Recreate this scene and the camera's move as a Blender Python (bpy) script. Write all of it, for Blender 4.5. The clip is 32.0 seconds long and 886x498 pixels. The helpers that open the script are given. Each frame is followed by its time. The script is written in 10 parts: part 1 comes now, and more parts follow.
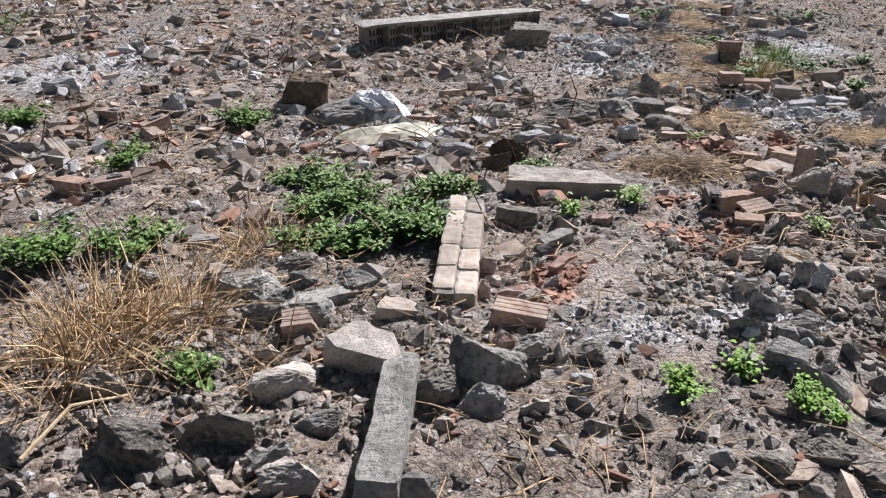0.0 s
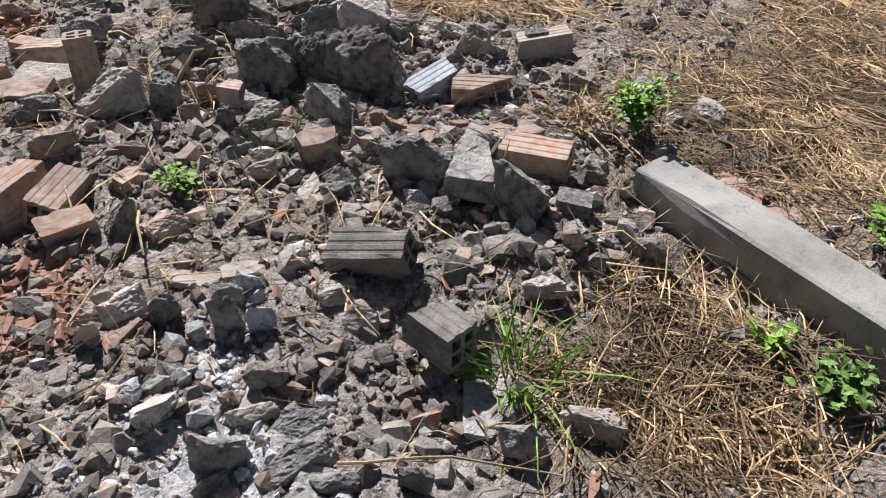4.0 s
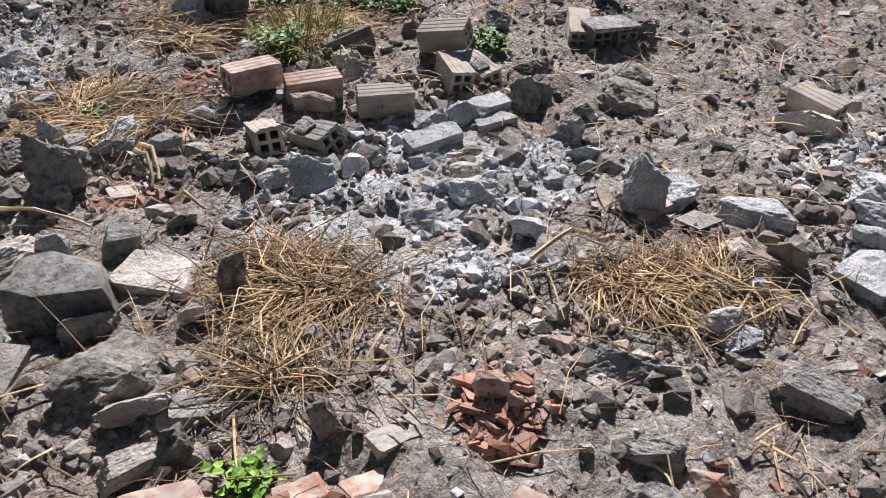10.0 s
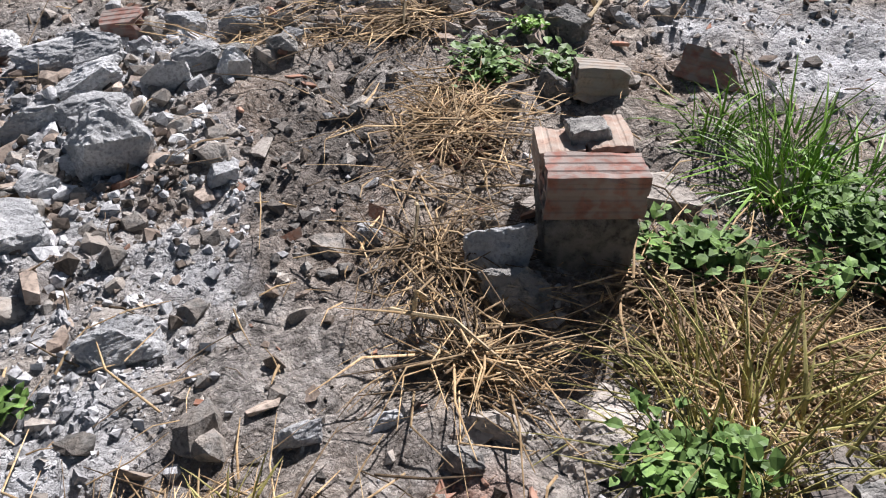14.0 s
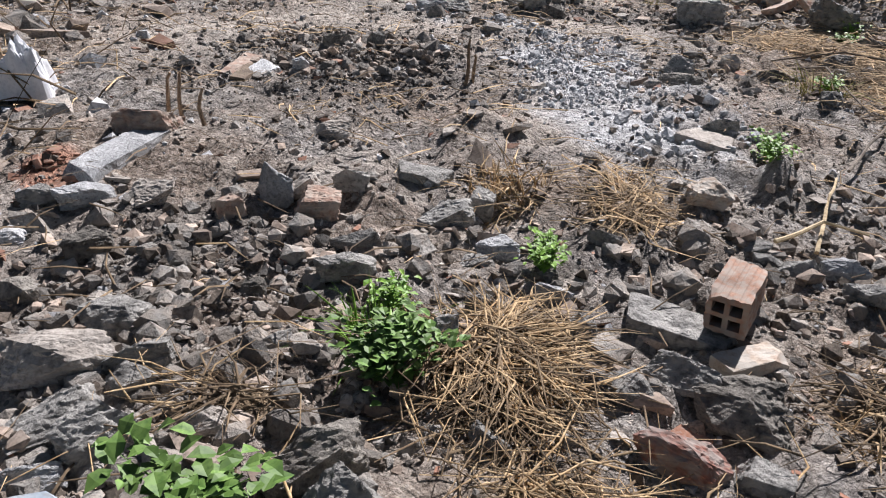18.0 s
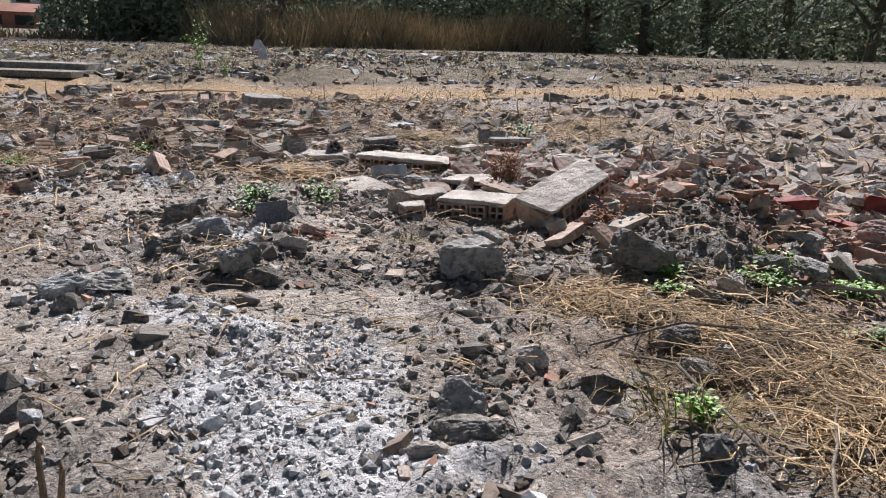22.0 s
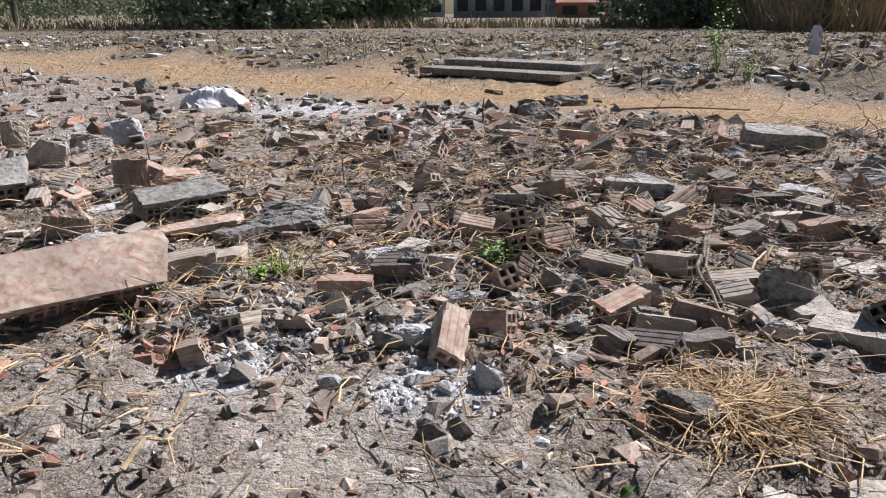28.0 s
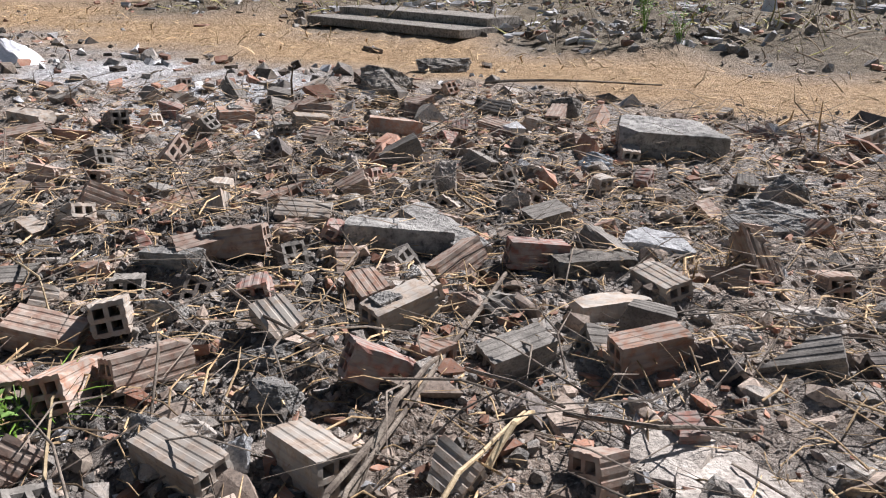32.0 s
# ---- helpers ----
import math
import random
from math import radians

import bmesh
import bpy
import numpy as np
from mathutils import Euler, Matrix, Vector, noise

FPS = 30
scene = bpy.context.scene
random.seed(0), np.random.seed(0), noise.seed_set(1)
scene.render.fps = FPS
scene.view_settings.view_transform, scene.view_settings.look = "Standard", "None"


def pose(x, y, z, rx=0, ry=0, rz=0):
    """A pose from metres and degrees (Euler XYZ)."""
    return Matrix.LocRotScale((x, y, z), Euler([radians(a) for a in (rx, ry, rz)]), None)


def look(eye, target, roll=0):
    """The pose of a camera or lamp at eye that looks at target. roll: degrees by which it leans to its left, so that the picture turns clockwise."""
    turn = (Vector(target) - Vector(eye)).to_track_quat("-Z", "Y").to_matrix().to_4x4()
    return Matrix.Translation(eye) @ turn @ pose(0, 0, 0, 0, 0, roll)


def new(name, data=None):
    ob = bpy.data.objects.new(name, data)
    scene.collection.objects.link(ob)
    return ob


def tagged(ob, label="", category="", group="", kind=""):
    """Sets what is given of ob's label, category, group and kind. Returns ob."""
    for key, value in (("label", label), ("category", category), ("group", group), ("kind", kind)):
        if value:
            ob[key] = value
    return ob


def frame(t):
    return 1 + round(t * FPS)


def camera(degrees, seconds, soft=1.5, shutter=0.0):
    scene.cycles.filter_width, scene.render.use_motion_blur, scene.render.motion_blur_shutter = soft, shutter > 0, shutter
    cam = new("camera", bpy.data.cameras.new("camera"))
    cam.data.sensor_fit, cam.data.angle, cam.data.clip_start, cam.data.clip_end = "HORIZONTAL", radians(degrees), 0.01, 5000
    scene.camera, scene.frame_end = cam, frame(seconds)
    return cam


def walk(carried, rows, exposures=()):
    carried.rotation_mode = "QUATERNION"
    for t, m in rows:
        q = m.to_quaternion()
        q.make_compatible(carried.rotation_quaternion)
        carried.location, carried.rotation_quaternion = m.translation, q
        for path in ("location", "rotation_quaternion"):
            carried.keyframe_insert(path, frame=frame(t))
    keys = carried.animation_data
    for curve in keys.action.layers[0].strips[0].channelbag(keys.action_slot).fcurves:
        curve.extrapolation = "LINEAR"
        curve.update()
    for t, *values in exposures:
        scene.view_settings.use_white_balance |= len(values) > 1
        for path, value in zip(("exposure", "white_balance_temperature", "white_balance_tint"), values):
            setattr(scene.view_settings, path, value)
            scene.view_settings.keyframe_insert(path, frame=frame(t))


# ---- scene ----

# camera and walk
cam = camera(60.29, 32.0, soft=1.1)
PATH = [
    (0, (-2.973, -5.825, 1.345), (-2.760, -4.037, 0.475), -0.94),
    (0.5, (-2.847, -5.642, 1.341), (-2.516, -3.881, 0.451), -0.78),
    (1, (-2.748, -5.415, 1.252), (-2.188, -3.748, 0.298), -1.73),
    (1.5, (-2.675, -5.156, 1.249), (-2.047, -3.549, 0.237), -1.87),
    (2, (-2.507, -4.896, 1.147), (-1.826, -3.341, 0.089), 0.50),
    (2.5, (-2.355, -4.682, 1.169), (-1.504, -3.227, 0.092), 2.31),
    (3, (-2.272, -4.572, 1.138), (-1.224, -3.308, -0.004), 1.86),
    (3.5, (-2.242, -4.485, 1.138), (-1.020, -3.477, -0.083), 1.70),
    (4, (-2.150, -4.413, 1.109), (-0.774, -3.719, -0.167), 1.78),
    (4.5, (-2.028, -4.338, 1.092), (-0.535, -4.007, -0.197), 2.51),
    (6.5, (-1.586, -3.776, 1.036), (0.017, -3.810, -0.159), 2.88),
    (7, (-1.546, -3.645, 1.029), (0.070, -3.519, -0.144), 3.53),
    (7.5, (-1.543, -3.439, 1.074), (0.053, -3.103, -0.084), 2.69),
    (8, (-1.537, -3.294, 1.070), (-0.053, -2.627, -0.093), 1.91),
    (8.5, (-1.437, -3.097, 1.043), (-0.080, -2.196, -0.117), 0.82),
    (9, (-1.351, -2.929, 1.061), (-0.077, -1.920, -0.105), 1.03),
    (9.5, (-1.314, -2.701, 1.034), (-0.083, -1.672, -0.160), 2.52),
    (10, (-1.282, -2.482, 1.038), (-0.164, -1.352, -0.177), 1.95),
    (10.5, (-1.144, -2.272, 0.999), (-0.160, -1.010, -0.201), 1.34),
    (11, (-1.004, -2.063, 0.972), (-0.085, -0.761, -0.236), 1.66),
    (11.5, (-0.890, -1.832, 0.960), (-0.008, -0.523, -0.268), 1.30),
    (12, (-0.752, -1.604, 0.876), (-0.062, -0.155, -0.317), 1.66),
    (12.5, (-0.586, -1.374, 0.904), (-0.125, 0.178, -0.270), 0.91),
    (13, (-0.493, -1.165, 0.833), (0.023, 0.342, -0.376), 1.40),
    (13.5, (-0.419, -0.931, 0.819), (0.079, 0.538, -0.444), 0.98),
    (14, (-0.377, -0.658, 0.818), (0.088, 0.796, -0.475), -0.53),
    (14.5, (-0.305, -0.413, 0.865), (0.215, 1.049, -0.397), -1.64),
    (16.5, (-0.126, 0.627, 0.762), (0.675, 2.013, -0.437), 5.71),
    (17, (-0.054, 0.866, 0.775), (0.778, 2.269, -0.382), 5.95),
    (17.5, (0.035, 1.035, 0.777), (0.692, 2.575, -0.318), 4.15),
    (18, (0.142, 1.170, 0.830), (0.678, 2.845, -0.122), 2.95),
    (18.5, (0.222, 1.368, 0.862), (0.718, 3.141, 0.081), 2.57),
    (19, (0.274, 1.512, 0.884), (0.785, 3.333, 0.234), 1.02),
    (19.5, (0.387, 1.707, 0.904), (0.876, 3.565, 0.351), 0.90),
    (20, (0.509, 1.835, 0.930), (1.024, 3.711, 0.467), 0.40),
    (20.5, (0.617, 2.003, 0.892), (1.280, 3.838, 0.449), 0.23),
    (21, (0.699, 2.156, 0.883), (1.480, 3.934, 0.403), -0.10),
    (21.5, (0.862, 2.352, 0.873), (1.751, 4.067, 0.357), 0.95),
    (22, (0.964, 2.473, 0.879), (2.050, 4.065, 0.343), 1.82),
    (22.5, (1.029, 2.652, 0.865), (2.357, 4.036, 0.300), 1.07),
    (23, (1.132, 2.855, 0.838), (2.491, 4.180, 0.207), 1.15),
    (23.5, (1.296, 3.060, 0.872), (2.581, 4.459, 0.247), 2.29),
    (24, (1.416, 3.271, 0.893), (2.696, 4.684, 0.287), 3.48),
    (24.5, (1.489, 3.471, 0.919), (2.724, 4.915, 0.297), 3.05),
    (25, (1.612, 3.677, 0.921), (2.679, 5.239, 0.270), 2.59),
    (25.5, (1.727, 3.889, 0.948), (2.634, 5.556, 0.316), 3.47),
    (26, (1.776, 4.124, 0.985), (2.552, 5.866, 0.379), 2.83),
    (26.5, (1.847, 4.346, 0.975), (2.376, 6.183, 0.388), 0.74),
    (28.5, (2.328, 5.320, 0.945), (2.055, 7.210, 0.352), 0.94),
    (29, (2.423, 5.532, 0.936), (2.126, 7.423, 0.358), 1.74),
    (29.5, (2.490, 5.718, 0.947), (2.173, 7.621, 0.420), 0.54),
    (30, (2.599, 5.872, 0.925), (2.250, 7.769, 0.397), -0.08),
    (30.5, (2.685, 6.032, 0.891), (2.491, 7.936, 0.310), -0.20),
    (31, (2.756, 6.248, 0.874), (2.689, 8.156, 0.280), -0.70),
    (31.5, (2.897, 6.479, 0.852), (2.766, 8.366, 0.201), -0.31),
    (32, (3.080, 6.634, 0.935), (2.980, 8.498, 0.217), 1.35),
]
walk(cam, [(t, look(e, g, r)) for t, e, g, r in PATH])


# daylight: hazy morning sun ahead and to the right of the walk, pale sky
SUN_DIR = Vector((0.50, 0.56, 0.68)).normalized()
world = bpy.data.worlds.new("sky")
scene.world = world
world.use_nodes = True
wn = world.node_tree
sky = wn.nodes.new("ShaderNodeTexSky")
sky.sky_type = "NISHITA"
sky.sun_disc = False
sky.sun_elevation = math.asin(SUN_DIR.z)
sky.sun_rotation = math.atan2(SUN_DIR.x, SUN_DIR.y)
sky.dust_density, sky.air_density, sky.ozone_density = 1.2, 1.0, 1.0
wn.links.new(sky.outputs[0], wn.nodes["Background"].inputs[0])
wn.nodes["Background"].inputs[1].default_value = 0.0275
sun = new("sun", bpy.data.lights.new("sun", "SUN"))
sun.data.energy, sun.data.angle, sun.data.color = 5.0, radians(0.6), (1.0, 0.965, 1.0)
sun.matrix_world = look(SUN_DIR * 50, (0, 0, 0))
scene.view_settings.exposure = 0.79


# ---- materials ----
def surface(name, c1, c2, c3=None, scale=6.0, fine=60.0, rough=0.9, bump=0.4, dist=0.01, vary=0.0, obj=True, metal=0.0, dust=None, wood=False):
    """A weathered surface: two scales of colour, optional dust lying on upward faces' hollows, fine relief."""
    m = bpy.data.materials.new(name)
    m.use_nodes = True
    nt = m.node_tree
    n, l = nt.nodes, nt.links
    bs = n["Principled BSDF"]
    bs.inputs["Roughness"].default_value = rough
    bs.inputs["Metallic"].default_value = metal
    bs.inputs["Specular IOR Level"].default_value = 0.25
    co = n.new("ShaderNodeNewGeometry").outputs["Position"]
    oi = n.new("ShaderNodeObjectInfo")
    shift = n.new("ShaderNodeVectorMath")
    shift.operation = "MULTIPLY_ADD"
    l.new(oi.outputs["Random"], shift.inputs[0])
    shift.inputs[1].default_value = (17, 31, 23)
    l.new(co, shift.inputs[2])
    if wood:
        st = n.new("ShaderNodeVectorMath")
        st.operation = "MULTIPLY"
        st.inputs[1].default_value = (0.12, 1, 1)
        l.new(shift.outputs[0], st.inputs[0])
        co = st.outputs[0]
    else:
        co = shift.outputs[0]
    big = n.new("ShaderNodeTexNoise")
    big.inputs["Scale"].default_value, big.inputs["Detail"].default_value = scale, 5
    small = n.new("ShaderNodeTexNoise")
    small.inputs["Scale"].default_value, small.inputs["Detail"].default_value = fine, 6
    l.new(co, big.inputs["Vector"])
    l.new(co, small.inputs["Vector"])
    r1 = n.new("ShaderNodeValToRGB")
    r1.color_ramp.elements[0].position, r1.color_ramp.elements[1].position = 0.36, 0.64
    r1.color_ramp.elements[0].color, r1.color_ramp.elements[1].color = (*c1, 1), (*c2, 1)
    l.new(big.outputs["Fac"], r1.inputs["Fac"])
    col = r1.outputs["Color"]
    mix = n.new("ShaderNodeMix")
    mix.data_type = "RGBA"
    r2 = n.new("ShaderNodeValToRGB")
    r2.color_ramp.elements[0].position, r2.color_ramp.elements[1].position = 0.46, 0.74
    l.new(small.outputs["Fac"], r2.inputs["Fac"])
    l.new(r2.outputs["Color"], mix.inputs["Factor"])
    l.new(col, mix.inputs["A"])
    mix.inputs["B"].default_value = (*(c3 or [a * 0.55 for a in c1]), 1)
    col = mix.outputs["Result"]
    if dust:
        g = n.new("ShaderNodeTexNoise")
        g.inputs["Scale"].default_value, g.inputs["Detail"].default_value = scale * 1.7, 8
        l.new(co, g.inputs["Vector"])
        r3 = n.new("ShaderNodeValToRGB")
        r3.color_ramp.elements[0].position, r3.color_ramp.elements[1].position = 0.38, 0.58
        l.new(g.outputs["Fac"], r3.inputs["Fac"])
        md = n.new("ShaderNodeMix")
        md.data_type = "RGBA"
        md.inputs["B"].default_value = (*dust, 1)
        l.new(r3.outputs["Color"], md.inputs["Factor"])
        l.new(col, md.inputs["A"])
        col = md.outputs["Result"]
    if vary:
        hs = n.new("ShaderNodeHueSaturation")
        if obj:
            src = oi.outputs["Random"]
        else:
            src = n.new("ShaderNodeNewGeometry").outputs["Random Per Island"]
        mr = n.new("ShaderNodeMapRange")
        mr.inputs["To Min"].default_value, mr.inputs["To Max"].default_value = 1 - vary, 1 + vary
        l.new(src, mr.inputs["Value"])
        l.new(mr.outputs["Result"], hs.inputs["Value"])
        l.new(col, hs.inputs["Color"])
        col = hs.outputs["Color"]
    stain = n.new("ShaderNodeTexNoise")
    stain.inputs["Scale"].default_value, stain.inputs["Detail"].default_value = scale * 0.35, 4
    l.new(co, stain.inputs["Vector"])
    ms = n.new("ShaderNodeMapRange")
    ms.inputs["From Min"].default_value, ms.inputs["From Max"].default_value = 0.3, 0.7
    ms.inputs["To Min"].default_value, ms.inputs["To Max"].default_value = 0.72, 1.2
    l.new(stain.outputs["Fac"], ms.inputs["Value"])
    hv = n.new("ShaderNodeHueSaturation")
    l.new(ms.outputs["Result"], hv.inputs["Value"])
    l.new(col, hv.inputs["Color"])
    l.new(hv.outputs["Color"], bs.inputs["Base Color"])
    if bump:
        b = n.new("ShaderNodeBump")
        b.inputs["Strength"].default_value, b.inputs["Distance"].default_value = bump, dist
        l.new(small.outputs["Fac"], b.inputs["Height"])
        grit = n.new("ShaderNodeTexNoise")
        grit.inputs["Scale"].default_value, grit.inputs["Detail"].default_value, grit.inputs["Roughness"].default_value = fine * 2.7, 4, 0.7
        l.new(co, grit.inputs["Vector"])
        g2 = n.new("ShaderNodeBump")
        g2.inputs["Strength"].default_value, g2.inputs["Distance"].default_value = bump, dist * 0.55
        l.new(grit.outputs["Fac"], g2.inputs["Height"])
        l.new(b.outputs["Normal"], g2.inputs["Normal"])
        l.new(g2.outputs["Normal"], bs.inputs["Normal"])
    return m


CONCRETE = surface("concrete", (0.17, 0.165, 0.155), (0.32, 0.308, 0.288), (0.085, 0.082, 0.078), 24, 120, 0.93, 0.9, 0.008, 0.28, dust=(0.36, 0.345, 0.32))
# sooty concrete of the chunks; on the steps its darkness stands for shade
CONCRETE_DARK = surface("burnt_shaded_concrete", (0.135, 0.122, 0.107), (0.25, 0.228, 0.20), (0.055, 0.05, 0.046), 24, 115, 0.93, 1.0, 0.009, 0.3, dust=(0.31, 0.285, 0.25))
LIME = surface("lime_mortar", (0.42, 0.425, 0.43), (0.60, 0.60, 0.60), (0.30, 0.30, 0.30), 20, 140, 0.95, 0.9, 0.007, 0.2)
PLASTER = surface("plaster", (0.40, 0.355, 0.31), (0.58, 0.53, 0.475), (0.27, 0.24, 0.21), 14, 110, 0.9, 0.7, 0.006, 0.2)
BRICK = surface("fired_clay", (0.34, 0.185, 0.125), (0.43, 0.265, 0.19), (0.27, 0.15, 0.105), 25, 170, 0.9, 0.4, 0.002, 0.22, dust=(0.38, 0.31, 0.26))
BRICK_RED = surface("red_clay", (0.28, 0.125, 0.095), (0.35, 0.19, 0.15), (0.20, 0.105, 0.085), 25, 170, 0.9, 0.4, 0.002, 0.22, dust=(0.32, 0.265, 0.235))
BRICK_DUSTY = surface("dusty_clay", (0.28, 0.18, 0.138), (0.38, 0.268, 0.21), (0.18, 0.115, 0.088), 25, 170, 0.92, 0.4, 0.002, 0.25, dust=(0.37, 0.305, 0.255))
BRICK_PALE = surface("pale_clay", (0.352, 0.277, 0.220), (0.458, 0.378, 0.304), (0.264, 0.207, 0.163), 22, 170, 0.92, 0.35, 0.002, 0.18, dust=(0.396, 0.361, 0.317))
KERB = surface("cast_kerb", (0.24, 0.235, 0.22), (0.34, 0.33, 0.305), (0.18, 0.18, 0.165), 9, 120, 0.93, 0.4, 0.004, 0.1, dust=(0.33, 0.315, 0.285))
BRICK_SOOT = surface("sooty_clay", (0.13, 0.115, 0.105), (0.22, 0.19, 0.17), (0.07, 0.062, 0.058), 25, 170, 0.92, 0.4, 0.002, 0.2)
BRICK_GREY = surface("mortared_clay", (0.186, 0.172, 0.153), (0.288, 0.265, 0.237), (0.121, 0.112, 0.098), 25, 170, 0.92, 0.5, 0.003, 0.2)
RED_PAINT = surface("red_paint", (0.20, 0.035, 0.03), (0.27, 0.06, 0.05), (0.14, 0.03, 0.028), 18, 120, 0.7, 0.3, 0.002, 0.1)
BLUE_PAINT = surface("blue_plaster", (0.29, 0.34, 0.39), (0.42, 0.455, 0.485), (0.25, 0.235, 0.22), 18, 120, 0.8, 0.4, 0.002, 0.1)
SLATE = surface("speckled_slab", (0.10, 0.115, 0.13), (0.16, 0.175, 0.19), (0.24, 0.25, 0.26), 14, 130, 0.85, 0.3, 0.002, 0.1)
WOOD = surface("grey_wood", (0.10, 0.075, 0.055), (0.20, 0.155, 0.115), (0.06, 0.045, 0.035), 20, 200, 0.9, 0.5, 0.003, 0.25)
STAKE_WOOD = surface("stake_wood", (0.24, 0.165, 0.11), (0.38, 0.28, 0.19), (0.13, 0.09, 0.06), 20, 200, 0.9, 0.5, 0.003, 0.25)
TWIG = surface("bare_twig", (0.13, 0.105, 0.085), (0.27, 0.23, 0.185), (0.07, 0.055, 0.045), 20, 200, 0.9, 0.4, 0.002, 0.4, obj=False)
STRAW_MAT = surface("dry_straw", (0.40, 0.27, 0.14), (0.62, 0.46, 0.27), (0.24, 0.15, 0.075), 30, 160, 0.75, 0.2, 0.001, 0.5, obj=False)
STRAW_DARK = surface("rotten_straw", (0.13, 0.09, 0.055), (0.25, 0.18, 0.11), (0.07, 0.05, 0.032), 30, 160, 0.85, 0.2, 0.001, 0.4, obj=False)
STALK = surface("pale_stalk", (0.38, 0.29, 0.17), (0.52, 0.42, 0.27), (0.26, 0.19, 0.11), 30, 160, 0.7, 0.2, 0.001, 0.3)
TUFT_MIX = surface("half_dry_grass", (0.28, 0.26, 0.08), (0.42, 0.36, 0.15), (0.20, 0.20, 0.05), 30, 160, 0.7, 0.2, 0.001, 0.4, obj=False)
LEAF = surface("green_leaf", (0.09, 0.165, 0.035), (0.18, 0.29, 0.075), (0.055, 0.12, 0.025), 30, 120, 0.55, 0.1, 0.001, 0.35, obj=False)
LEAF_BRIGHT = surface("young_leaf", (0.13, 0.27, 0.03), (0.25, 0.40, 0.07), (0.09, 0.19, 0.025), 30, 120, 0.5, 0.1, 0.001, 0.3, obj=False)
LEAF_BROWN = surface("withered_leaf", (0.22, 0.10, 0.05), (0.34, 0.17, 0.09), (0.13, 0.06, 0.035), 30, 120, 0.8, 0.1, 0.001, 0.3, obj=False)
# leaf green paled and greyed: distance haze is put into the colour
TREE_LEAF = surface("hazed_tree_leaf", (0.19, 0.235, 0.155), (0.29, 0.335, 0.215), (0.155, 0.20, 0.13), 0.6, 3, 0.7, 0.0, 0.001, 0.35, obj=False)
TREE_LEAF.node_tree.nodes["Principled BSDF"].inputs["Specular IOR Level"].default_value = 0.03
# reed colour lightened too, with the haze before the far trees in it
REED = surface("dry_reed", (0.26, 0.215, 0.14), (0.38, 0.30, 0.205), (0.195, 0.185, 0.11), 0.5, 4, 0.85, 0.0, 0.001, 0.35, obj=False)
PLASTIC = surface("white_sack", (0.72, 0.73, 0.76), (0.82, 0.82, 0.84), (0.62, 0.63, 0.66), 12, 90, 0.45, 0.3, 0.002)
FILM = surface("cloudy_film", (0.42, 0.40, 0.32), (0.55, 0.53, 0.44), (0.34, 0.31, 0.24), 20, 90, 0.35, 0.2, 0.002)


# ---- mesh makers ----
def part(name, bm, material, parent=None, label="", smooth=False):
    me = bpy.data.meshes.new(name)
    if smooth:
        for f in bm.faces:
            f.smooth = True
    bm.to_mesh(me)
    bm.free()
    me.materials.append(material)
    ob = new(name, me)
    if parent:
        ob.parent = parent
    return tagged(ob, label)


def raw(name, verts, faces, material, parent=None):
    me = bpy.data.meshes.new(name)
    me.from_pydata([tuple(v) for v in verts], [], [tuple(f) for f in faces])
    me.materials.append(material)
    ob = new(name, me)
    if parent:
        ob.parent = parent
    return ob


def vnoise(x, y, s):
    """Smooth noise between -1 and 1 over the plane, for single values or whole arrays."""
    x, y = np.asarray(x, float), np.asarray(y, float)
    ix, iy = np.floor(x).astype(np.int64), np.floor(y).astype(np.int64)
    fx, fy = x - ix, y - iy
    fx, fy = fx * fx * (3 - 2 * fx), fy * fy * (3 - 2 * fy)

    def spot(i, j):
        h = (i * 374761393 + j * 668265263 + s * 1274126177) & 0x7FFFFFFF
        h = ((h ^ (h >> 13)) * 1103515245) & 0x7FFFFFFF
        return ((h ^ (h >> 16)) & 0xFFFF) / 32767.5 - 1

    top = spot(ix, iy) * (1 - fx) + spot(ix + 1, iy) * fx
    low = spot(ix, iy + 1) * (1 - fx) + spot(ix + 1, iy + 1) * fx
    return top * (1 - fy) + low * fy


# heaps and hollows: x, y, half length, half width, turn, height
MOUND = []


def spot_shape(x, y, px, py, a, b, turn):
    c, s = math.cos(radians(turn)), math.sin(radians(turn))
    dx, dy = x - px, y - py
    return np.hypot((dx * c + dy * s) / a, (dy * c - dx * s) / b)


TRACK = [(-60, 46), (-30, 31), (-7.3, 19.2), (-4, 17.2), (0, 14.9), (2.6, 13.6), (4.3, 12.4), (6, 11.9), (9, 11.3), (14, 10.6), (22, 8.8), (45, 2)]


def track(x, y):
    """The bare straw-coloured track that crosses the far side of the field."""
    x, y = np.asarray(x, float), np.asarray(y, float)
    best = np.full(np.broadcast(x, y).shape, 9.0)
    for (x0, y0), (x1, y1) in zip(TRACK, TRACK[1:]):
        dx, dy = x1 - x0, y1 - y0
        u = np.clip(((x - x0) * dx + (y - y0) * dy) / (dx * dx + dy * dy), 0, 1)
        best = np.minimum(best, np.hypot(x - x0 - u * dx, y - y0 - u * dy))
    best = best + 0.22 * vnoise(x * 0.9, y * 0.9, 12)
    return np.clip((1.2 - best) / 0.35, 0, 1)


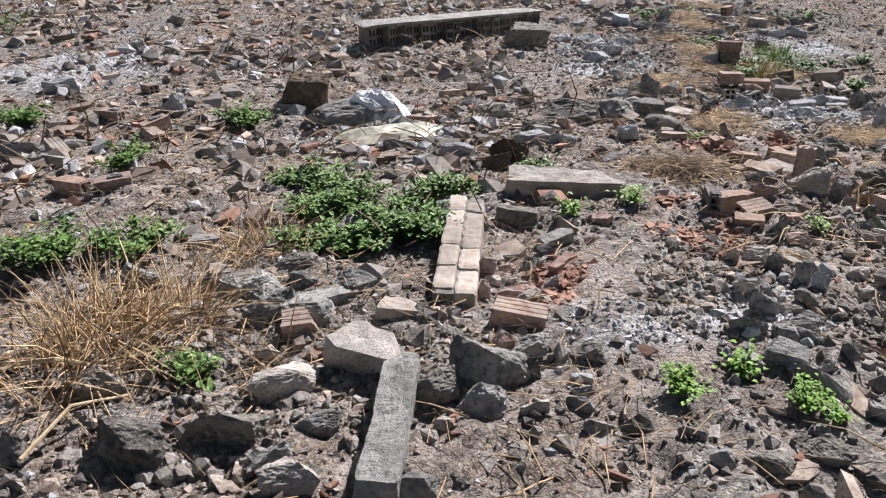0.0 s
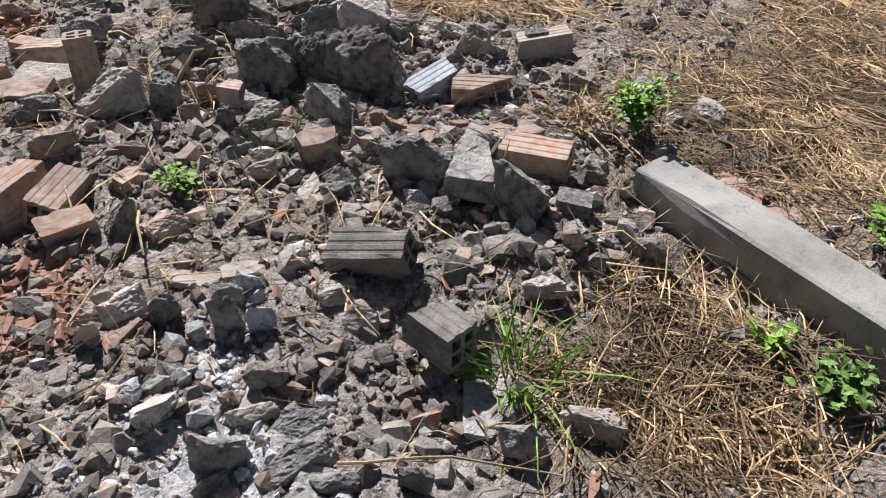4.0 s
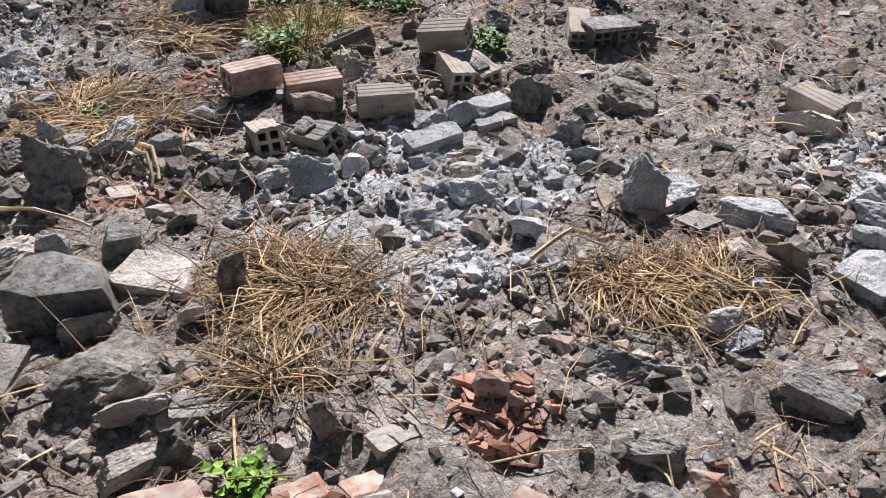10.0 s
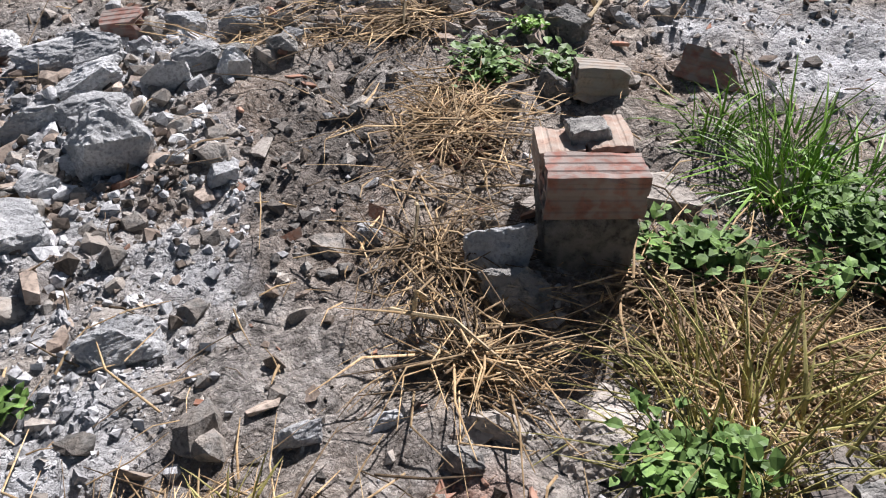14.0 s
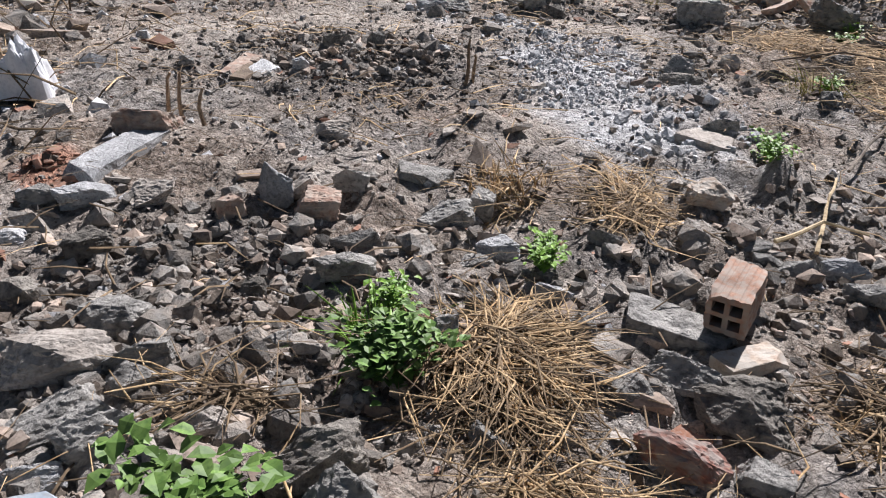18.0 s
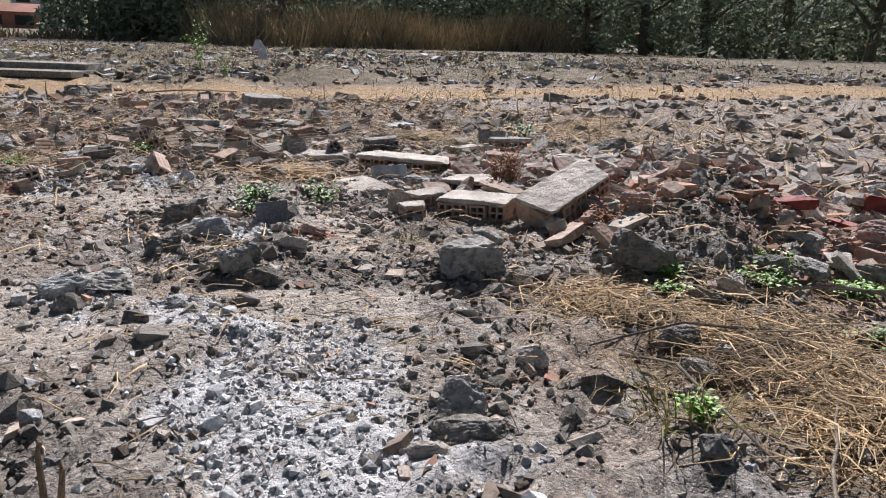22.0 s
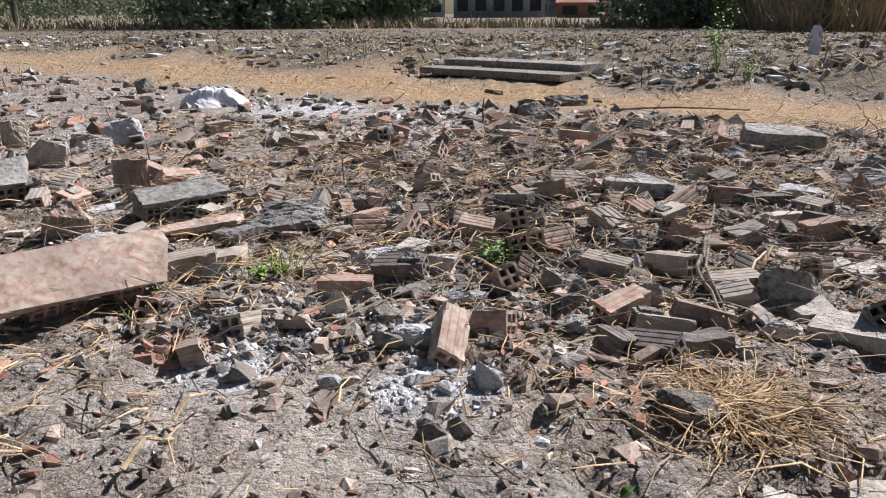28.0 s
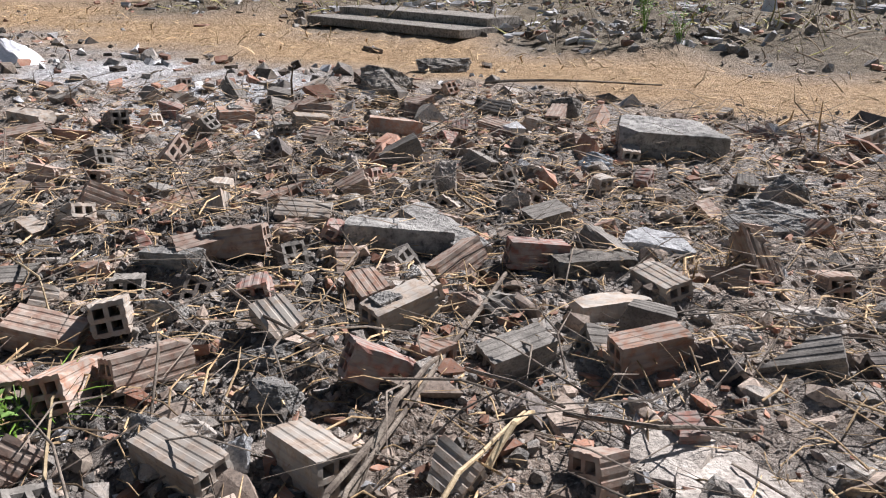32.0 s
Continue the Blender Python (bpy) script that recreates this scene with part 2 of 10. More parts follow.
def land(x, y):
    """Height of the ground: a shallow hollow, a slow rise to the track, heaps, and small relief near the walk."""
    x, y = np.asarray(x, float), np.asarray(y, float)
    z = np.interp(y, [-9, -5, -3.5, -1, 0.5, 3, 6, 8, 11, 14, 22], [0.03, 0.03, 0.01, -0.10, -0.08, 0.0, 0.04, 0.06, 0.12, 0.08, 0.12])
    near = np.clip((17 - np.hypot(x, y - 3)) / 5, 0, 1)
    still = near * (1 - 0.65 * patch(DIRT, x, y)) * (1 - 0.9 * track(x, y))
    z = z + near * (0.024 * vnoise(x * 1.5, y * 1.5, 1) + 0.016 * vnoise(x * 3.7, y * 3.7, 2))
    z = z + still * (0.03 * (0.35 - np.abs(vnoise(x * 6.5 + 0.6 * vnoise(x * 4, y * 4, 6), y * 6.5, 3))) + 0.018 * vnoise(x * 11, y * 11, 4)
                     + 0.013 * (0.4 - np.abs(vnoise(x * 19, y * 19, 7))) + 0.006 * vnoise(x * 31, y * 31, 5))
    for px, py, a, b, turn, h in MOUND:
        z = z + h * np.exp(-1.6 * spot_shape(x, y, px, py, a, b, turn) ** 2)
    over = y - np.interp(x, [p[0] for p in TRACK], [p[1] for p in TRACK])
    bank = np.clip((over - 1.3) / 1.2, 0, 1) * np.clip((34 - y) / 12, 0, 1)
    z = z + bank * (0.16 + 0.16 * vnoise(x * 0.8, y * 0.8, 30) + 0.10 * vnoise(x * 2.3, y * 2.3, 31))
    return z if z.ndim else float(z)


def refine(bm, longest, times=5):
    """Split long edges until the skin is fine enough to be roughened."""
    for _ in range(times):
        bmesh.ops.triangulate(bm, faces=bm.faces[:])
        long = [e for e in bm.edges if e.calc_length() > longest]
        if not long:
            return
        bmesh.ops.subdivide_edges(bm, edges=long, cuts=1)
    bmesh.ops.triangulate(bm, faces=bm.faces[:])


def hull(points):
    bm = bmesh.new()
    for p in points:
        bm.verts.new(p)
    bmesh.ops.convex_hull(bm, input=bm.verts[:])
    for v in [v for v in bm.verts if not v.link_faces]:
        bm.verts.remove(v)
    return bm


def rock_bm(seed, fine=0.13, rough=0.05):
    """A broken lump, one unit across: a few large fracture faces, crumbled arrises and a pitted skin."""
    rnd = random.Random(seed)
    power = rnd.choice((2.2, 3.0, 4.5, 7.0))
    points = []
    for k in range(rnd.choice((9, 11, 13, 16))):
        d = Vector((rnd.gauss(0, 1), rnd.gauss(0, 1), rnd.gauss(0, 1))).normalized()
        q = 0.52 / (abs(d.x) ** power + abs(d.y) ** power + abs(d.z) ** power) ** (1 / power)
        points.append(d * q * rnd.uniform(0.82, 1.0))
    for k in range(4):
        points.append(Vector(((1 if k & 1 else -1) * rnd.uniform(0.3, 0.46), (1 if k & 2 else -1) * rnd.uniform(0.3, 0.46), -0.42)))
    bm = hull(points)
    box = [max(abs(v.co[i]) for v in bm.verts) for i in range(3)]
    for v in bm.verts:
        v.co = Vector([v.co[i] * 0.5 / box[i] for i in range(3)])
    refine(bm, fine)
    bm.normal_update()
    off = Vector((seed * 3.7, seed * 1.3, 0))
    for v in bm.verts:
        p = v.co * 1.0
        n = noise.noise(p * 2.2 + off) * 0.6 + noise.noise(p * 6 - off) * 0.45 + noise.noise(p * 15 + off) * 0.45
        pit = max(0.0, noise.noise(p * 9 + 2 * off) - 0.25) * 1.2
        v.co = p + v.normal * rough * (n - pit)
    return bm


def ring_box(bm, x0, x1, y0, y1, z0, z1):
    vs = [bm.verts.new((x, y, z)) for z in (z0, z1) for x, y in ((x0, y0), (x1, y0), (x1, y1), (x0, y1))]
    for f in ((3, 2, 1, 0), (4, 5, 6, 7), (0, 1, 5, 4), (1, 2, 6, 5), (2, 3, 7, 6), (3, 0, 4, 7)):
        bm.faces.new([vs[i] for i in f])


def block_bm(seed, lx, ly, lz, rough=0.06, cuts=3):
    """A cast block with worn, chipped edges and an uneven skin. Its base lies at z = 0."""
    rnd = random.Random(seed)
    bm = bmesh.new()
    bmesh.ops.create_cube(bm, size=1.0)
    bmesh.ops.subdivide_edges(bm, edges=bm.edges[:], cuts=cuts, use_grid_fill=True)
    s = min(lx, ly, lz)
    off = Vector((seed * 2.1, seed * 0.7, 4.0))
    for v in bm.verts:
        p = Vector((v.co.x * lx, v.co.y * ly, v.co.z * lz))
        edge = sum(abs(c) > 0.49 for c in v.co)
        n3 = noise.noise(p / s * 1.6 + off)
        pull = 0.03 * s * (edge - 1) * (1 + 2.5 * max(0, n3))
        p -= Vector((math.copysign(pull, p.x) if abs(v.co.x) > 0.49 else 0, math.copysign(pull, p.y) if abs(v.co.y) > 0.49 else 0,
                     math.copysign(pull, p.z) if abs(v.co.z) > 0.49 else 0))
        p += Vector((noise.noise(p / s * 2.2 + off), noise.noise(p / s * 2.2 - off), noise.noise(p / s * 2.6 + 2 * off))) * s * rough
        v.co = p + Vector((0, 0, lz / 2))
    return bm


def chunk_bm(seed, lx, ly, lz, rough=0.06):
    """A piece of broken block: chipped corners, one or two snapped ends, crumbled edges. Its base lies at z = 0."""
    rnd = random.Random(seed)
    s = min(lx, ly, lz)
    t = min(lx, ly)
    points = []
    skew = rnd.uniform(-0.22, 0.22) * ly
    big = rnd.sample(range(8), 2)
    for k in range(8):
        sx, sy, sz = (1 if k & 1 else -1), (1 if k & 2 else -1), (1 if k & 4 else -1)
        x = sx * lx / 2 * rnd.uniform(0.86, 1.0) + (skew * sy if sx > 0 else -0.5 * skew * sy)
        y, z = sy * ly / 2 * rnd.uniform(0.86, 1.0), sz * lz / 2 * rnd.uniform(0.88, 1.0)
        a = rnd.uniform(0.3, 0.6) * t if k in big else rnd.uniform(0.03, 0.14) * t
        points += [(x - sx * a, y, z), (x, y - sy * a * rnd.uniform(0.5, 1), z), (x, y, z - sz * min(a, 0.6 * lz) * rnd.uniform(0.4, 1))]
    bm = hull(points)
    refine(bm, max(s * 0.4, max(lx, ly) / 13), 6)
    bm.normal_update()
    off = Vector((seed * 2.1, seed * 0.7, 4.0))
    r = min(s, 0.1)
    for v in bm.verts:
        p = v.co / r
        n = noise.noise(p * 0.7 + off) + 0.8 * noise.noise(p * 1.9 - off) + 0.6 * noise.noise(p * 4.3 + off)
        v.co = v.co + v.normal * r * rough * n + Vector((0, 0, lz / 2))
    return bm


def brick_bm(length=0.18, side=0.08, seed=0, ribs=3, broken=False):
    """A four-hole fired brick, ribbed along its sides, with chipped arrises, lying along x with its base at z = 0."""
    rnd = random.Random(seed)
    h = side / 2
    outline = []
    step = side / (2 * ribs + 1)
    dep = side * 0.02
    for k in range(4):
        a = k * math.pi / 2
        pts = [(-h, -h)]
        for i in range(ribs):
            u = -h + step * (2 * i + 1)
            pts += [(u, -h), (u + step * 0.25, -h + dep), (u + step * 0.75, -h + dep), (u + step, -h)]
        outline += [(p * math.cos(a) - q * math.sin(a), p * math.sin(a) + q * math.cos(a)) for p, q in pts]
    wall, web = side * 0.15, side * 0.13
    holes = []
    for sy in (-1, 1):
        for sz in (-1, 1):
            a0, a1 = sorted((sy * web / 2, sy * (h - wall)))
            b0, b1 = sorted((sz * web / 2, sz * (h - wall)))
            holes.append([(a0, b0), (a1, b0), (a1, b1), (a0, b1)])
    bm = bmesh.new()
    off = Vector((seed * 1.7, seed * 0.9, 2.0))
    slices = max(3, int(length / 0.028))
    lean = [(rnd.gauss(0, 0.05), rnd.gauss(0, 0.05)), (rnd.gauss(0, 0.4 if broken else 0.06), rnd.gauss(0, 0.4 if broken else 0.06))]
    rings = []
    for i in range(slices + 1):
        u = i / slices
        last = i == slices
        ly, lz = (lean[0][0] * (1 - u) + lean[1][0] * u, lean[0][1] * (1 - u) + lean[1][1] * u)
        loops = []
        for n, loop in enumerate([outline] + holes):
            vs = []
            for y, z in loop:
                x = -length / 2 + length * u + ly * y + lz * z
                if i in (0, slices):
                    jag = length * 0.11 if broken and last else 0.005
                    x -= (1 if last else -1) * jag * (0.4 + noise.noise(Vector((y, z, 0)) / side * 3.5 + off + Vector((0, 0, 7 * u))))
                k = 1.0
                if n == 0:
                    corner = max(0.0, (abs(y) + abs(z)) / side - 0.72) / 0.28
                    bite = max(0.0, noise.noise(Vector((x, y, z)) / side * 1.9 + off) + (0.12 if i in (0, slices) else -0.12))
                    k = 1 - 0.30 * corner * bite + 0.012 * noise.noise(Vector((x, y, z)) / side * 4 - off)
                vs.append(bm.verts.new((x, y * k, z * k + h)))
            loops.append(vs)
        rings.append(loops)
    for loops in (rings[0], rings[-1]):
        edges = [bm.edges.new((vs[i], vs[(i + 1) % len(vs)])) for vs in loops for i in range(len(vs))]
        bmesh.ops.triangle_fill(bm, use_beauty=True, edges=edges)
    for one, two in zip(rings, rings[1:]):
        for a, b in zip(one, two):
            for i in range(len(a)):
                j = (i + 1) % len(a)
                bm.faces.new((a[i], a[j], b[j], b[i]))
    bmesh.ops.recalc_face_normals(bm, faces=bm.faces[:])
    return bm


def tube(points, radii, sides=5):
    """Vertices and faces of a bent, tapered rod through the points."""
    pts = [Vector(p) for p in points]
    vs, fs = [], []
    for i, p in enumerate(pts):
        d = (pts[min(i + 1, len(pts) - 1)] - pts[max(i - 1, 0)]).normalized()
        u = d.orthogonal().normalized()
        w = d.cross(u)
        for k in range(sides):
            a = 2 * math.pi * k / sides
            vs.append(p + (u * math.cos(a) + w * math.sin(a)) * radii[i])
    for i in range(len(pts) - 1):
        for k in range(sides):
            j = (k + 1) % sides
            fs.append((i * sides + k, i * sides + j, (i + 1) * sides + j, (i + 1) * sides + k))
    fs.append(tuple(range(sides - 1, -1, -1)))
    fs.append(tuple((len(pts) - 1) * sides + k for k in range(sides)))
    return vs, fs


def join(name, pieces, material, parent=None):
    V, F, n = [], [], 0
    for vs, fs in pieces:
        V += [tuple(v) for v in vs]
        F += [tuple(i + n for i in f) for f in fs]
        n += len(vs)
    return raw(name, V, F, material, parent)


# ---- ground ----
def graded(lo, hi, step, out_lo, out_hi):
    """Even steps between lo and hi, then ever longer ones out to the horizon."""
    mid = list(np.arange(lo, hi + step / 2, step))
    a, s = [], step
    while (mid[-1] if not a else a[-1]) < out_hi:
        s *= 1.25
        a.append((mid[-1] if not a else a[-1]) + s)
    b, s = [], step
    while (mid[0] if not b else b[-1]) > out_lo:
        s *= 1.25
        b.append((mid[0] if not b else b[-1]) - s)
    return np.array(b[::-1] + mid + a)


# what lies on the ground in patches: x, y, half length, half width, turn in degrees
ASH, STRAW, RED, DIRT, HEAPED, SOOT = [], [], [], [], [], []
STRAW.append((-1.08, -4.37, 0.25, 0.27, -80))
STRAW.append((0.06, -4.44, 0.34, 0.48, -88))
STRAW.append((0.16, -4.50, 0.46, 0.73, -110))
STRAW.append((0.64, -3.41, 0.26, 0.30, -90))
STRAW.append((-0.01, -1.94, 0.20, 0.09, -51))
STRAW.append((0.32, -3.15, 0.17, 0.08, -83))
STRAW.append((-0.61, -1.40, 0.17, 0.09, -30))
STRAW.append((-0.81, -1.56, 0.14, 0.04, -28))
STRAW.append((0.39, 0.02, 0.24, 0.16, -35))
STRAW.append((-0.52, -0.27, 0.18, 0.09, -4))
STRAW.append((-0.60, -0.18, 0.18, 0.08, -10))
STRAW.append((-0.45, -0.44, 0.08, 0.05, -17))
STRAW.append((-0.10, 0.08, 0.09, 0.07, -18))
STRAW.append((0.07, 0.71, 0.11, 0.08, -19))
STRAW.append((-0.07, 0.33, 0.07, 0.09, -19))
STRAW.append((0.28, 0.10, 0.12, 0.07, -39))
STRAW.append((-0.18, 1.26, 0.22, 0.04, -6))
STRAW.append((0.55, 1.61, 0.14, 0.10, -34))
STRAW.append((0.59, 2.17, 0.11, 0.15, -26))
STRAW.append((0.56, 1.88, 0.12, 0.10, -30))
STRAW.append((1.23, 1.94, 0.11, 0.11, -46))
STRAW.append((0.13, 1.23, 0.07, 0.04, -24))
STRAW.append((0.13, 2.19, 0.10, 0.04, -6))
STRAW.append((1.15, 2.75, 0.12, 0.13, -33))
STRAW.append((2.70, 3.24, 0.15, 0.29, -73))
STRAW.append((2.82, 4.22, 0.26, 0.12, -51))
STRAW.append((6.28, 7.89, 0.39, 0.65, -50))
STRAW.append((2.74, 6.74, 0.16, 0.18, -20))
ASH.append((-0.84, 0.43, 0.38, 0.60, -20))
ASH.append((-2.56, -1.12, 0.23, 0.32, -5))
ASH.append((-2.14, -3.76, 0.23, 0.15, -20))
ASH.append((-1.45, -3.56, 0.03, 0.12, -46))
ASH.append((-2.03, -3.80, 0.12, 0.08, -23))
ASH.append((0.88, -2.22, 0.49, 0.38, -66))
ASH.append((-0.05, -1.32, 0.27, 0.24, -40))
ASH.append((-0.34, -1.56, 0.14, 0.07, -39))
ASH.append((-0.32, -1.54, 0.12, 0.08, -39))
ASH.append((0.83, -2.41, 0.29, 0.35, -74))
ASH.append((-0.08, -1.01, 0.23, 0.13, -40))
ASH.append((-0.77, 0.31, 0.24, 0.38, -2))
ASH.append((0.03, -0.99, 0.16, 0.10, -45))
ASH.append((1.20, 0.73, 0.36, 0.30, -42))
ASH.append((-0.72, 0.65, 0.14, 0.34, 6))
ASH.append((1.04, 0.87, 0.25, 0.36, -43))
ASH.append((1.00, 1.19, 0.11, 0.22, -58))
ASH.append((1.46, 3.36, 0.20, 0.35, -32))
ASH.append((1.60, 3.95, 0.25, 0.65, -28))
ASH.append((1.31, 5.06, 0.14, 0.22, -16))
ASH.append((1.55, 3.86, 0.16, 0.34, -25))
ASH.append((1.34, 5.14, 0.12, 0.17, -10))
ASH.append((1.66, 4.24, 0.29, 0.39, -23))
ASH.append((1.65, 4.59, 0.16, 0.11, -19))
ASH.append((0.58, 12.01, 0.90, 0.94, 18))
ASH.append((-0.86, 10.50, 0.23, 0.56, 37))
ASH.append((1.44, 6.88, 0.19, 0.15, 28))
RED.append((-1.60, -3.10, 0.17, 0.10, -26))
RED.append((-2.31, -3.44, 0.08, 0.15, -11))
RED.append((-1.58, -3.22, 0.07, 0.07, -35))
RED.append((-1.43, -3.07, 0.09, 0.08, -36))
RED.append((-0.57, -1.93, 0.08, 0.07, -41))
RED.append((-0.99, -1.89, 0.14, 0.10, -28))
RED.append((-0.57, -1.92, 0.05, 0.06, -41))
RED.append((-0.23, -0.30, 0.07, 0.09, -17))
RED.append((-0.71, -0.69, 0.07, 0.06, -9))
RED.append((0.14, 1.41, 0.04, 0.02, -21))
RED.append((4.00, 4.06, 0.33, 0.53, -67))
RED.append((5.62, 6.25, 0.25, 0.61, -53))
RED.append((-0.28, 3.21, 0.07, 0.11, 8))
RED.append((1.30, 6.96, 0.06, 0.07, 30))
RED.append((2.25, 5.37, 0.06, 0.05, -20))
MOUND.append((0.74, 4.28, 0.28, 0.25, -6, .07))
MOUND.append((0.94, 3.38, 0.13, 0.12, -16, .06))
MOUND.append((3.84, 4.55, 0.49, 0.88, -58, .30))
MOUND.append((-0.54, -2.62, 0.12, 0.05, -58, .05))
MOUND.append((1.65, 2.79, 0.06, 0.13, -44, .11))
MOUND.append((2.31, 8.98, 0.59, 0.89, 6, .05))
MOUND.append((-1.23, -4.00, 0.10, 0.06, -65, -.09))
MOUND.append((2.58, 4.65, 0.17, 0.15, -42, .05))
MOUND.append((-0.15, -2.59, 0.17, 0.12, -69, .04))
DIRT.append((-1.95, -3.55, 0.20, 0.45, -23))
DIRT.append((1.82, 6.42, 0.42, 0.41, -2))
DIRT.append((2.47, 5.58, 0.20, 0.24, -25))
DIRT.append((1.96, 4.67, 0.30, 0.39, -26))
DIRT.append((0.25, 4.66, 0.52, 0.41, 4))
DIRT.append((1.58, 3.92, 0.25, 0.58, -27))
DIRT.append((-0.43, -1.37, 0.28, 0.13, -34))
DIRT.append((1.45, 6.85, 0.32, 0.27, 28))
DIRT.append((-0.47, -1.98, 0.28, 0.13, -45))
DIRT.append((-1.69, -3.51, 0.14, 0.12, -38))
DIRT.append((1.54, 4.30, 0.14, 0.25, -19))
DIRT.append((1.59, 3.93, 0.27, 0.78, -28))
DIRT.append((0.84, 4.81, 0.64, 0.51, -10))
ASH.append((-5.23, 1.11, 0.73, 0.77, 18))
ASH.append((-3.20, -1.16, 0.53, 0.30, 3))
ASH.append((-1.70, -3.75, 0.20, 0.31, -33))
ASH.append((1.65, 7.24, 0.55, 0.23, 1))
ASH.append((2.02, 6.76, 0.18, 0.15, 12))
ASH.append((1.98, 5.63, 0.22, 0.14, -9))
HEAPED.append((-0.12, 2.34, 0.20, 0.36, 7))
HEAPED.append((0.17, 2.44, 0.36, 0.42, -11))
HEAPED.append((0.74, 1.44, 0.31, 0.28, -48))
HEAPED.append((1.61, 2.21, 0.46, 0.57, -52))
HEAPED.append((0.15, 1.59, 0.19, 0.16, -19))
HEAPED.append((-3.62, -3.96, 0.42, 0.51, 15))
HEAPED.append((-2.97, -3.79, 0.28, 0.45, -1))
HEAPED.append((-1.66, -3.58, 0.30, 0.34, -28))
HEAPED.append((-1.58, -3.25, 0.20, 0.56, -29))
HEAPED.append((-0.74, -3.77, 0.36, 0.47, -59))
HEAPED.append((-1.31, -3.91, 0.12, 0.21, -51))
HEAPED.append((-0.55, -2.88, 0.55, 0.26, -66))
HEAPED.append((-0.19, -2.68, 0.27, 0.18, -66))
HEAPED.append((0.79, -2.37, 0.49, 0.37, -69))
HEAPED.append((-1.04, -1.49, 0.30, 0.17, -23))
HEAPED.append((-0.40, -1.79, 0.40, 0.16, -50))
HEAPED.append((0.14, -0.60, 0.41, 0.12, -39))
HEAPED.append((-0.68, 1.00, 0.22, 0.41, 7))
HEAPED.append((-0.32, -3.15, 0.48, 0.44, -72))
HEAPED.append((3.84, 4.49, 0.58, 0.91, -59))
HEAPED.append((-0.70, -3.45, 0.67, 0.50, -58))
HEAPED.append((-0.49, -0.69, 0.59, 0.14, -23))
HEAPED.append((0.74, 4.28, 0.28, 0.33, -6))
HEAPED.append((-0.33, 6.48, 0.48, 0.69, 10))
HEAPED.append((0.58, 4.36, 0.28, 0.43, 1))
HEAPED.append((2.60, 4.62, 0.22, 0.25, -40))
HEAPED.append((2.10, 3.93, 0.11, 0.25, -42))
HEAPED.append((2.78, 5.87, 0.24, 0.39, -29))
HEAPED.append((1.87, 6.05, 0.29, 0.14, -4))
HEAPED.append((2.08, 7.37, 0.51, 0.27, 18))
ASH.append((-0.73, 0.86, 0.31, 0.62, 5))
ASH.append((-0.34, -1.12, 0.26, 0.19, -32))
ASH.append((0.86, -2.37, 0.49, 0.54, -64))
HEAPED.append((-0.68, 0.90, 0.18, 0.44, 7))
HEAPED.append((0.73, -2.28, 0.42, 0.48, -71))
HEAPED.append((2.57, 4.70, 0.18, 0.22, -41))
HEAPED.append((1.95, 5.42, 0.30, 0.23, -13))
HEAPED.append((4.31, 6.14, 1.22, 1.17, -48))
MOUND.append((-0.88, -4.90, 1.0, 0.22, 63, -0.09))
MOUND.append((-1.08, -4.50, 0.42, 0.26, 63, -0.11))
MOUND.append((4.75, 5.55, 1.05, 0.75, 30, 0.15))
ASH.append((1.50, 4.11, 0.22, 0.22, -41))
ASH.append((1.59, 4.81, 0.16, 0.17, -44))
ASH.append((0.92, 1.12, 0.13, 0.27, -21))
ASH.append((-0.58, 0.71, 0.21, 0.29, -19))
ASH.append((-0.57, 1.20, 0.22, 0.27, -24))
ASH.append((-0.66, 0.50, 0.27, 0.29, -14))
ASH.append((-0.63, 0.54, 0.22, 0.32, -26))
ASH.append((-0.10, -1.04, 0.32, 0.24, -37))
ASH.append((-0.20, -1.56, 0.21, 0.11, -34))
ASH.append((-0.32, -1.54, 0.18, 0.10, -52))
ASH.append((0.71, -2.26, 0.24, 0.29, -45))
ASH.append((0.10, -1.32, 0.35, 0.19, -45))
ASH.append((1.47, 11.07, 0.49, 1.24, -2))
ASH.append((1.57, 3.49, 0.34, 0.63, -5))
ASH.append((1.64, 4.18, 0.27, 0.43, -17))
ASH.append((-1.44, -3.55, 0.07, 0.13, -33))
ASH.append((1.08, -2.25, 0.53, 0.59, -64))
ASH.append((-0.13, -1.29, 0.22, 0.22, -63))
HEAPED.append((1.52, 7.23, 0.43, 0.24, 12))
HEAPED.append((0.28, 1.27, 0.42, 0.14, -21))
HEAPED.append((-0.04, 2.57, 0.26, 0.35, -10))
HEAPED.append((-0.30, -3.03, 0.40, 0.22, -61))
HEAPED.append((-0.46, -3.27, 0.27, 0.29, -89))
HEAPED.append((-1.47, -3.62, 0.23, 0.09, -64))
STRAW.append((0.62, -4.62, 0.46, 0.82, -87))
STRAW.append((-1.06, -4.43, 0.22, 0.22, -61))
STRAW.append((-0.87, -4.27, 0.10, 0.07, -50))
STRAW.append((-0.59, -1.26, 0.14, 0.11, -34))
STRAW.append((-0.59, -0.32, 0.18, 0.10, -31))
STRAW.append((0.42, -0.06, 0.19, 0.14, -17))
STRAW.append((-0.50, -0.27, 0.16, 0.04, -20))
STRAW.append((0.07, 0.66, 0.10, 0.26, -25))
STRAW.append((0.34, 0.11, 0.13, 0.07, -18))
STRAW.append((0.63, 1.73, 0.20, 0.15, -16))
STRAW.append((0.17, 1.24, 0.08, 0.05, -26))
STRAW.append((0.61, 2.26, 0.15, 0.15, -7))
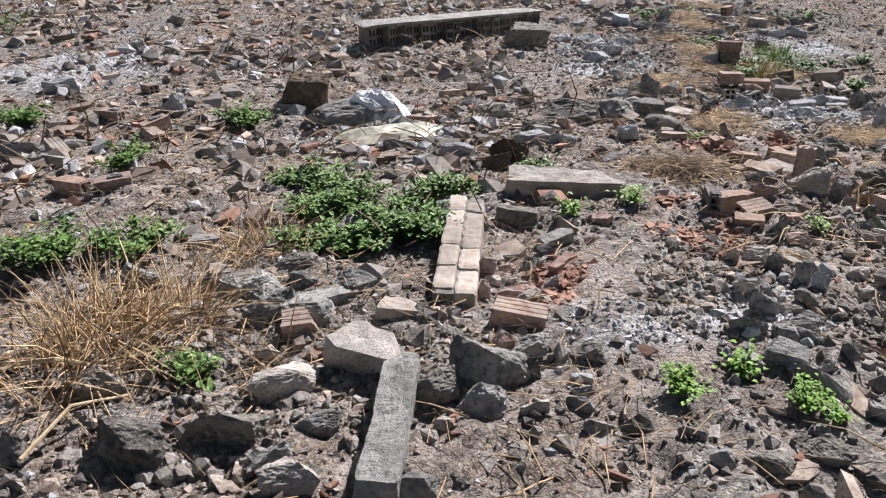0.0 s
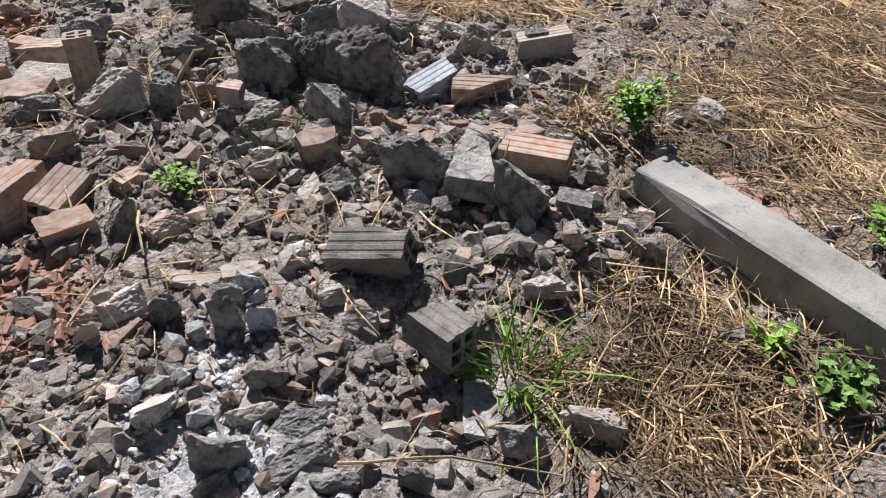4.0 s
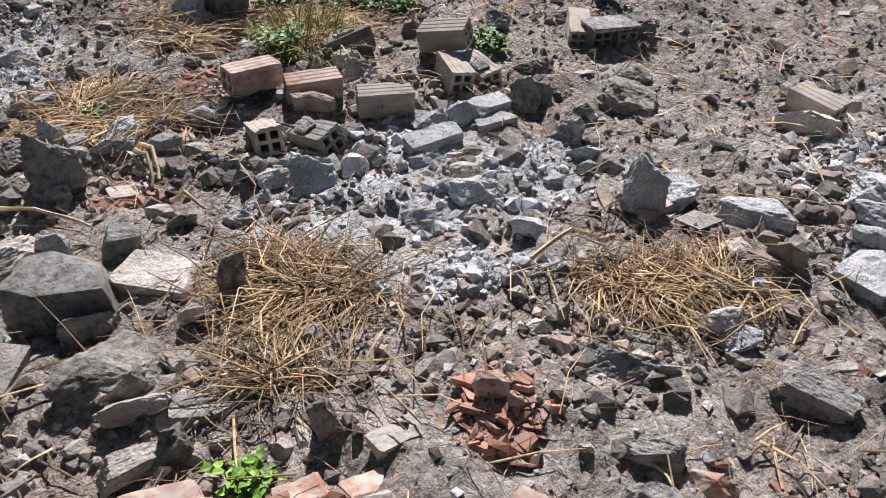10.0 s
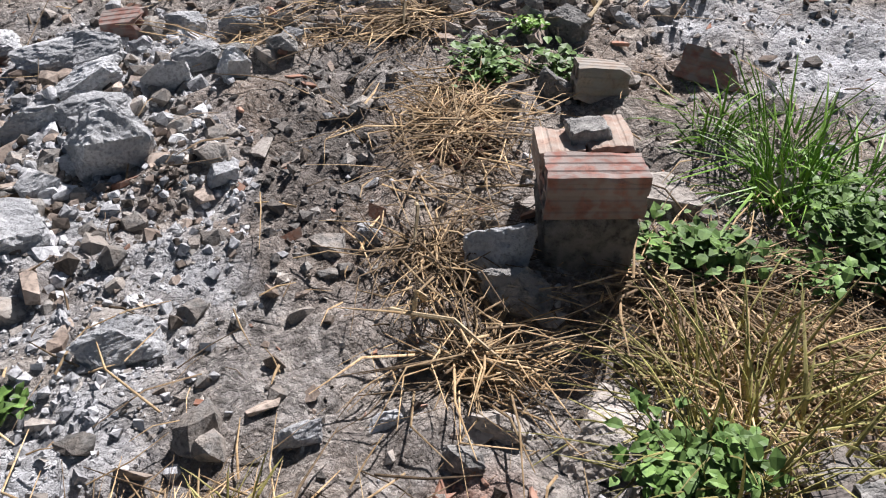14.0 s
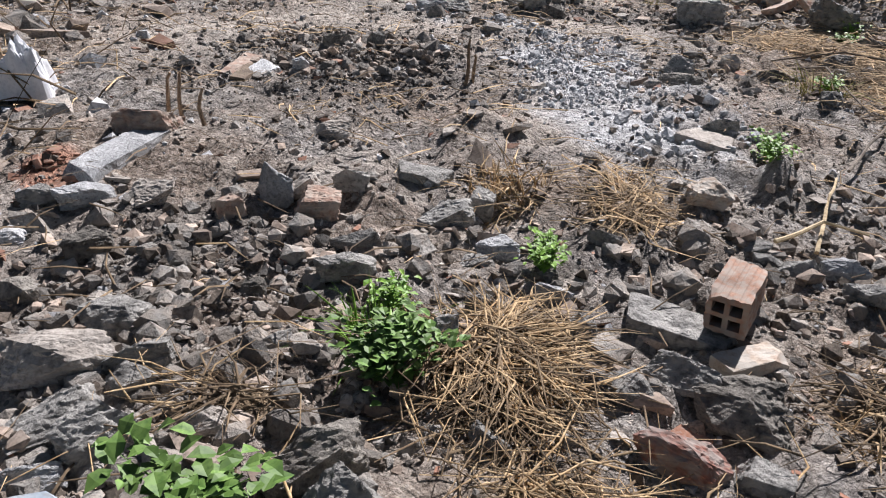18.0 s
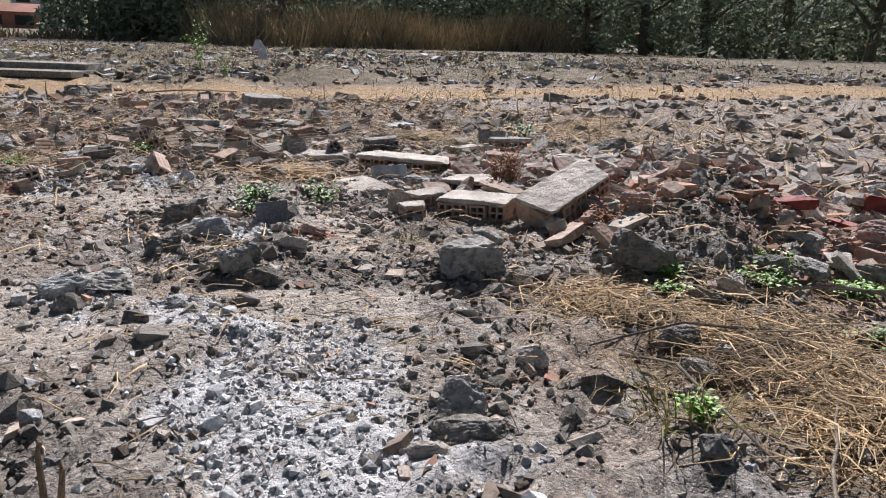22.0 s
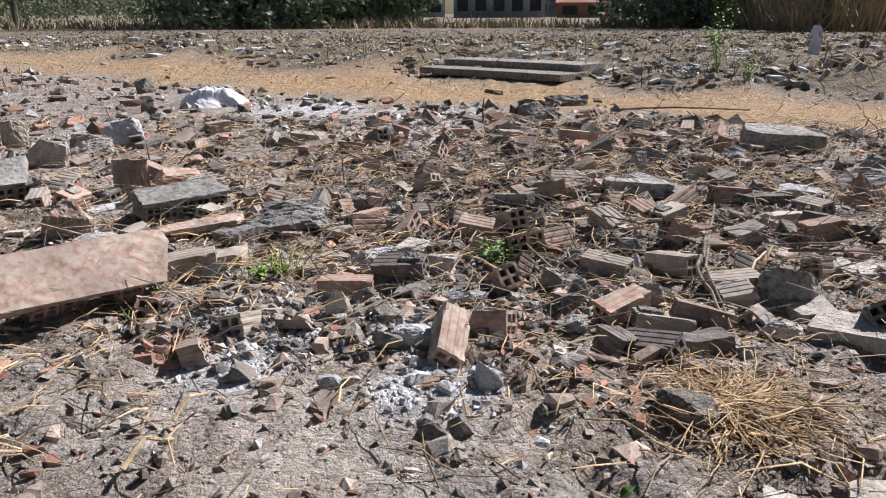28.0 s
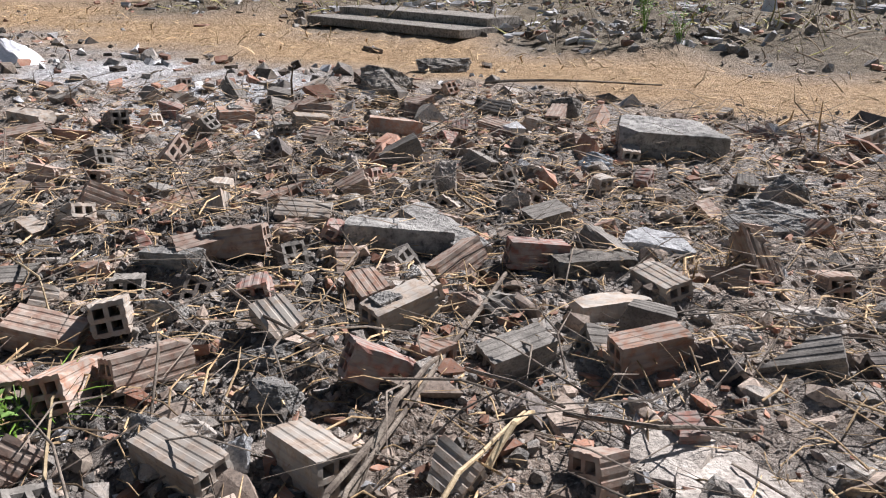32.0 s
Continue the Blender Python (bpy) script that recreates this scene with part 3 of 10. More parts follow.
STRAW.append((2.89, 3.54, 0.44, 0.48, -37))
STRAW.append((2.83, 3.98, 0.30, 0.12, -53))
STRAW.append((-1.28, -2.24, 0.33, 0.16, -31))
STRAW.append((-0.60, -1.33, 0.14, 0.10, -52))
STRAW.append((-0.05, -1.85, 0.15, 0.07, -44))
STRAW.append((4.33, 7.76, 0.32, 0.24, -4))
RED.append((-1.57, -3.20, 0.09, 0.05, -64))
RED.append((-1.62, -3.12, 0.13, 0.06, -26))
RED.append((-1.49, -2.67, 0.10, 0.05, -4))
RED.append((-0.18, -0.20, 0.08, 0.09, -13))
RED.append((-0.25, -0.29, 0.07, 0.06, -15))
RED.append((-0.98, -1.88, 0.15, 0.05, -51))
RED.append((-0.54, -1.88, 0.06, 0.07, -52))
RED.append((-0.54, -1.90, 0.07, 0.08, -62))
RED.append((-2.26, -3.38, 0.09, 0.17, -38))
RED.append((0.07, 0.64, 0.06, 0.08, -22))
RED.append((2.29, 5.42, 0.09, 0.08, -7))
RED.append((1.28, 6.99, 0.10, 0.06, -2))
DIRT.append((-1.99, -3.35, 0.16, 0.25, -22))
DIRT.append((1.81, 4.22, 0.17, 0.21, -36))
DIRT.append((2.35, 5.25, 0.20, 0.24, -27))
DIRT.append((1.42, 6.84, 0.18, 0.16, 10))
DIRT.append((2.58, 5.82, 0.16, 0.24, -5))
SOOT.append((0.65, 4.21, 0.54, 0.56, -19))
SOOT.append((-0.04, 2.73, 0.30, 0.28, -11))
SOOT.append((1.94, 3.82, 0.10, 0.15, -54))
SOOT.append((2.11, 4.96, 0.37, 0.17, -34))
SOOT.append((2.58, 4.72, 0.25, 0.19, -36))
SOOT.append((-0.36, -1.10, 0.20, 0.06, -39))
SOOT.append((1.68, 7.21, 0.41, 0.27, 16))
SOOT.append((-0.18, 0.81, 0.12, 0.36, -21))
SOOT.append((-0.08, -2.67, 0.24, 0.21, -67))
SOOT.append((2.31, 8.75, 0.83, 1.05, 2))
SOOT.append((2.93, 9.45, 0.99, 0.71, 2))
SOOT.append((2.23, 8.71, 0.88, 1.10, -3))


def patch(spots, x, y):
    x, y = np.asarray(x, float), np.asarray(y, float)
    v = np.zeros(np.broadcast(x, y).shape)
    for px, py, a, b, turn in spots:
        v = np.maximum(v, np.clip(1.55 - 1.1 * spot_shape(x, y, px, py, a, b, turn), 0, 1))
    return np.clip(v * (1 + 0.7 * vnoise(x * 4, y * 4, 8) + 0.5 * vnoise(x * 11, y * 11, 9)), 0, 1)


GX, GY = graded(-4.6, 5.6, 0.03, -600, 600), graded(-5.0, 9.2, 0.03, -300, 900)
XX, YY = np.meshgrid(GX, GY)
nx, ny = len(GX), len(GY)
corner = (np.arange(ny - 1)[:, None] * nx + np.arange(nx - 1)[None]).ravel()
QUADS = np.stack([corner, corner + 1, corner + nx + 1, corner + nx], 1)
POINTS = np.stack([XX, YY, land(XX, YY)], -1).reshape(-1, 3)


def quick_mesh(name, points, faces, material):
    """A mesh of triangles or of quads from arrays."""
    k = faces.shape[1]
    me = bpy.data.meshes.new(name)
    me.vertices.add(len(points))
    me.vertices.foreach_set("co", np.asarray(points, np.float32).ravel())
    me.loops.add(faces.size)
    me.loops.foreach_set("vertex_index", np.asarray(faces, np.int32).ravel())
    me.polygons.add(len(faces))
    me.polygons.foreach_set("loop_start", np.arange(0, faces.size, k, dtype=np.int32))
    me.update(calc_edges=True)
    me.shade_flat()
    me.materials.append(material)
    return new(name, me)


def ground_material():
    m = bpy.data.materials.new("rubble_soil")
    m.use_nodes = True
    nt = m.node_tree
    n, l = nt.nodes, nt.links
    bs = n["Principled BSDF"]
    bs.inputs["Roughness"].default_value = 0.95
    bs.inputs["Specular IOR Level"].default_value = 0.15
    tc = n.new("ShaderNodeTexCoord")

    def tex(scale, detail=6):
        t = n.new("ShaderNodeTexNoise")
        t.inputs["Scale"].default_value, t.inputs["Detail"].default_value = scale, detail
        l.new(tc.outputs["Object"], t.inputs["Vector"])
        return t.outputs["Fac"]

    def ramp(src, stops):
        r = n.new("ShaderNodeValToRGB")
        e = r.color_ramp.elements
        while len(e) < len(stops):
            e.new(0.5)
        for q, (p, c) in zip(e, stops):
            q.position, q.color = p, (*c, 1)
        l.new(src, r.inputs["Fac"])
        return r.outputs["Color"]

    def blend(f, a, b):
        x = n.new("ShaderNodeMix")
        x.data_type = "RGBA"
        l.new(f, x.inputs["Factor"])
        l.new(a, x.inputs["A"])
        l.new(b, x.inputs["B"])
        return x.outputs["Result"]

    def warp(scale, detail, amount):
        """Noise bent by a coarser one, so that it does not look even."""
        k = n.new("ShaderNodeTexNoise")
        k.inputs["Scale"].default_value, k.inputs["Detail"].default_value, k.inputs["Distortion"].default_value = scale, detail, amount
        k.inputs["Roughness"].default_value = 0.68
        l.new(tc.outputs["Object"], k.inputs["Vector"])
        return k.outputs["Fac"]

    brown = ramp(warp(38, 9, 0.6), [(0.36, (0.075, 0.056, 0.043)), (0.5, (0.185, 0.147, 0.118)), (0.66, (0.34, 0.283, 0.235))])
    grey = ramp(warp(26, 9, 0.4), [(0.36, (0.080, 0.072, 0.066)), (0.5, (0.195, 0.179, 0.164)), (0.66, (0.38, 0.352, 0.325))])
    dusty = ramp(warp(20, 8, 0.3), [(0.3, (0.21, 0.18, 0.15)), (0.5, (0.36, 0.315, 0.27)), (0.7, (0.50, 0.45, 0.40))])
    soil = blend(ramp(tex(1.7), [(0.42, (0, 0, 0)), (0.6, (1, 1, 1))]), brown, grey)
    char = ramp(warp(30, 8, 0.5), [(0.35, (0.035, 0.032, 0.03)), (0.52, (0.09, 0.083, 0.077)), (0.68, (0.18, 0.168, 0.155))])
    soil = blend(ramp(warp(1.3, 7, 0.6), [(0.56, (0, 0, 0)), (0.7, (0.7, 0.7, 0.7))]), soil, char)
    speck = ramp(tex(150, 3), [(0.58, (0, 0, 0)), (0.66, (0.8, 0.8, 0.8))])
    soil = blend(speck, soil, ramp(tex(40, 2), [(0.3, (0.24, 0.22, 0.195)), (0.7, (0.42, 0.39, 0.35))]))
    soil = blend(ramp(warp(4.5, 9, 0.8), [(0.5, (0, 0, 0)), (0.66, (0.85, 0.85, 0.85))]), soil, dusty)
    pale = n.new("ShaderNodeAttribute")
    pale.attribute_name = "trodden"
    soil = blend(pale.outputs["Fac"], soil, dusty)
    soot = n.new("ShaderNodeAttribute")
    soot.attribute_name = "sooty"
    soil = blend(soot.outputs["Fac"], soil, char)
    soil = blend(ramp(tex(95, 4), [(0.6, (0, 0, 0)), (0.68, (0.7, 0.7, 0.7))]), soil, dusty)
    ash = ramp(warp(17, 10, 0.5), [(0.3, (0.21, 0.208, 0.208)), (0.5, (0.40, 0.40, 0.405)), (0.68, (0.60, 0.60, 0.605))])
    straw = ramp(warp(60, 8, 0.4), [(0.35, (0.078, 0.054, 0.034)), (0.52, (0.195, 0.140, 0.084)), (0.68, (0.351, 0.256, 0.162))])
    road = ramp(warp(9, 9, 0.5), [(0.3, (0.195, 0.129, 0.070)), (0.52, (0.301, 0.207, 0.120)), (0.7, (0.389, 0.277, 0.175))])
    at = n.new("ShaderNodeAttribute")
    at.attribute_name = "cover"
    sp = n.new("ShaderNodeSeparateColor")
    l.new(at.outputs["Color"], sp.inputs["Color"])
    drift = n.new("ShaderNodeMath")
    drift.operation = "MULTIPLY_ADD"
    l.new(warp(8, 9, 0.5), drift.inputs[0])
    drift.inputs[1].default_value = 1.2
    l.new(sp.outputs["Red"], drift.inputs[2])
    lift = n.new("ShaderNodeMapRange")
    lift.inputs["From Min"].default_value, lift.inputs["From Max"].default_value = 0.85, 1.75
    l.new(drift.outputs[0], lift.inputs["Value"])
    col = blend(lift.outputs["Result"], soil, ash)
    clay = ramp(warp(40, 8, 0.4), [(0.35, (0.17, 0.085, 0.06)), (0.5, (0.34, 0.18, 0.125)), (0.68, (0.45, 0.28, 0.205))])
    col = blend(at.outputs["Alpha"], col, clay)
    turf = n.new("ShaderNodeAttribute")
    turf.attribute_name = "turf"
    weedy = ramp(warp(3, 9, 0.5), [(0.34, (0.05, 0.042, 0.028)), (0.52, (0.12, 0.098, 0.068)), (0.7, (0.25, 0.215, 0.165))])
    col = blend(turf.outputs["Fac"], col, weedy)
    col = blend(sp.outputs["Green"], col, straw)
    col = blend(sp.outputs["Blue"], col, road)
    crumbs = n.new("ShaderNodeTexVoronoi")
    crumbs.inputs["Scale"].default_value, crumbs.inputs["Detail"].default_value = 46, 3
    crumbs.inputs["Randomness"].default_value = 1.0
    sway = n.new("ShaderNodeTexNoise")
    sway.inputs["Scale"].default_value, sway.inputs["Detail"].default_value = 30, 4
    l.new(tc.outputs["Object"], sway.inputs["Vector"])
    bent = n.new("ShaderNodeVectorMath")
    bent.operation = "MULTIPLY_ADD"
    l.new(sway.outputs["Color"], bent.inputs[0])
    bent.inputs[1].default_value = (0.05, 0.05, 0.05)
    l.new(tc.outputs["Object"], bent.inputs[2])
    l.new(bent.outputs[0], crumbs.inputs["Vector"])
    tone = n.new("ShaderNodeSeparateColor")
    l.new(crumbs.outputs["Color"], tone.inputs["Color"])
    span = n.new("ShaderNodeMapRange")
    span.inputs["To Min"].default_value, span.inputs["To Max"].default_value = 0.5, 1.55
    l.new(tone.outputs["Red"], span.inputs["Value"])
    bright = n.new("ShaderNodeHueSaturation")
    l.new(span.outputs["Result"], bright.inputs["Value"])
    l.new(col, bright.inputs["Color"])
    col = bright.outputs["Color"]
    l.new(col, bs.inputs["Base Color"])
    b = n.new("ShaderNodeBump")
    b.inputs["Strength"].default_value, b.inputs["Distance"].default_value = 0.9, 0.035
    l.new(warp(24, 12, 0.3), b.inputs["Height"])
    grain = n.new("ShaderNodeBump")
    grain.invert = True
    grain.inputs["Strength"].default_value, grain.inputs["Distance"].default_value = 0.8, 0.016
    l.new(crumbs.outputs["Distance"], grain.inputs["Height"])
    l.new(b.outputs["Normal"], grain.inputs["Normal"])
    l.new(grain.outputs["Normal"], bs.inputs["Normal"])
    return m


ground = quick_mesh("ground", POINTS, QUADS, ground_material())
cover = ground.data.color_attributes.new("cover", "FLOAT_COLOR", "POINT")
MASKS = np.stack([patch(ASH, XX, YY), patch(STRAW, XX, YY), track(XX, YY), patch(RED, XX, YY)], -1)
cover.data.foreach_set("color", MASKS.astype(np.float32).ravel())
trodden = ground.data.attributes.new("trodden", "FLOAT", "POINT")
trodden.data.foreach_set("value", (0.85 * patch(DIRT, XX, YY)).astype(np.float32).ravel())
sooty = ground.data.attributes.new("sooty", "FLOAT", "POINT")
sooty.data.foreach_set("value", (0.7 * patch(SOOT, XX, YY)).astype(np.float32).ravel())
turf = ground.data.attributes.new("turf", "FLOAT", "POINT")
over_track = YY - np.interp(XX, [p[0] for p in TRACK], [p[1] for p in TRACK])
turf.data.foreach_set("value", (0.9 * np.clip((over_track - 0.9) / 0.6, 0, 1)).astype(np.float32).ravel())
ground.data.shade_smooth()
tagged(ground, "grey-brown rubble soil with ash patches and straw", "ground", kind="structure")


# ---- broken pieces, one by one ----
CODE = {"c": (CONCRETE, "concrete_chunk", "grey broken concrete chunk with a gritty face", "concrete chunk"),
        "k": (CONCRETE_DARK, "burnt_chunk", "dark soot-stained concrete chunk in the rubble", "concrete chunk"),
        "L": (LIME, "mortar_chunk", "pale ash-covered lump of old mortar", "mortar lump"),
        "P": (PLASTER, "plaster_chunk", "cream plastered masonry chunk with broken edges", "masonry chunk"),
        "d": (BRICK_DUSTY, "brick_fragment", "dusty brown broken brick fragment", "brick fragment"),
        "o": (BRICK, "brick_fragment", "orange fired-clay brick fragment", "brick fragment"),
        "r": (BRICK_RED, "brick_fragment", "dark red broken brick fragment", "brick fragment"),
        "p": (BRICK_PALE, "brick_fragment", "pale tan broken brick fragment", "brick fragment"),
        "s": (BRICK_SOOT, "brick_fragment", "soot-blackened brick fragment in the rubble", "brick fragment"),
        "b": (BLUE_PAINT, "painted_chunk", "masonry chunk with faded pale-blue paint", "masonry chunk"),
        "R": (RED_PAINT, "red_board", "dark red painted cement board", "board"),
        "n": (SLATE, "stone_slab", "dark blue-grey speckled slab standing on edge", "slab"),
        "w": (WOOD, "tree_stump", "dark rotten tree stump with broken top", "stump"),
        "C": (CONCRETE, "wall_piece", "grey fallen piece of hollow-brick wall", "wall piece"),
        "D": (BRICK_DUSTY, "wall_piece", "brown fallen piece of hollow-brick wall", "wall piece"),
        "B": (LIME, "tile", "white glazed tile with a blue edge", "tile")}
BRICKS = {"d": (BRICK_DUSTY, "dusty brown four-hole brick with ribbed sides"), "o": (BRICK, "orange four-hole fired-clay brick, dusty"),
          "r": (BRICK_RED, "dark red four-hole brick with chipped ends"), "p": (BRICK_PALE, "pale tan four-hole brick with ribbed sides"),
          "s": (BRICK_SOOT, "soot-blackened four-hole brick in the rubble"), "c": (BRICK_GREY, "grey mortar-crusted four-hole brick"),
          "b": (BLUE_PAINT, "brick with faded pale-blue plaster"), "k": (BRICK_SOOT, "soot-blackened four-hole brick in the rubble")}
SHAPES, tally = {}, [0]


def shared(key, make, material):
    """One mesh for all alike pieces."""
    if key not in SHAPES:
        bm = make()
        me = bpy.data.meshes.new(key[0])
        bm.to_mesh(me)
        bm.free()
        me.materials.append(material)
        SHAPES[key] = me
    return SHAPES[key]


def rest(x, y, rx=0.0, ry=0.0, rz=0.0, up=0.0):
    return pose(x, y, land(x, y) + up, rx, ry, rz)


def rock(x, y, turn, w, d, h, code):
    tally[0] += 1
    material, name, label, category = CODE[code]
    kind = tally[0] % 22
    big = w > 0.10
    me = shared((name, code, kind, big), lambda: rock_bm(kind * 7 + 3, 0.075 if big else 0.14, 0.07), material)
    ob = new(name, me)
    ob.matrix_world = rest(x, y, (kind % 5 - 2) * 5, (kind % 3 - 1) * 6, turn, h * 0.36) @ Matrix.Diagonal((w, d, h, 1))
    size = "large " if w > 0.2 else "small " if w < 0.09 else ""
    return tagged(ob, size + label, category, "loose " + category + "s")


def brick(x, y, turn, length, code, up=0.0, tilt=0.0, roll=0.0):
    tally[0] += 1
    material, label = BRICKS[code]
    kind, whole = tally[0] % 3, length > 0.15
    size = round(length, 2)
    if not tilt and not roll:
        tilt, roll = random.Random(tally[0] * 3).gauss(0, 6), random.Random(tally[0] * 3 + 1).gauss(0, 8)
    me = shared(("hollow_brick", code, kind, size), lambda: brick_bm(size, 0.082, kind * 5 + int(size * 100), 3, not whole), material)
    ob = new("hollow_brick", me)
    ob.matrix_world = rest(x, y, 0, 0, turn, up - 0.012 + abs(math.sin(radians(tilt))) * length * 0.25) @ pose(0, 0, 0, roll, tilt, 0)
    if whole and tally[0] % 4 == 0:
        crust = new("mortar", shared(("mortar", tally[0] % 4), lambda: chunk_bm(tally[0] % 4 + 60, 0.07 + 0.015 * (tally[0] % 4), 0.05, 0.014, 0.3), CONCRETE))
        crust.parent = ob
        crust.matrix_basis = pose((tally[0] % 5 - 2) * 0.02, 0.008, 0.076, 0, 0, 180 * (tally[0] % 2))
    return tagged(ob, label if whole else label.replace("four-hole", "broken four-hole"), "brick", "loose bricks")


def standing_brick(x, y, turn, code):
    ob = brick(x, y, turn, 0.18, code)
    ob.matrix_world = rest(x, y, 0, 0, turn, 0.082) @ pose(0, 0, 0, 4, -84, 0) @ pose(0, 0, -0.04)
    return tagged(ob, "tan four-hole brick standing on its end")


def block(x, y, turn, length, width, height, code):
    tally[0] += 1
    material, name, label, category = CODE[code]
    name, label = name.replace("chunk", "block").replace("fragment", "block"), label.replace("chunk", "block").replace("fragment", "block")
    ob = part(name, chunk_bm(tally[0], length, width, height, 0.075), material)
    ob.matrix_world = rest(x, y, (tally[0] % 5 - 2) * 3, (tally[0] % 7 - 3) * 2, turn, -0.015)
    return tagged(ob, label, category, "loose " + category + "s")


def upright_slab(x, y, turn, length, thick, height, code):
    ob = block(x, y, turn, length, thick, height, code)
    ob.matrix_world = rest(x, y, -18, 0, turn, -0.015)
    return ob


def tile(x, y, turn, length, code):
    tally[0] += 1
    holder = new("wall_tile")
    holder.matrix_world = rest(x, y, 4, 5, turn, 0.012)
    part("glaze", block_bm(tally[0], length, 0.05, 0.012, 0.02, 2), LIME, holder)
    edge = part("edge_band", block_bm(tally[0] + 3, length, 0.006, 0.013, 0.02, 2), BLUE_TRIM if code == "B" else CONCRETE, holder)
    edge.location = (0, -0.029, 0)
    return tagged(holder, "broken white wall tile lying on the rubble", "tile", "broken tiles")


BLUE_TRIM = surface("blue_trim", (0.10, 0.16, 0.28), (0.16, 0.22, 0.34), (0.08, 0.10, 0.16), 20, 120, 0.5, 0.1, 0.001)


def wall_piece(x, y, turn, length, width, height, code, lean=0.0, up=0.0):
    """A fallen piece of wall: hollow bricks side by side under a coat of plaster."""
    tally[0] += 1
    rnd = random.Random(tally[0])
    face = {"C": CONCRETE, "D": BRICK_DUSTY, "P": PLASTER}[code]
    clay = {"C": BRICK_GREY, "D": BRICK_RED, "P": BRICK}[code]
    holder = new("wall_piece")
    holder.matrix_world = rest(x, y, lean, (tally[0] % 5 - 2) * 1.5, turn, up - 0.01)
    coat = 0.024 if length > 0.2 else 0.016
    tall = max(0.035, height - coat)
    across = max(1, round(length / 0.09))
    step = length / across
    for i in range(across):
        long = width * rnd.uniform(0.7, 1.02)
        me = shared(("brick", code, round(long, 2), round(tall, 3), i % 3), lambda: brick_bm(round(long, 2), tall, i % 3 + 3, 2, i % 3 == 1), clay)
        ob = new("brick", me)
        ob.parent = holder
        ob.matrix_basis = pose(-length / 2 + step * (i + 0.5), rnd.uniform(-0.12, 0.12) * width, rnd.uniform(-0.006, 0.0), rnd.uniform(-2, 2), rnd.uniform(-3, 3), 90 + rnd.uniform(-4, 4)) @ Matrix.Diagonal((1, step / tall * 0.95, 1, 1))
    top = part("plaster", chunk_bm(tally[0], length * 1.06, width * 1.1, coat, 0.16), face, holder, "cracked plaster coat")
    top.location = (0, 0, tall - 0.003)
    name = {"C": "grey fallen piece of hollow-brick wall", "D": "brown fallen piece of hollow-brick wall", "P": "cream-plastered fallen piece of hollow-brick wall"}[code]
    return tagged(holder, name, "wall piece", "fallen wall pieces")


def plank(x, y, turn, length):
    tally[0] += 1
    ob = part("plank", block_bm(tally[0], length, 0.06, 0.022, 0.05, 4), WOOD)
    ob.matrix_world = rest(x, y, 6, 3, turn, 0)
    return tagged(ob, "weathered brown timber plank lying on the soil", "plank")


def brick_course(x, y, turn, length, width, height, code):
    """A toppled strip of wall: two courses of bricks still held by mortar."""
    tally[0] += 1
    rnd = random.Random(tally[0])
    holder = new("wall_strip")
    holder.matrix_world = rest(x, y, 0, 0, turn, 0.0)
    bed = part("mortar", block_bm(tally[0], length * 0.985, width * 0.97, height * 0.93, 0.03, 8), BRICK_GREY, holder, "grey mortar between the bricks")
    n = max(2, round(length / 0.19))
    step = length / n
    for row in (-1, 1):
        for i in range(n):
            short = 0.62 if row < 0 and i == n - 1 else 1.0
            ob = part("brick", block_bm(tally[0] * 9 + i * 2 + row, step * short - 0.004, width * 0.492, height, 0.03, 6), BRICK_PALE, holder)
            ob.location = (-length / 2 + step * (i + 0.5 * short) + (0.035 if row > 0 else 0.0), row * width * 0.25, rnd.uniform(-0.003, 0.005))
    return tagged(holder, "toppled pale strip of brick wall, two courses wide", "wall piece", "fallen wall pieces")


# ---- kerb beam in the straw ----
kerb = part("kerb_beam", block_bm(77, 1.7, 0.15, 0.30, 0.02, 9), KERB)
kerb.matrix_world = pose(-0.842, -4.90, -0.225, 0, 0, 63)
tagged(kerb, "long grey cast-concrete kerb beam beside dry straw", "kerb")

# ---- steps beyond the track ----
steps = new("concrete_step")
steps.matrix_world = pose(2.03, 15.6, 0.14, 0, 0, -36.6)
# both treads take the dark concrete: the shade on their fronts, as colour
low = part("lower_step", block_bm(78, 2.35, 0.7, 0.10, 0.02, 7), CONCRETE_DARK, steps, "lower tread, coloured dark for its shaded front")
top = part("upper_step", block_bm(79, 2.3, 0.6, 0.10, 0.02, 7), CONCRETE_DARK, steps, "upper tread, coloured dark for its shaded front")
top.location = (0, 0.45, 0.09)
tagged(steps, "two low grey concrete steps beyond the track", "steps")


# ---- sticks and branches ----
def stick(points, radius, label, name="stick", material=None, category="stick"):
    pts = [Vector((x, y, land(x, y) + h)) for x, y, h in points]
    fine = []
    for a, b in zip(pts, pts[1:]):
        for k in range(4):
            p = a.lerp(b, k / 4)
            fine.append(p + Vector((noise.noise(p * 9), noise.noise(p * 9 + Vector((5, 0, 0))), 0.5 * noise.noise(p * 7))) * radius * 1.6)
    fine.append(pts[-1])
    n = len(fine)
    ob = join(name, [tube(fine, [radius * (1 - 0.5 * i / n) for i in range(n)], 6)], material or TWIG)
    return tagged(ob, label, category, "loose sticks")


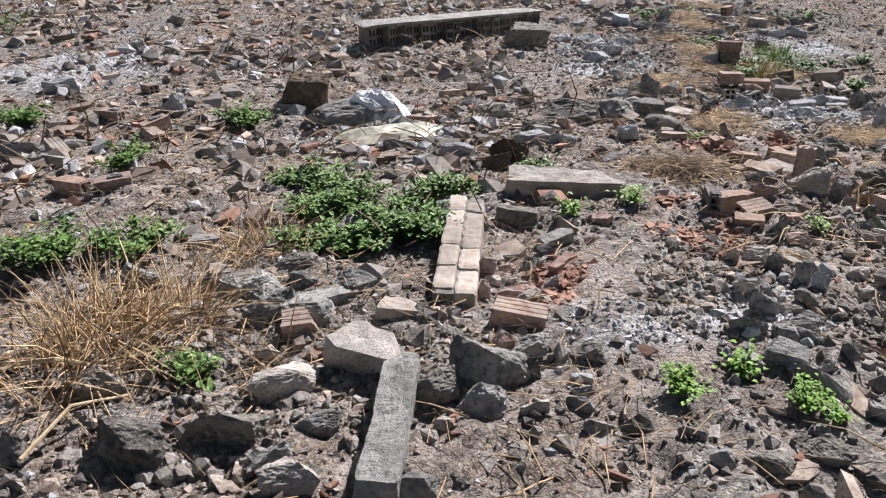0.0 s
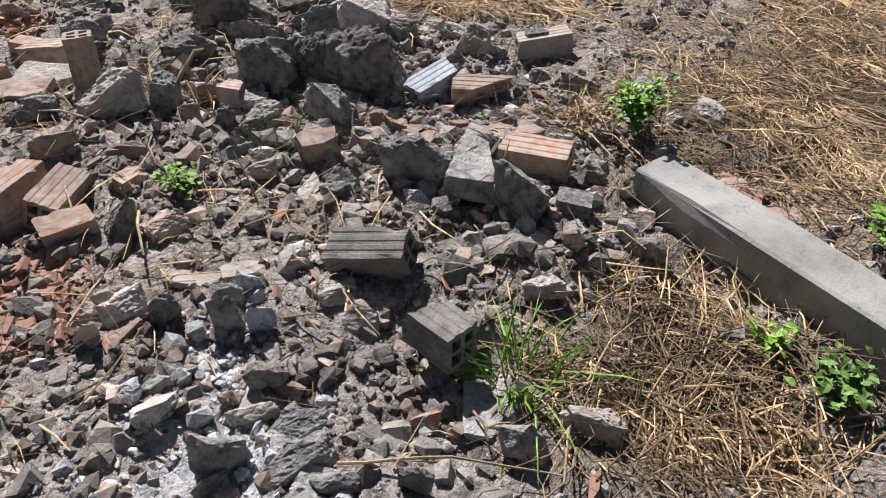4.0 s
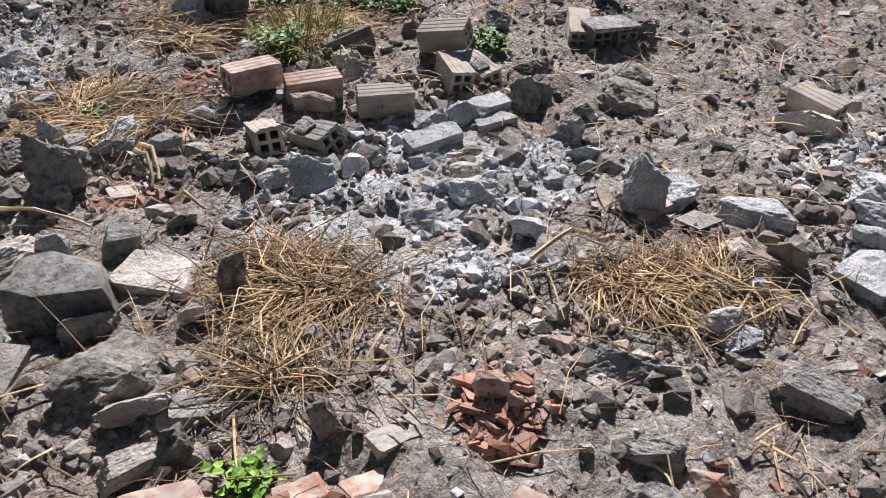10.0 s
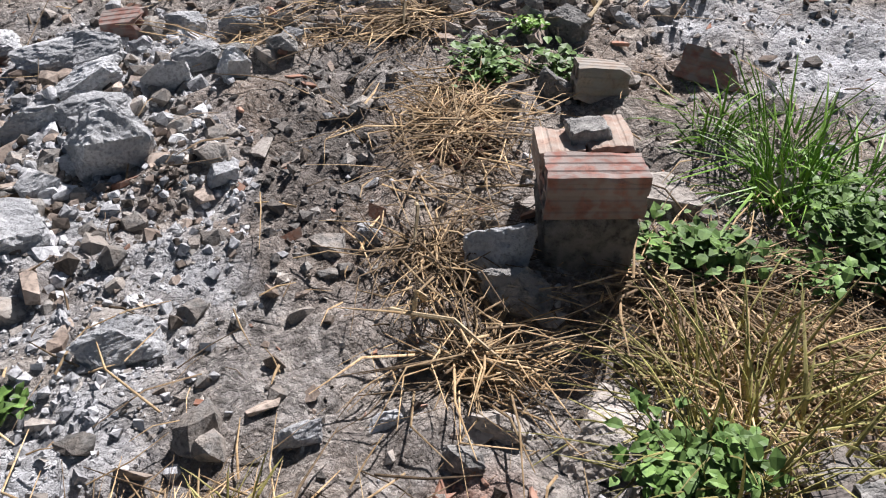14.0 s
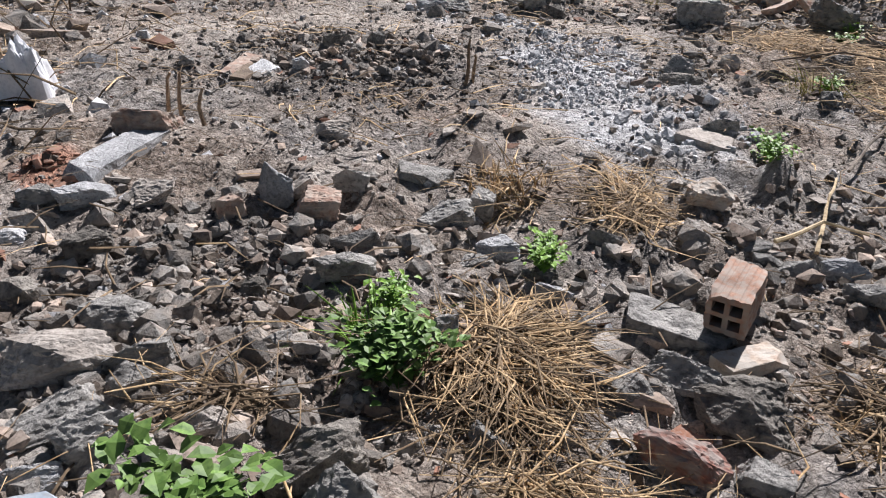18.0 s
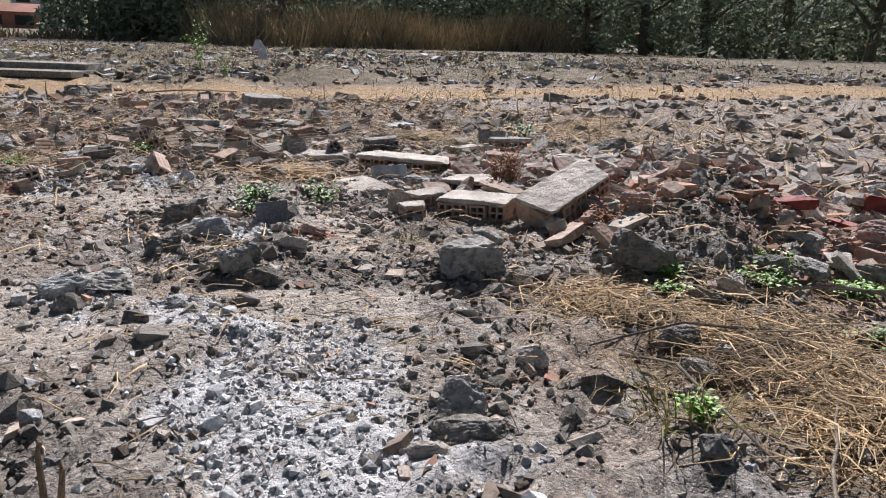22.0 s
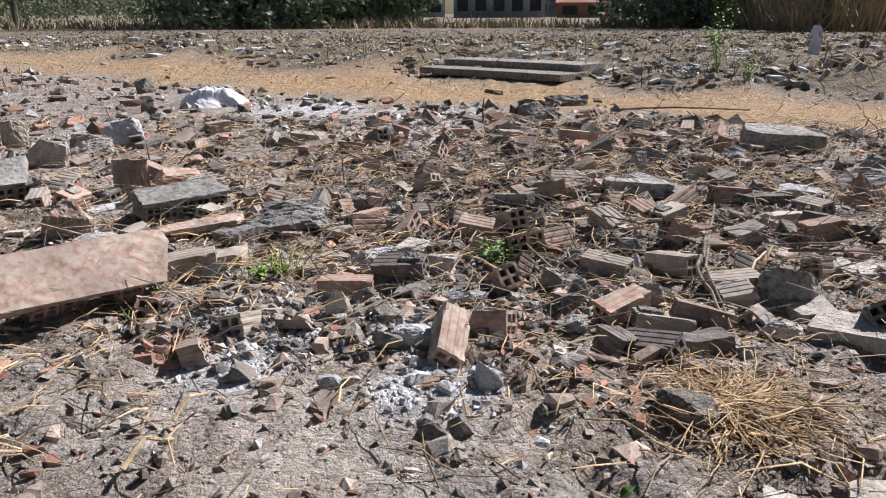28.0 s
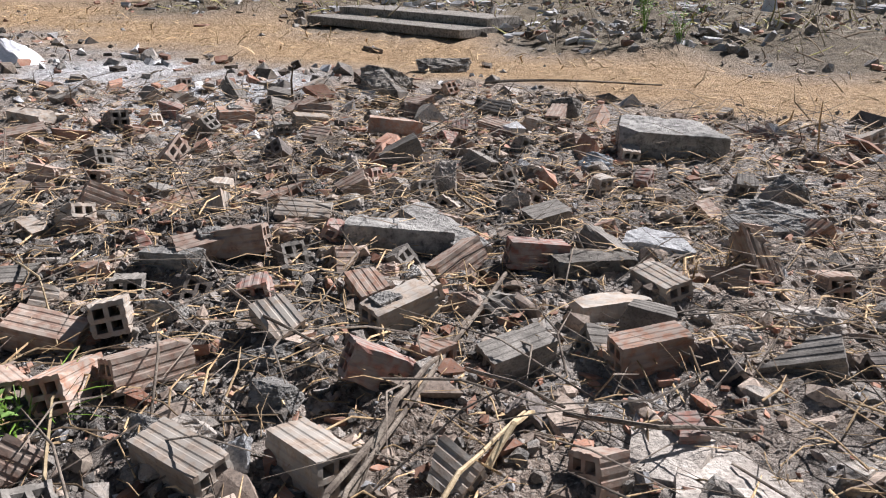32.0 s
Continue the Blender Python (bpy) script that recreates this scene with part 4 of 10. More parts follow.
def weed(x, y, r, h, leaves, size, material, label, seed, category="weed", stems=9):
    """A low plant: thin stems from one root and many folded leaves along them."""
    rnd = random.Random(seed)
    holder = new("weed")
    base = Vector((x, y, land(x, y)))
    holder.matrix_world = Matrix.Translation(base)
    rods, tips, V, F = [], [], [], []
    for _ in range(stems):
        a, q = rnd.uniform(0, 6.28), r * math.sqrt(rnd.random())
        end = Vector((q * math.cos(a), q * math.sin(a), h * rnd.uniform(0.45, 1.0)))
        mid = Vector((end.x * 0.35, end.y * 0.35, end.z * 0.65))
        pts = [Vector((0, 0, -0.01)), mid, end]
        rods.append(tube(pts, [0.003, 0.0022, 0.001], 4))
        tips.append(pts)
    for _ in range(int(leaves * 1.35)):
        p0, p1, p2 = rnd.choice(tips)
        u = rnd.uniform(0.25, 1.0)
        c = p0.lerp(p1, u * 2) if u < 0.5 else p1.lerp(p2, u * 2 - 1)
        c = c + Vector((rnd.gauss(0, size), rnd.gauss(0, size), rnd.gauss(0, size * 0.5)))
        c.z = max(c.z, 0.01)
        a, e = rnd.uniform(0, 6.28), rnd.uniform(-0.3, 0.8)
        d = Vector((math.cos(a) * math.cos(e), math.sin(a) * math.cos(e), math.sin(e)))
        s = d.cross(Vector((0, 0, 1))).normalized()
        up = s.cross(d)
        L = size * rnd.uniform(0.7, 1.4)
        w = L * 0.34
        n = len(V)
        V += [c, c + d * L * 0.2 + s * w * 0.8 + up * L * 0.07, c + d * L * 0.55 + s * w + up * L * 0.1, c + d * L - up * L * 0.12,
              c + d * L * 0.55 - s * w + up * L * 0.1, c + d * L * 0.2 - s * w * 0.8 + up * L * 0.07, c + d * L * 0.55]
        F += [(n, n + 1, n + 2, n + 6), (n + 6, n + 2, n + 3), (n + 6, n + 3, n + 4), (n, n + 6, n + 4, n + 5)]
    tagged(join("stalk", rods, material, holder), kind="stuff")
    tagged(raw("foliage", V, F, material, holder), kind="stuff")
    return tagged(holder, label, category, "weeds in the rubble")


def tuft(x, y, r, h, count, material, label, seed, lean=0.6, name="grass_tuft"):
    """A tuft of grass or dead stalks that spread from one foot."""
    rnd = random.Random(seed)
    holder = new(name)
    holder.matrix_world = Matrix.Translation((x, y, land(x, y) - 0.01))
    if lean > 0.9:
        h, lean, count = h * 0.8, 1.25, count * 0.8
    V, F = [], []
    for _ in range(int(count * 0.75)):
        a, q = rnd.uniform(0, 6.28), r * 0.85 * math.sqrt(rnd.random())
        b = a + rnd.gauss(0, 0.7) if lean < 0.9 else rnd.uniform(0, 6.28)
        L, e = h * rnd.uniform(0.35, 1.25), abs(rnd.gauss(0, lean))
        p0 = Vector((q * math.cos(a), q * math.sin(a), 0))
        d = Vector((math.cos(b) * math.sin(e), math.sin(b) * math.sin(e), math.cos(e)))
        s = Vector((-math.sin(b), math.cos(b), 0))
        w = 0.0014 * rnd.uniform(0.5, 2.4)
        n = len(V)
        droop = Vector((math.cos(b), math.sin(b), -0.8)) * L * rnd.uniform(0.05, 0.9)
        for u, k in ((0, 1), (0.5, 0.9), (0.85, 0.55), (1, 0.1)):
            c = p0 + d * L * u + droop * u * u
            V += [c + s * w * k, c - s * w * k, c + d.cross(s) * w * k]
        for i in (0, 3, 6):
            for j in range(3):
                F.append((n + i + j, n + i + (j + 1) % 3, n + i + 3 + (j + 1) % 3, n + i + 3 + j))
    tagged(raw("grass", V, F, material, holder), kind="stuff")
    return tagged(holder, label, "grass tuft", "tufts in the rubble")


def sack(x, y, turn, lx, ly, lz, seed, label, material=None, name="plastic_sack"):
    """A crumpled sheet or sack: a low hump with sharp creases and a torn outline."""
    bm = bmesh.new()
    off = Vector((seed * 3.1, seed, 0))
    rings, around = 22, 56
    rows = []
    for i in range(rings + 1):
        row = []
        for k in range(around):
            a, q = 2 * math.pi * k / around, i / rings
            edge = 0.82 + 0.34 * noise.noise(Vector((math.cos(a) * 1.3, math.sin(a) * 1.3, seed)))
            edge *= 1.0 / max(abs(math.cos(a)), abs(math.sin(a))) ** 0.5
            px, py = q * edge * math.cos(a) * 0.5, q * edge * math.sin(a) * 0.5
            p = Vector((px * 2.2, py * 2.2, 0)) + off
            crease = 1 - abs(noise.noise(p * 1.4)) * 1.5 - abs(noise.noise(p * 3.1)) * 0.6 - abs(noise.noise(p * 7)) * 0.25
            z = (1 - q ** 3) * max(0.05, 0.55 + 0.45 * crease) - 0.06 * q
            row.append(bm.verts.new((px * lx, py * ly, z * lz)))
            if i == 0:
                break
        rows.append(row)
    for k in range(around):
        bm.faces.new((rows[0][0], rows[1][k], rows[1][(k + 1) % around]))
    for one, two in zip(rows[1:], rows[2:]):
        for k in range(around):
            bm.faces.new((one[k], two[k], two[(k + 1) % around], one[(k + 1) % around]))
    ob = part(name, bm, material or PLASTIC)
    ob.matrix_world = rest(x, y, 0, 0, turn, 0.01)
    return tagged(ob, label, "sack")


# ---- placed pieces, space by space ----

brick_course(-2.58, -3.14, 78, 0.88, 0.16, 0.09, 'P')
rock(-2.22, -1.99, -15, 0.153, 0.097, 0.145, 'w')
wall_piece(-1.94, 1.78, 25, 1.95, 0.30, 0.22, 'C')
brick(-4.60, -0.52, -23, 0.18, 'd', 0.000, 1, 0)
brick(-4.21, -1.04, -57, 0.18, 'd', 0.000, 3, -4)
brick(-4.01, 1.08, -7, 0.18, 'd', 0.000, 5, 0)
brick(-4.41, -1.96, -29, 0.18, 'o', 0.000, -1, 0)
brick(-4.19, -2.02, 10, 0.18, 'd', 0.000, -4, 5)
brick(-4.21, -0.38, 79, 0.18, 'p', 0.000, 8, 0)
brick(-4.48, 0.16, -57, 0.18, 'd', 0.000, -6, 0)
brick(-4.69, -1.32, -51, 0.18, 'p', 0.000, 16, 0)
rock(-5.20, 0.44, -0, 0.310, 0.170, 0.114, 'L')
rock(-4.90, -1.21, 4, 0.301, 0.166, 0.106, 'c')
rock(-3.48, -3.29, -15, 0.196, 0.108, 0.097, 'c')
rock(-3.12, -4.13, 4, 0.138, 0.076, 0.066, 'c')
block(-2.92, -4.20, 78, 0.56, 0.11, 0.10, 'c')
rock(-3.61, -4.19, -10, 0.224, 0.123, 0.133, 'k')
rock(-3.36, -4.11, -18, 0.236, 0.130, 0.123, 'k')
rock(-3.76, -3.90, -9, 0.178, 0.098, 0.115, 'k')
rock(-3.24, -4.25, 4, 0.130, 0.071, 0.078, 'c')
rock(-3.18, -4.37, -12, 0.164, 0.090, 0.078, 'P')
rock(-3.88, -4.19, -11, 0.085, 0.068, 0.081, 'k')
rock(-2.88, -4.42, 1, 0.109, 0.060, 0.062, 'c')
rock(-2.38, -4.11, -5, 0.064, 0.035, 0.036, 'c')
rock(-2.12, -4.46, -2, 0.083, 0.046, 0.070, 'c')
rock(-2.00, -4.46, -17, 0.133, 0.073, 0.058, 'k')
rock(-3.78, -3.22, -10, 0.166, 0.092, 0.094, 'c')
rock(-1.64, -4.11, -13, 0.055, 0.030, 0.046, 'c')
rock(-1.30, 1.35, -8, 0.478, 0.263, 0.227, 'k')
rock(0.94, -3.88, -80, 0.117, 0.064, 0.049, 'c')
rock(-1.00, 0.48, -28, 0.103, 0.053, 0.015, 'L')
rock(1.14, 0.06, -31, 0.163, 0.087, 0.025, 'k')
tile(0.29, 1.43, -31, 0.08, 'B')
tile(0.35, 1.38, -42, 0.07, 'B')
tile(0.31, 1.47, -41, 0.08, 'P')
tile(0.39, 1.43, -18, 0.07, 'P')
brick(-0.55, 5.88, -31, 0.10, 'r', 0.000, 12, 0)
plank(0.29, 4.15, 70, 0.39)
rock(0.05, 4.16, -6, 0.067, 0.034, 0.043, 'c')
brick(-0.39, 6.74, 27, 0.13, 'd', 0.000, 1, 0)
brick(-1.10, 8.65, 47, 0.10, 'o', 0.000, 9, 0)
brick(-0.33, 6.20, -35, 0.18, 'p', 0.000, -8, 0)
upright_slab(2.19, 5.61, -3, 0.14, 0.03, 0.12, 'n')
brick(4.77, 4.07, -140, 0.18, 'p', 0.000, 5, -6)
brick(4.08, 3.96, -88, 0.13, 'o', 0.000, 3, -11)
rock(4.79, 5.29, -46, 0.289, 0.159, 0.150, 'c')
rock(7.84, 7.24, -56, 0.342, 0.188, 0.148, 'k')
brick(-4.22, -0.89, 37, 0.18, 'd', 0.000, -10, 0)
rock(-4.62, -1.47, 4, 0.288, 0.159, 0.066, 'P')
rock(-4.20, -0.44, -12, 0.195, 0.107, 0.165, 'L')
rock(-3.29, -0.37, -3, 0.362, 0.199, 0.261, 'w')
rock(-2.13, -1.88, -18, 0.218, 0.120, 0.149, 'w')


brick(1.59, 8.21, 42, 0.18, 'o', 0.00, 8, -15)
brick(2.07, 8.18, -2, 0.18, 'd', 0.00, 10, 16)
brick(2.22, 8.21, 111, 0.17, 'p', 0.00, 19, -7)
block(2.22, 8.56, -14, 0.18, 0.06, 0.06, 'c')
rock(2.32, 8.29, 5, 0.106, 0.078, 0.068, 'c')
brick(2.38, 8.66, 6, 0.18, 'd', 0.00, -9, -13)
brick(2.38, 8.03, 49, 0.18, 'd', 0.00, 4, -20)
brick(2.88, 8.34, 50, 0.20, 'p', 0.00, -2, 6)
brick(2.49, 9.02, 4, 0.18, 'p', 0.00, 3, 28)
block(2.94, 8.94, -51, 0.38, 0.12, 0.08, 'c')
brick(2.79, 7.76, -45, 0.18, 'p', 0.00, -8, -5)
rock(2.64, 7.77, 3, 0.082, 0.060, 0.075, 'L')
rock(2.54, 7.82, 7, 0.127, 0.093, 0.060, 'P')
rock(2.46, 7.82, 4, 0.085, 0.062, 0.050, 'c')
rock(2.67, 7.95, -8, 0.119, 0.077, 0.055, 'c')
rock(2.61, 8.12, 17, 0.128, 0.094, 0.069, 'c')
brick(3.17, 8.23, 33, 0.18, 'c', 0.00, -6, 10)
rock(2.67, 7.48, 5, 0.105, 0.077, 0.093, 'P')
rock(2.60, 7.49, -2, 0.107, 0.070, 0.051, 'L')
rock(2.43, 7.49, 20, 0.085, 0.062, 0.093, 'c')
rock(2.10, 7.41, 41, 0.087, 0.052, 0.040, 'c')
rock(1.89, 7.65, 22, 0.257, 0.131, 0.095, 'P')
rock(1.82, 7.85, 43, 0.191, 0.108, 0.071, 'P')
rock(1.92, 7.90, 39, 0.128, 0.087, 0.059, 'c')
rock(1.74, 8.21, 33, 0.148, 0.109, 0.096, 'c')
brick(2.96, 7.51, -0, 0.12, 'p', 0.00, -13, 18)
rock(3.12, 7.51, -9, 0.215, 0.158, 0.159, 'c')
block(3.42, 8.48, 23, 0.21, 0.10, 0.06, 'p')
block(3.40, 8.72, 18, 0.27, 0.12, 0.06, 'k')
block(3.64, 8.92, -21, 0.20, 0.15, 0.05, 'L')
brick(3.48, 8.21, 18, 0.18, 'o', 0.00, -6, -2)
block(3.45, 7.86, -20, 0.15, 0.15, 0.05, 'P')
block(3.54, 7.80, -2, 0.18, 0.20, 0.05, 'P')
rock(3.91, 8.46, -25, 0.226, 0.148, 0.084, 'P')
rock(3.71, 8.31, -24, 0.114, 0.084, 0.053, 'P')
rock(4.06, 9.16, -23, 0.307, 0.225, 0.124, 'c')
block(3.89, 10.12, 5, 0.46, 0.25, 0.13, 'c')
block(2.63, 10.25, 9, 0.25, 0.10, 0.08, 'o')
rock(2.41, 11.51, 8, 0.294, 0.215, 0.164, 'k')
brick(1.81, 10.40, 32, 0.18, 'o', 0.00, 2, 11)
brick(2.10, 10.65, 40, 0.18, 'd', 0.00, -16, 6)
block(0.78, 10.34, -24, 0.29, 0.10, 0.06, 'p')
block(0.92, 10.38, 10, 0.13, 0.10, 0.04, 'P')
block(0.84, 9.53, 40, 0.19, 0.10, 0.06, 'c')
rock(1.56, 8.62, 24, 0.110, 0.080, 0.094, 'r')
brick(3.28, 9.08, 43, 0.18, 'c', 0.00, -1, 13)
brick(3.24, 8.75, 12, 0.18, 'r', 0.00, 6, -7)
rock(2.01, 8.53, 14, 0.100, 0.073, 0.048, 'o')
rock(1.83, 8.83, 21, 0.135, 0.099, 0.063, 'd')
rock(3.05, 8.44, -20, 0.112, 0.082, 0.052, 'd')
rock(2.93, 9.47, -3, 0.106, 0.077, 0.137, 'P')
rock(2.54, 9.57, -4, 0.081, 0.060, 0.115, 'P')
rock(2.75, 9.37, 14, 0.102, 0.075, 0.087, 'P')
rock(3.20, 9.24, -5, 0.111, 0.081, 0.082, 'P')
rock(3.23, 9.70, 4, 0.085, 0.062, 0.060, 'L')
rock(2.80, 8.66, -12, 0.101, 0.074, 0.047, 'd')
rock(2.50, 8.82, 19, 0.128, 0.094, 0.061, 'd')
rock(3.55, 9.82, -25, 0.148, 0.109, 0.081, 'b')
rock(3.50, 10.79, -7, 0.184, 0.135, 0.129, 'k')
brick(0.07, 8.51, 91, 0.20, 'o', 0.00, 3, 25)
wall_piece(0.61, 7.80, 18, 0.15, 0.12, 0.09, 'C')
brick(0.70, 7.96, 63, 0.11, 'p', 0.00, -10, 0)
wall_piece(0.90, 8.10, 32, 0.32, 0.12, 0.09, 'D')
block(1.14, 8.10, 54, 0.36, 0.10, 0.07, 'c')
brick(0.95, 7.52, 31, 0.13, 'p', 0.00, -11, 2)
brick(1.06, 7.63, 24, 0.18, 'p', 0.00, -6, 5)
block(1.14, 7.76, 19, 0.14, 0.08, 0.06, 'p')
block(1.36, 7.75, -2, 0.19, 0.10, 0.03, 'P')
block(1.48, 7.86, 8, 0.18, 0.10, 0.03, 'p')
brick(1.67, 7.42, 1, 0.18, 'o', 0.00, -1, -5)
rock(1.53, 7.67, 34, 0.176, 0.121, 0.065, 'p')
brick(1.84, 7.56, -6, 0.18, 's', 0.00, -5, 14)
rock(1.70, 7.82, 6, 0.201, 0.126, 0.075, 'L')
rock(1.91, 7.74, 7, 0.171, 0.126, 0.068, 'c')
rock(1.57, 7.36, 35, 0.105, 0.077, 0.053, 'c')
rock(1.14, 7.63, 28, 0.104, 0.076, 0.061, 'L')
brick(1.60, 8.30, 61, 0.18, 'o', 0.00, 2, -9)
rock(2.45, 7.55, -11, 0.087, 0.064, 0.059, 'c')
rock(2.04, 7.36, 12, 0.082, 0.060, 0.055, 'L')
rock(2.17, 7.30, -0, 0.127, 0.087, 0.059, 'P')
rock(2.26, 7.37, 13, 0.081, 0.059, 0.038, 'c')
rock(1.96, 7.18, 6, 0.091, 0.056, 0.042, 'c')
block(2.15, 7.15, 44, 0.10, 0.06, 0.04, 'c')
rock(1.95, 7.03, 6, 0.126, 0.093, 0.059, 'L')
rock(1.88, 7.00, 12, 0.099, 0.065, 0.046, 'c')
rock(2.39, 7.23, -10, 0.121, 0.089, 0.056, 'c')
brick(2.56, 7.35, 40, 0.18, 'o', 0.00, -9, 7)
brick(2.66, 7.25, 5, 0.18, 'p', 0.00, 8, -7)
block(2.76, 7.13, 14, 0.17, 0.09, 0.06, 's')
brick(2.50, 7.08, -59, 0.11, 's', 0.00, 1, -13)
brick(2.62, 7.08, -41, 0.18, 's', 0.00, -12, 17)
rock(2.75, 6.99, -21, 0.165, 0.087, 0.061, 'P')
block(2.39, 6.97, 49, 0.14, 0.07, 0.04, 'c')
brick(2.96, 7.59, 8, 0.18, 'p', 0.00, -4, 4)
block(3.15, 7.40, 9, 0.13, 0.15, 0.05, 'P')
rock(3.00, 7.25, -28, 0.143, 0.091, 0.066, 'P')
brick(0.44, 8.57, 47, 0.18, 'p', 0.00, 16, -6)
standing_brick(0.19, 8.82, 124, 'p')
standing_brick(0.31, 8.77, 123, 'o')
rock(0.90, 8.99, 17, 0.244, 0.179, 0.090, 'P')
rock(0.58, 8.97, 18, 0.220, 0.161, 0.082, 'P')
rock(-0.53, 9.84, 28, 0.251, 0.184, 0.165, 'P')
rock(-0.45, 10.11, 44, 0.259, 0.190, 0.222, 'L')
block(-0.22, 10.05, 75, 0.32, 0.10, 0.06, 'k')
rock(-2.06, 13.84, 28, 0.301, 0.221, 0.241, 'k')
rock(1.76, 6.80, 15, 0.067, 0.049, 0.041, 'L')
rock(2.16, 6.83, 4, 0.075, 0.055, 0.067, 'L')
rock(1.66, 8.40, 26, 0.147, 0.108, 0.085, 'c')
rock(0.40, 8.99, 39, 0.258, 0.189, 0.096, 'o')
rock(-0.63, 9.49, 30, 0.241, 0.176, 0.204, 'P')
rock(-1.16, 9.96, 45, 0.183, 0.134, 0.247, 'p')
block(0.30, 8.45, 44, 0.19, 0.10, 0.03, 'L')
rock(1.51, 8.52, 17, 0.103, 0.075, 0.071, 'c')
rock(1.50, 8.13, 8, 0.137, 0.101, 0.064, 'p')
wall_piece(3.57, 6.78, -55, 0.58, 0.22, 0.10, 'P')
upright_slab(3.30, 6.48, -8, 0.24, 0.04, 0.11, 'b')
block(3.00, 6.33, -8, 0.28, 0.33, 0.04, 'P')
wall_piece(3.06, 5.69, -1, 0.20, 0.13, 0.10, 'P')
wall_piece(2.85, 5.51, -19, 0.11, 0.11, 0.09, 'P')
rock(2.92, 5.72, -48, 0.138, 0.101, 0.149, 'P')
rock(3.22, 5.62, -32, 0.126, 0.092, 0.094, 'P')
wall_piece(3.41, 5.52, -88, 0.27, 0.12, 0.09, 'D')
wall_piece(3.15, 5.38, -59, 0.35, 0.22, 0.10, 'P')
wall_piece(3.55, 5.95, -51, 0.32, 0.25, 0.08, 'P')
block(3.91, 6.32, -56, 0.55, 0.30, 0.04, 'P')
wall_piece(4.12, 6.42, -53, 0.27, 0.15, 0.10, 'D')
block(4.22, 6.05, -9, 0.41, 0.15, 0.05, 'P')
rock(4.01, 5.89, -47, 0.236, 0.162, 0.087, 'r')
upright_slab(4.70, 7.30, -26, 0.22, 0.05, 0.14, 'c')
wall_piece(4.21, 6.98, 12, 0.28, 0.10, 0.07, 'P')
wall_piece(4.63, 7.01, -3, 0.30, 0.12, 0.10, 'C')
block(3.23, 7.22, -28, 0.27, 0.14, 0.06, 'P')
wall_piece(3.73, 7.38, -10, 0.24, 0.12, 0.10, 'C')
brick(2.78, 7.29, -4, 0.18, 'd', 0.00, 13, -12)
block(2.82, 8.84, 5, 0.33, 0.10, 0.08, 'c')
block(4.50, 8.33, -49, 0.27, 0.10, 0.04, 'b')
rock(2.42, 11.66, -17, 0.360, 0.264, 0.179, 'k')
brick(2.71, 10.77, 18, 0.20, 'd', 0.00, 8, -21)
brick(2.18, 10.60, 6, 0.18, 'd', 0.00, -4, -20)
rock(4.19, 9.48, -11, 0.236, 0.173, 0.165, 'c')
rock(2.61, 6.69, -4, 0.158, 0.114, 0.073, 'k')
rock(1.92, 6.13, 1, 0.105, 0.077, 0.052, 'k')
block(2.76, 6.42, -17, 0.10, 0.08, 0.02, 'P')
block(2.72, 6.27, -23, 0.10, 0.08, 0.02, 'P')
rock(1.82, 5.59, -1, 0.110, 0.080, 0.060, 'P')
rock(1.61, 5.70, -7, 0.088, 0.065, 0.059, 'P')
rock(1.91, 5.56, -4, 0.135, 0.099, 0.083, 'L')
rock(2.97, 6.04, -43, 0.097, 0.071, 0.066, 'c')
rock(3.19, 6.23, -47, 0.129, 0.094, 0.069, 'c')
rock(3.36, 6.27, -46, 0.179, 0.131, 0.066, 'c')
rock(2.27, 5.37, -29, 0.116, 0.075, 0.055, 'r')
rock(4.83, 6.37, -47, 0.216, 0.158, 0.142, 'c')
rock(3.87, 5.57, -62, 0.172, 0.126, 0.110, 'c')
rock(2.11, 5.23, -15, 0.138, 0.101, 0.066, 'P')
rock(2.57, 4.66, -30, 0.269, 0.197, 0.148, 'c')
rock(2.76, 4.53, -47, 0.169, 0.124, 0.074, 'k')
rock(2.95, 5.05, -44, 0.126, 0.092, 0.058, 'c')
rock(1.84, 5.09, -10, 0.128, 0.094, 0.098, 'c')
rock(1.92, 5.95, -17, 0.230, 0.180, 0.110, 'k')
rock(1.89, 4.94, -34, 0.143, 0.105, 0.066, 'k')
rock(2.74, 3.82, -43, 0.141, 0.089, 0.065, 'c')
rock(2.76, 3.69, -46, 0.086, 0.063, 0.049, 'c')
rock(2.60, 3.65, -46, 0.113, 0.083, 0.064, 'k')
rock(2.35, 3.74, -61, 0.121, 0.075, 0.056, 'k')
rock(2.43, 3.70, -51, 0.092, 0.059, 0.043, 'c')
rock(2.48, 3.59, -58, 0.092, 0.058, 0.042, 'c')
rock(2.29, 3.95, -55, 0.095, 0.070, 0.068, 'P')
rock(1.93, 3.79, -45, 0.119, 0.087, 0.089, 'c')
rock(1.89, 3.70, -28, 0.176, 0.089, 0.065, 'k')
rock(2.01, 3.92, -42, 0.058, 0.042, 0.034, 'P')
rock(2.27, 3.33, -65, 0.090, 0.066, 0.047, 'c')
rock(1.78, 3.69, -28, 0.109, 0.056, 0.051, 'P')
rock(3.08, 4.28, -52, 0.256, 0.188, 0.134, 'c')
block(2.95, 3.97, -104, 0.14, 0.08, 0.03, 'p')
rock(3.41, 3.46, -64, 0.105, 0.077, 0.063, 'c')
rock(3.03, 3.96, -60, 0.119, 0.088, 0.067, 'c')
rock(3.43, 4.65, -49, 0.152, 0.111, 0.154, 'r')
block(5.15, 4.43, -117, 0.31, 0.06, 0.05, 'p')
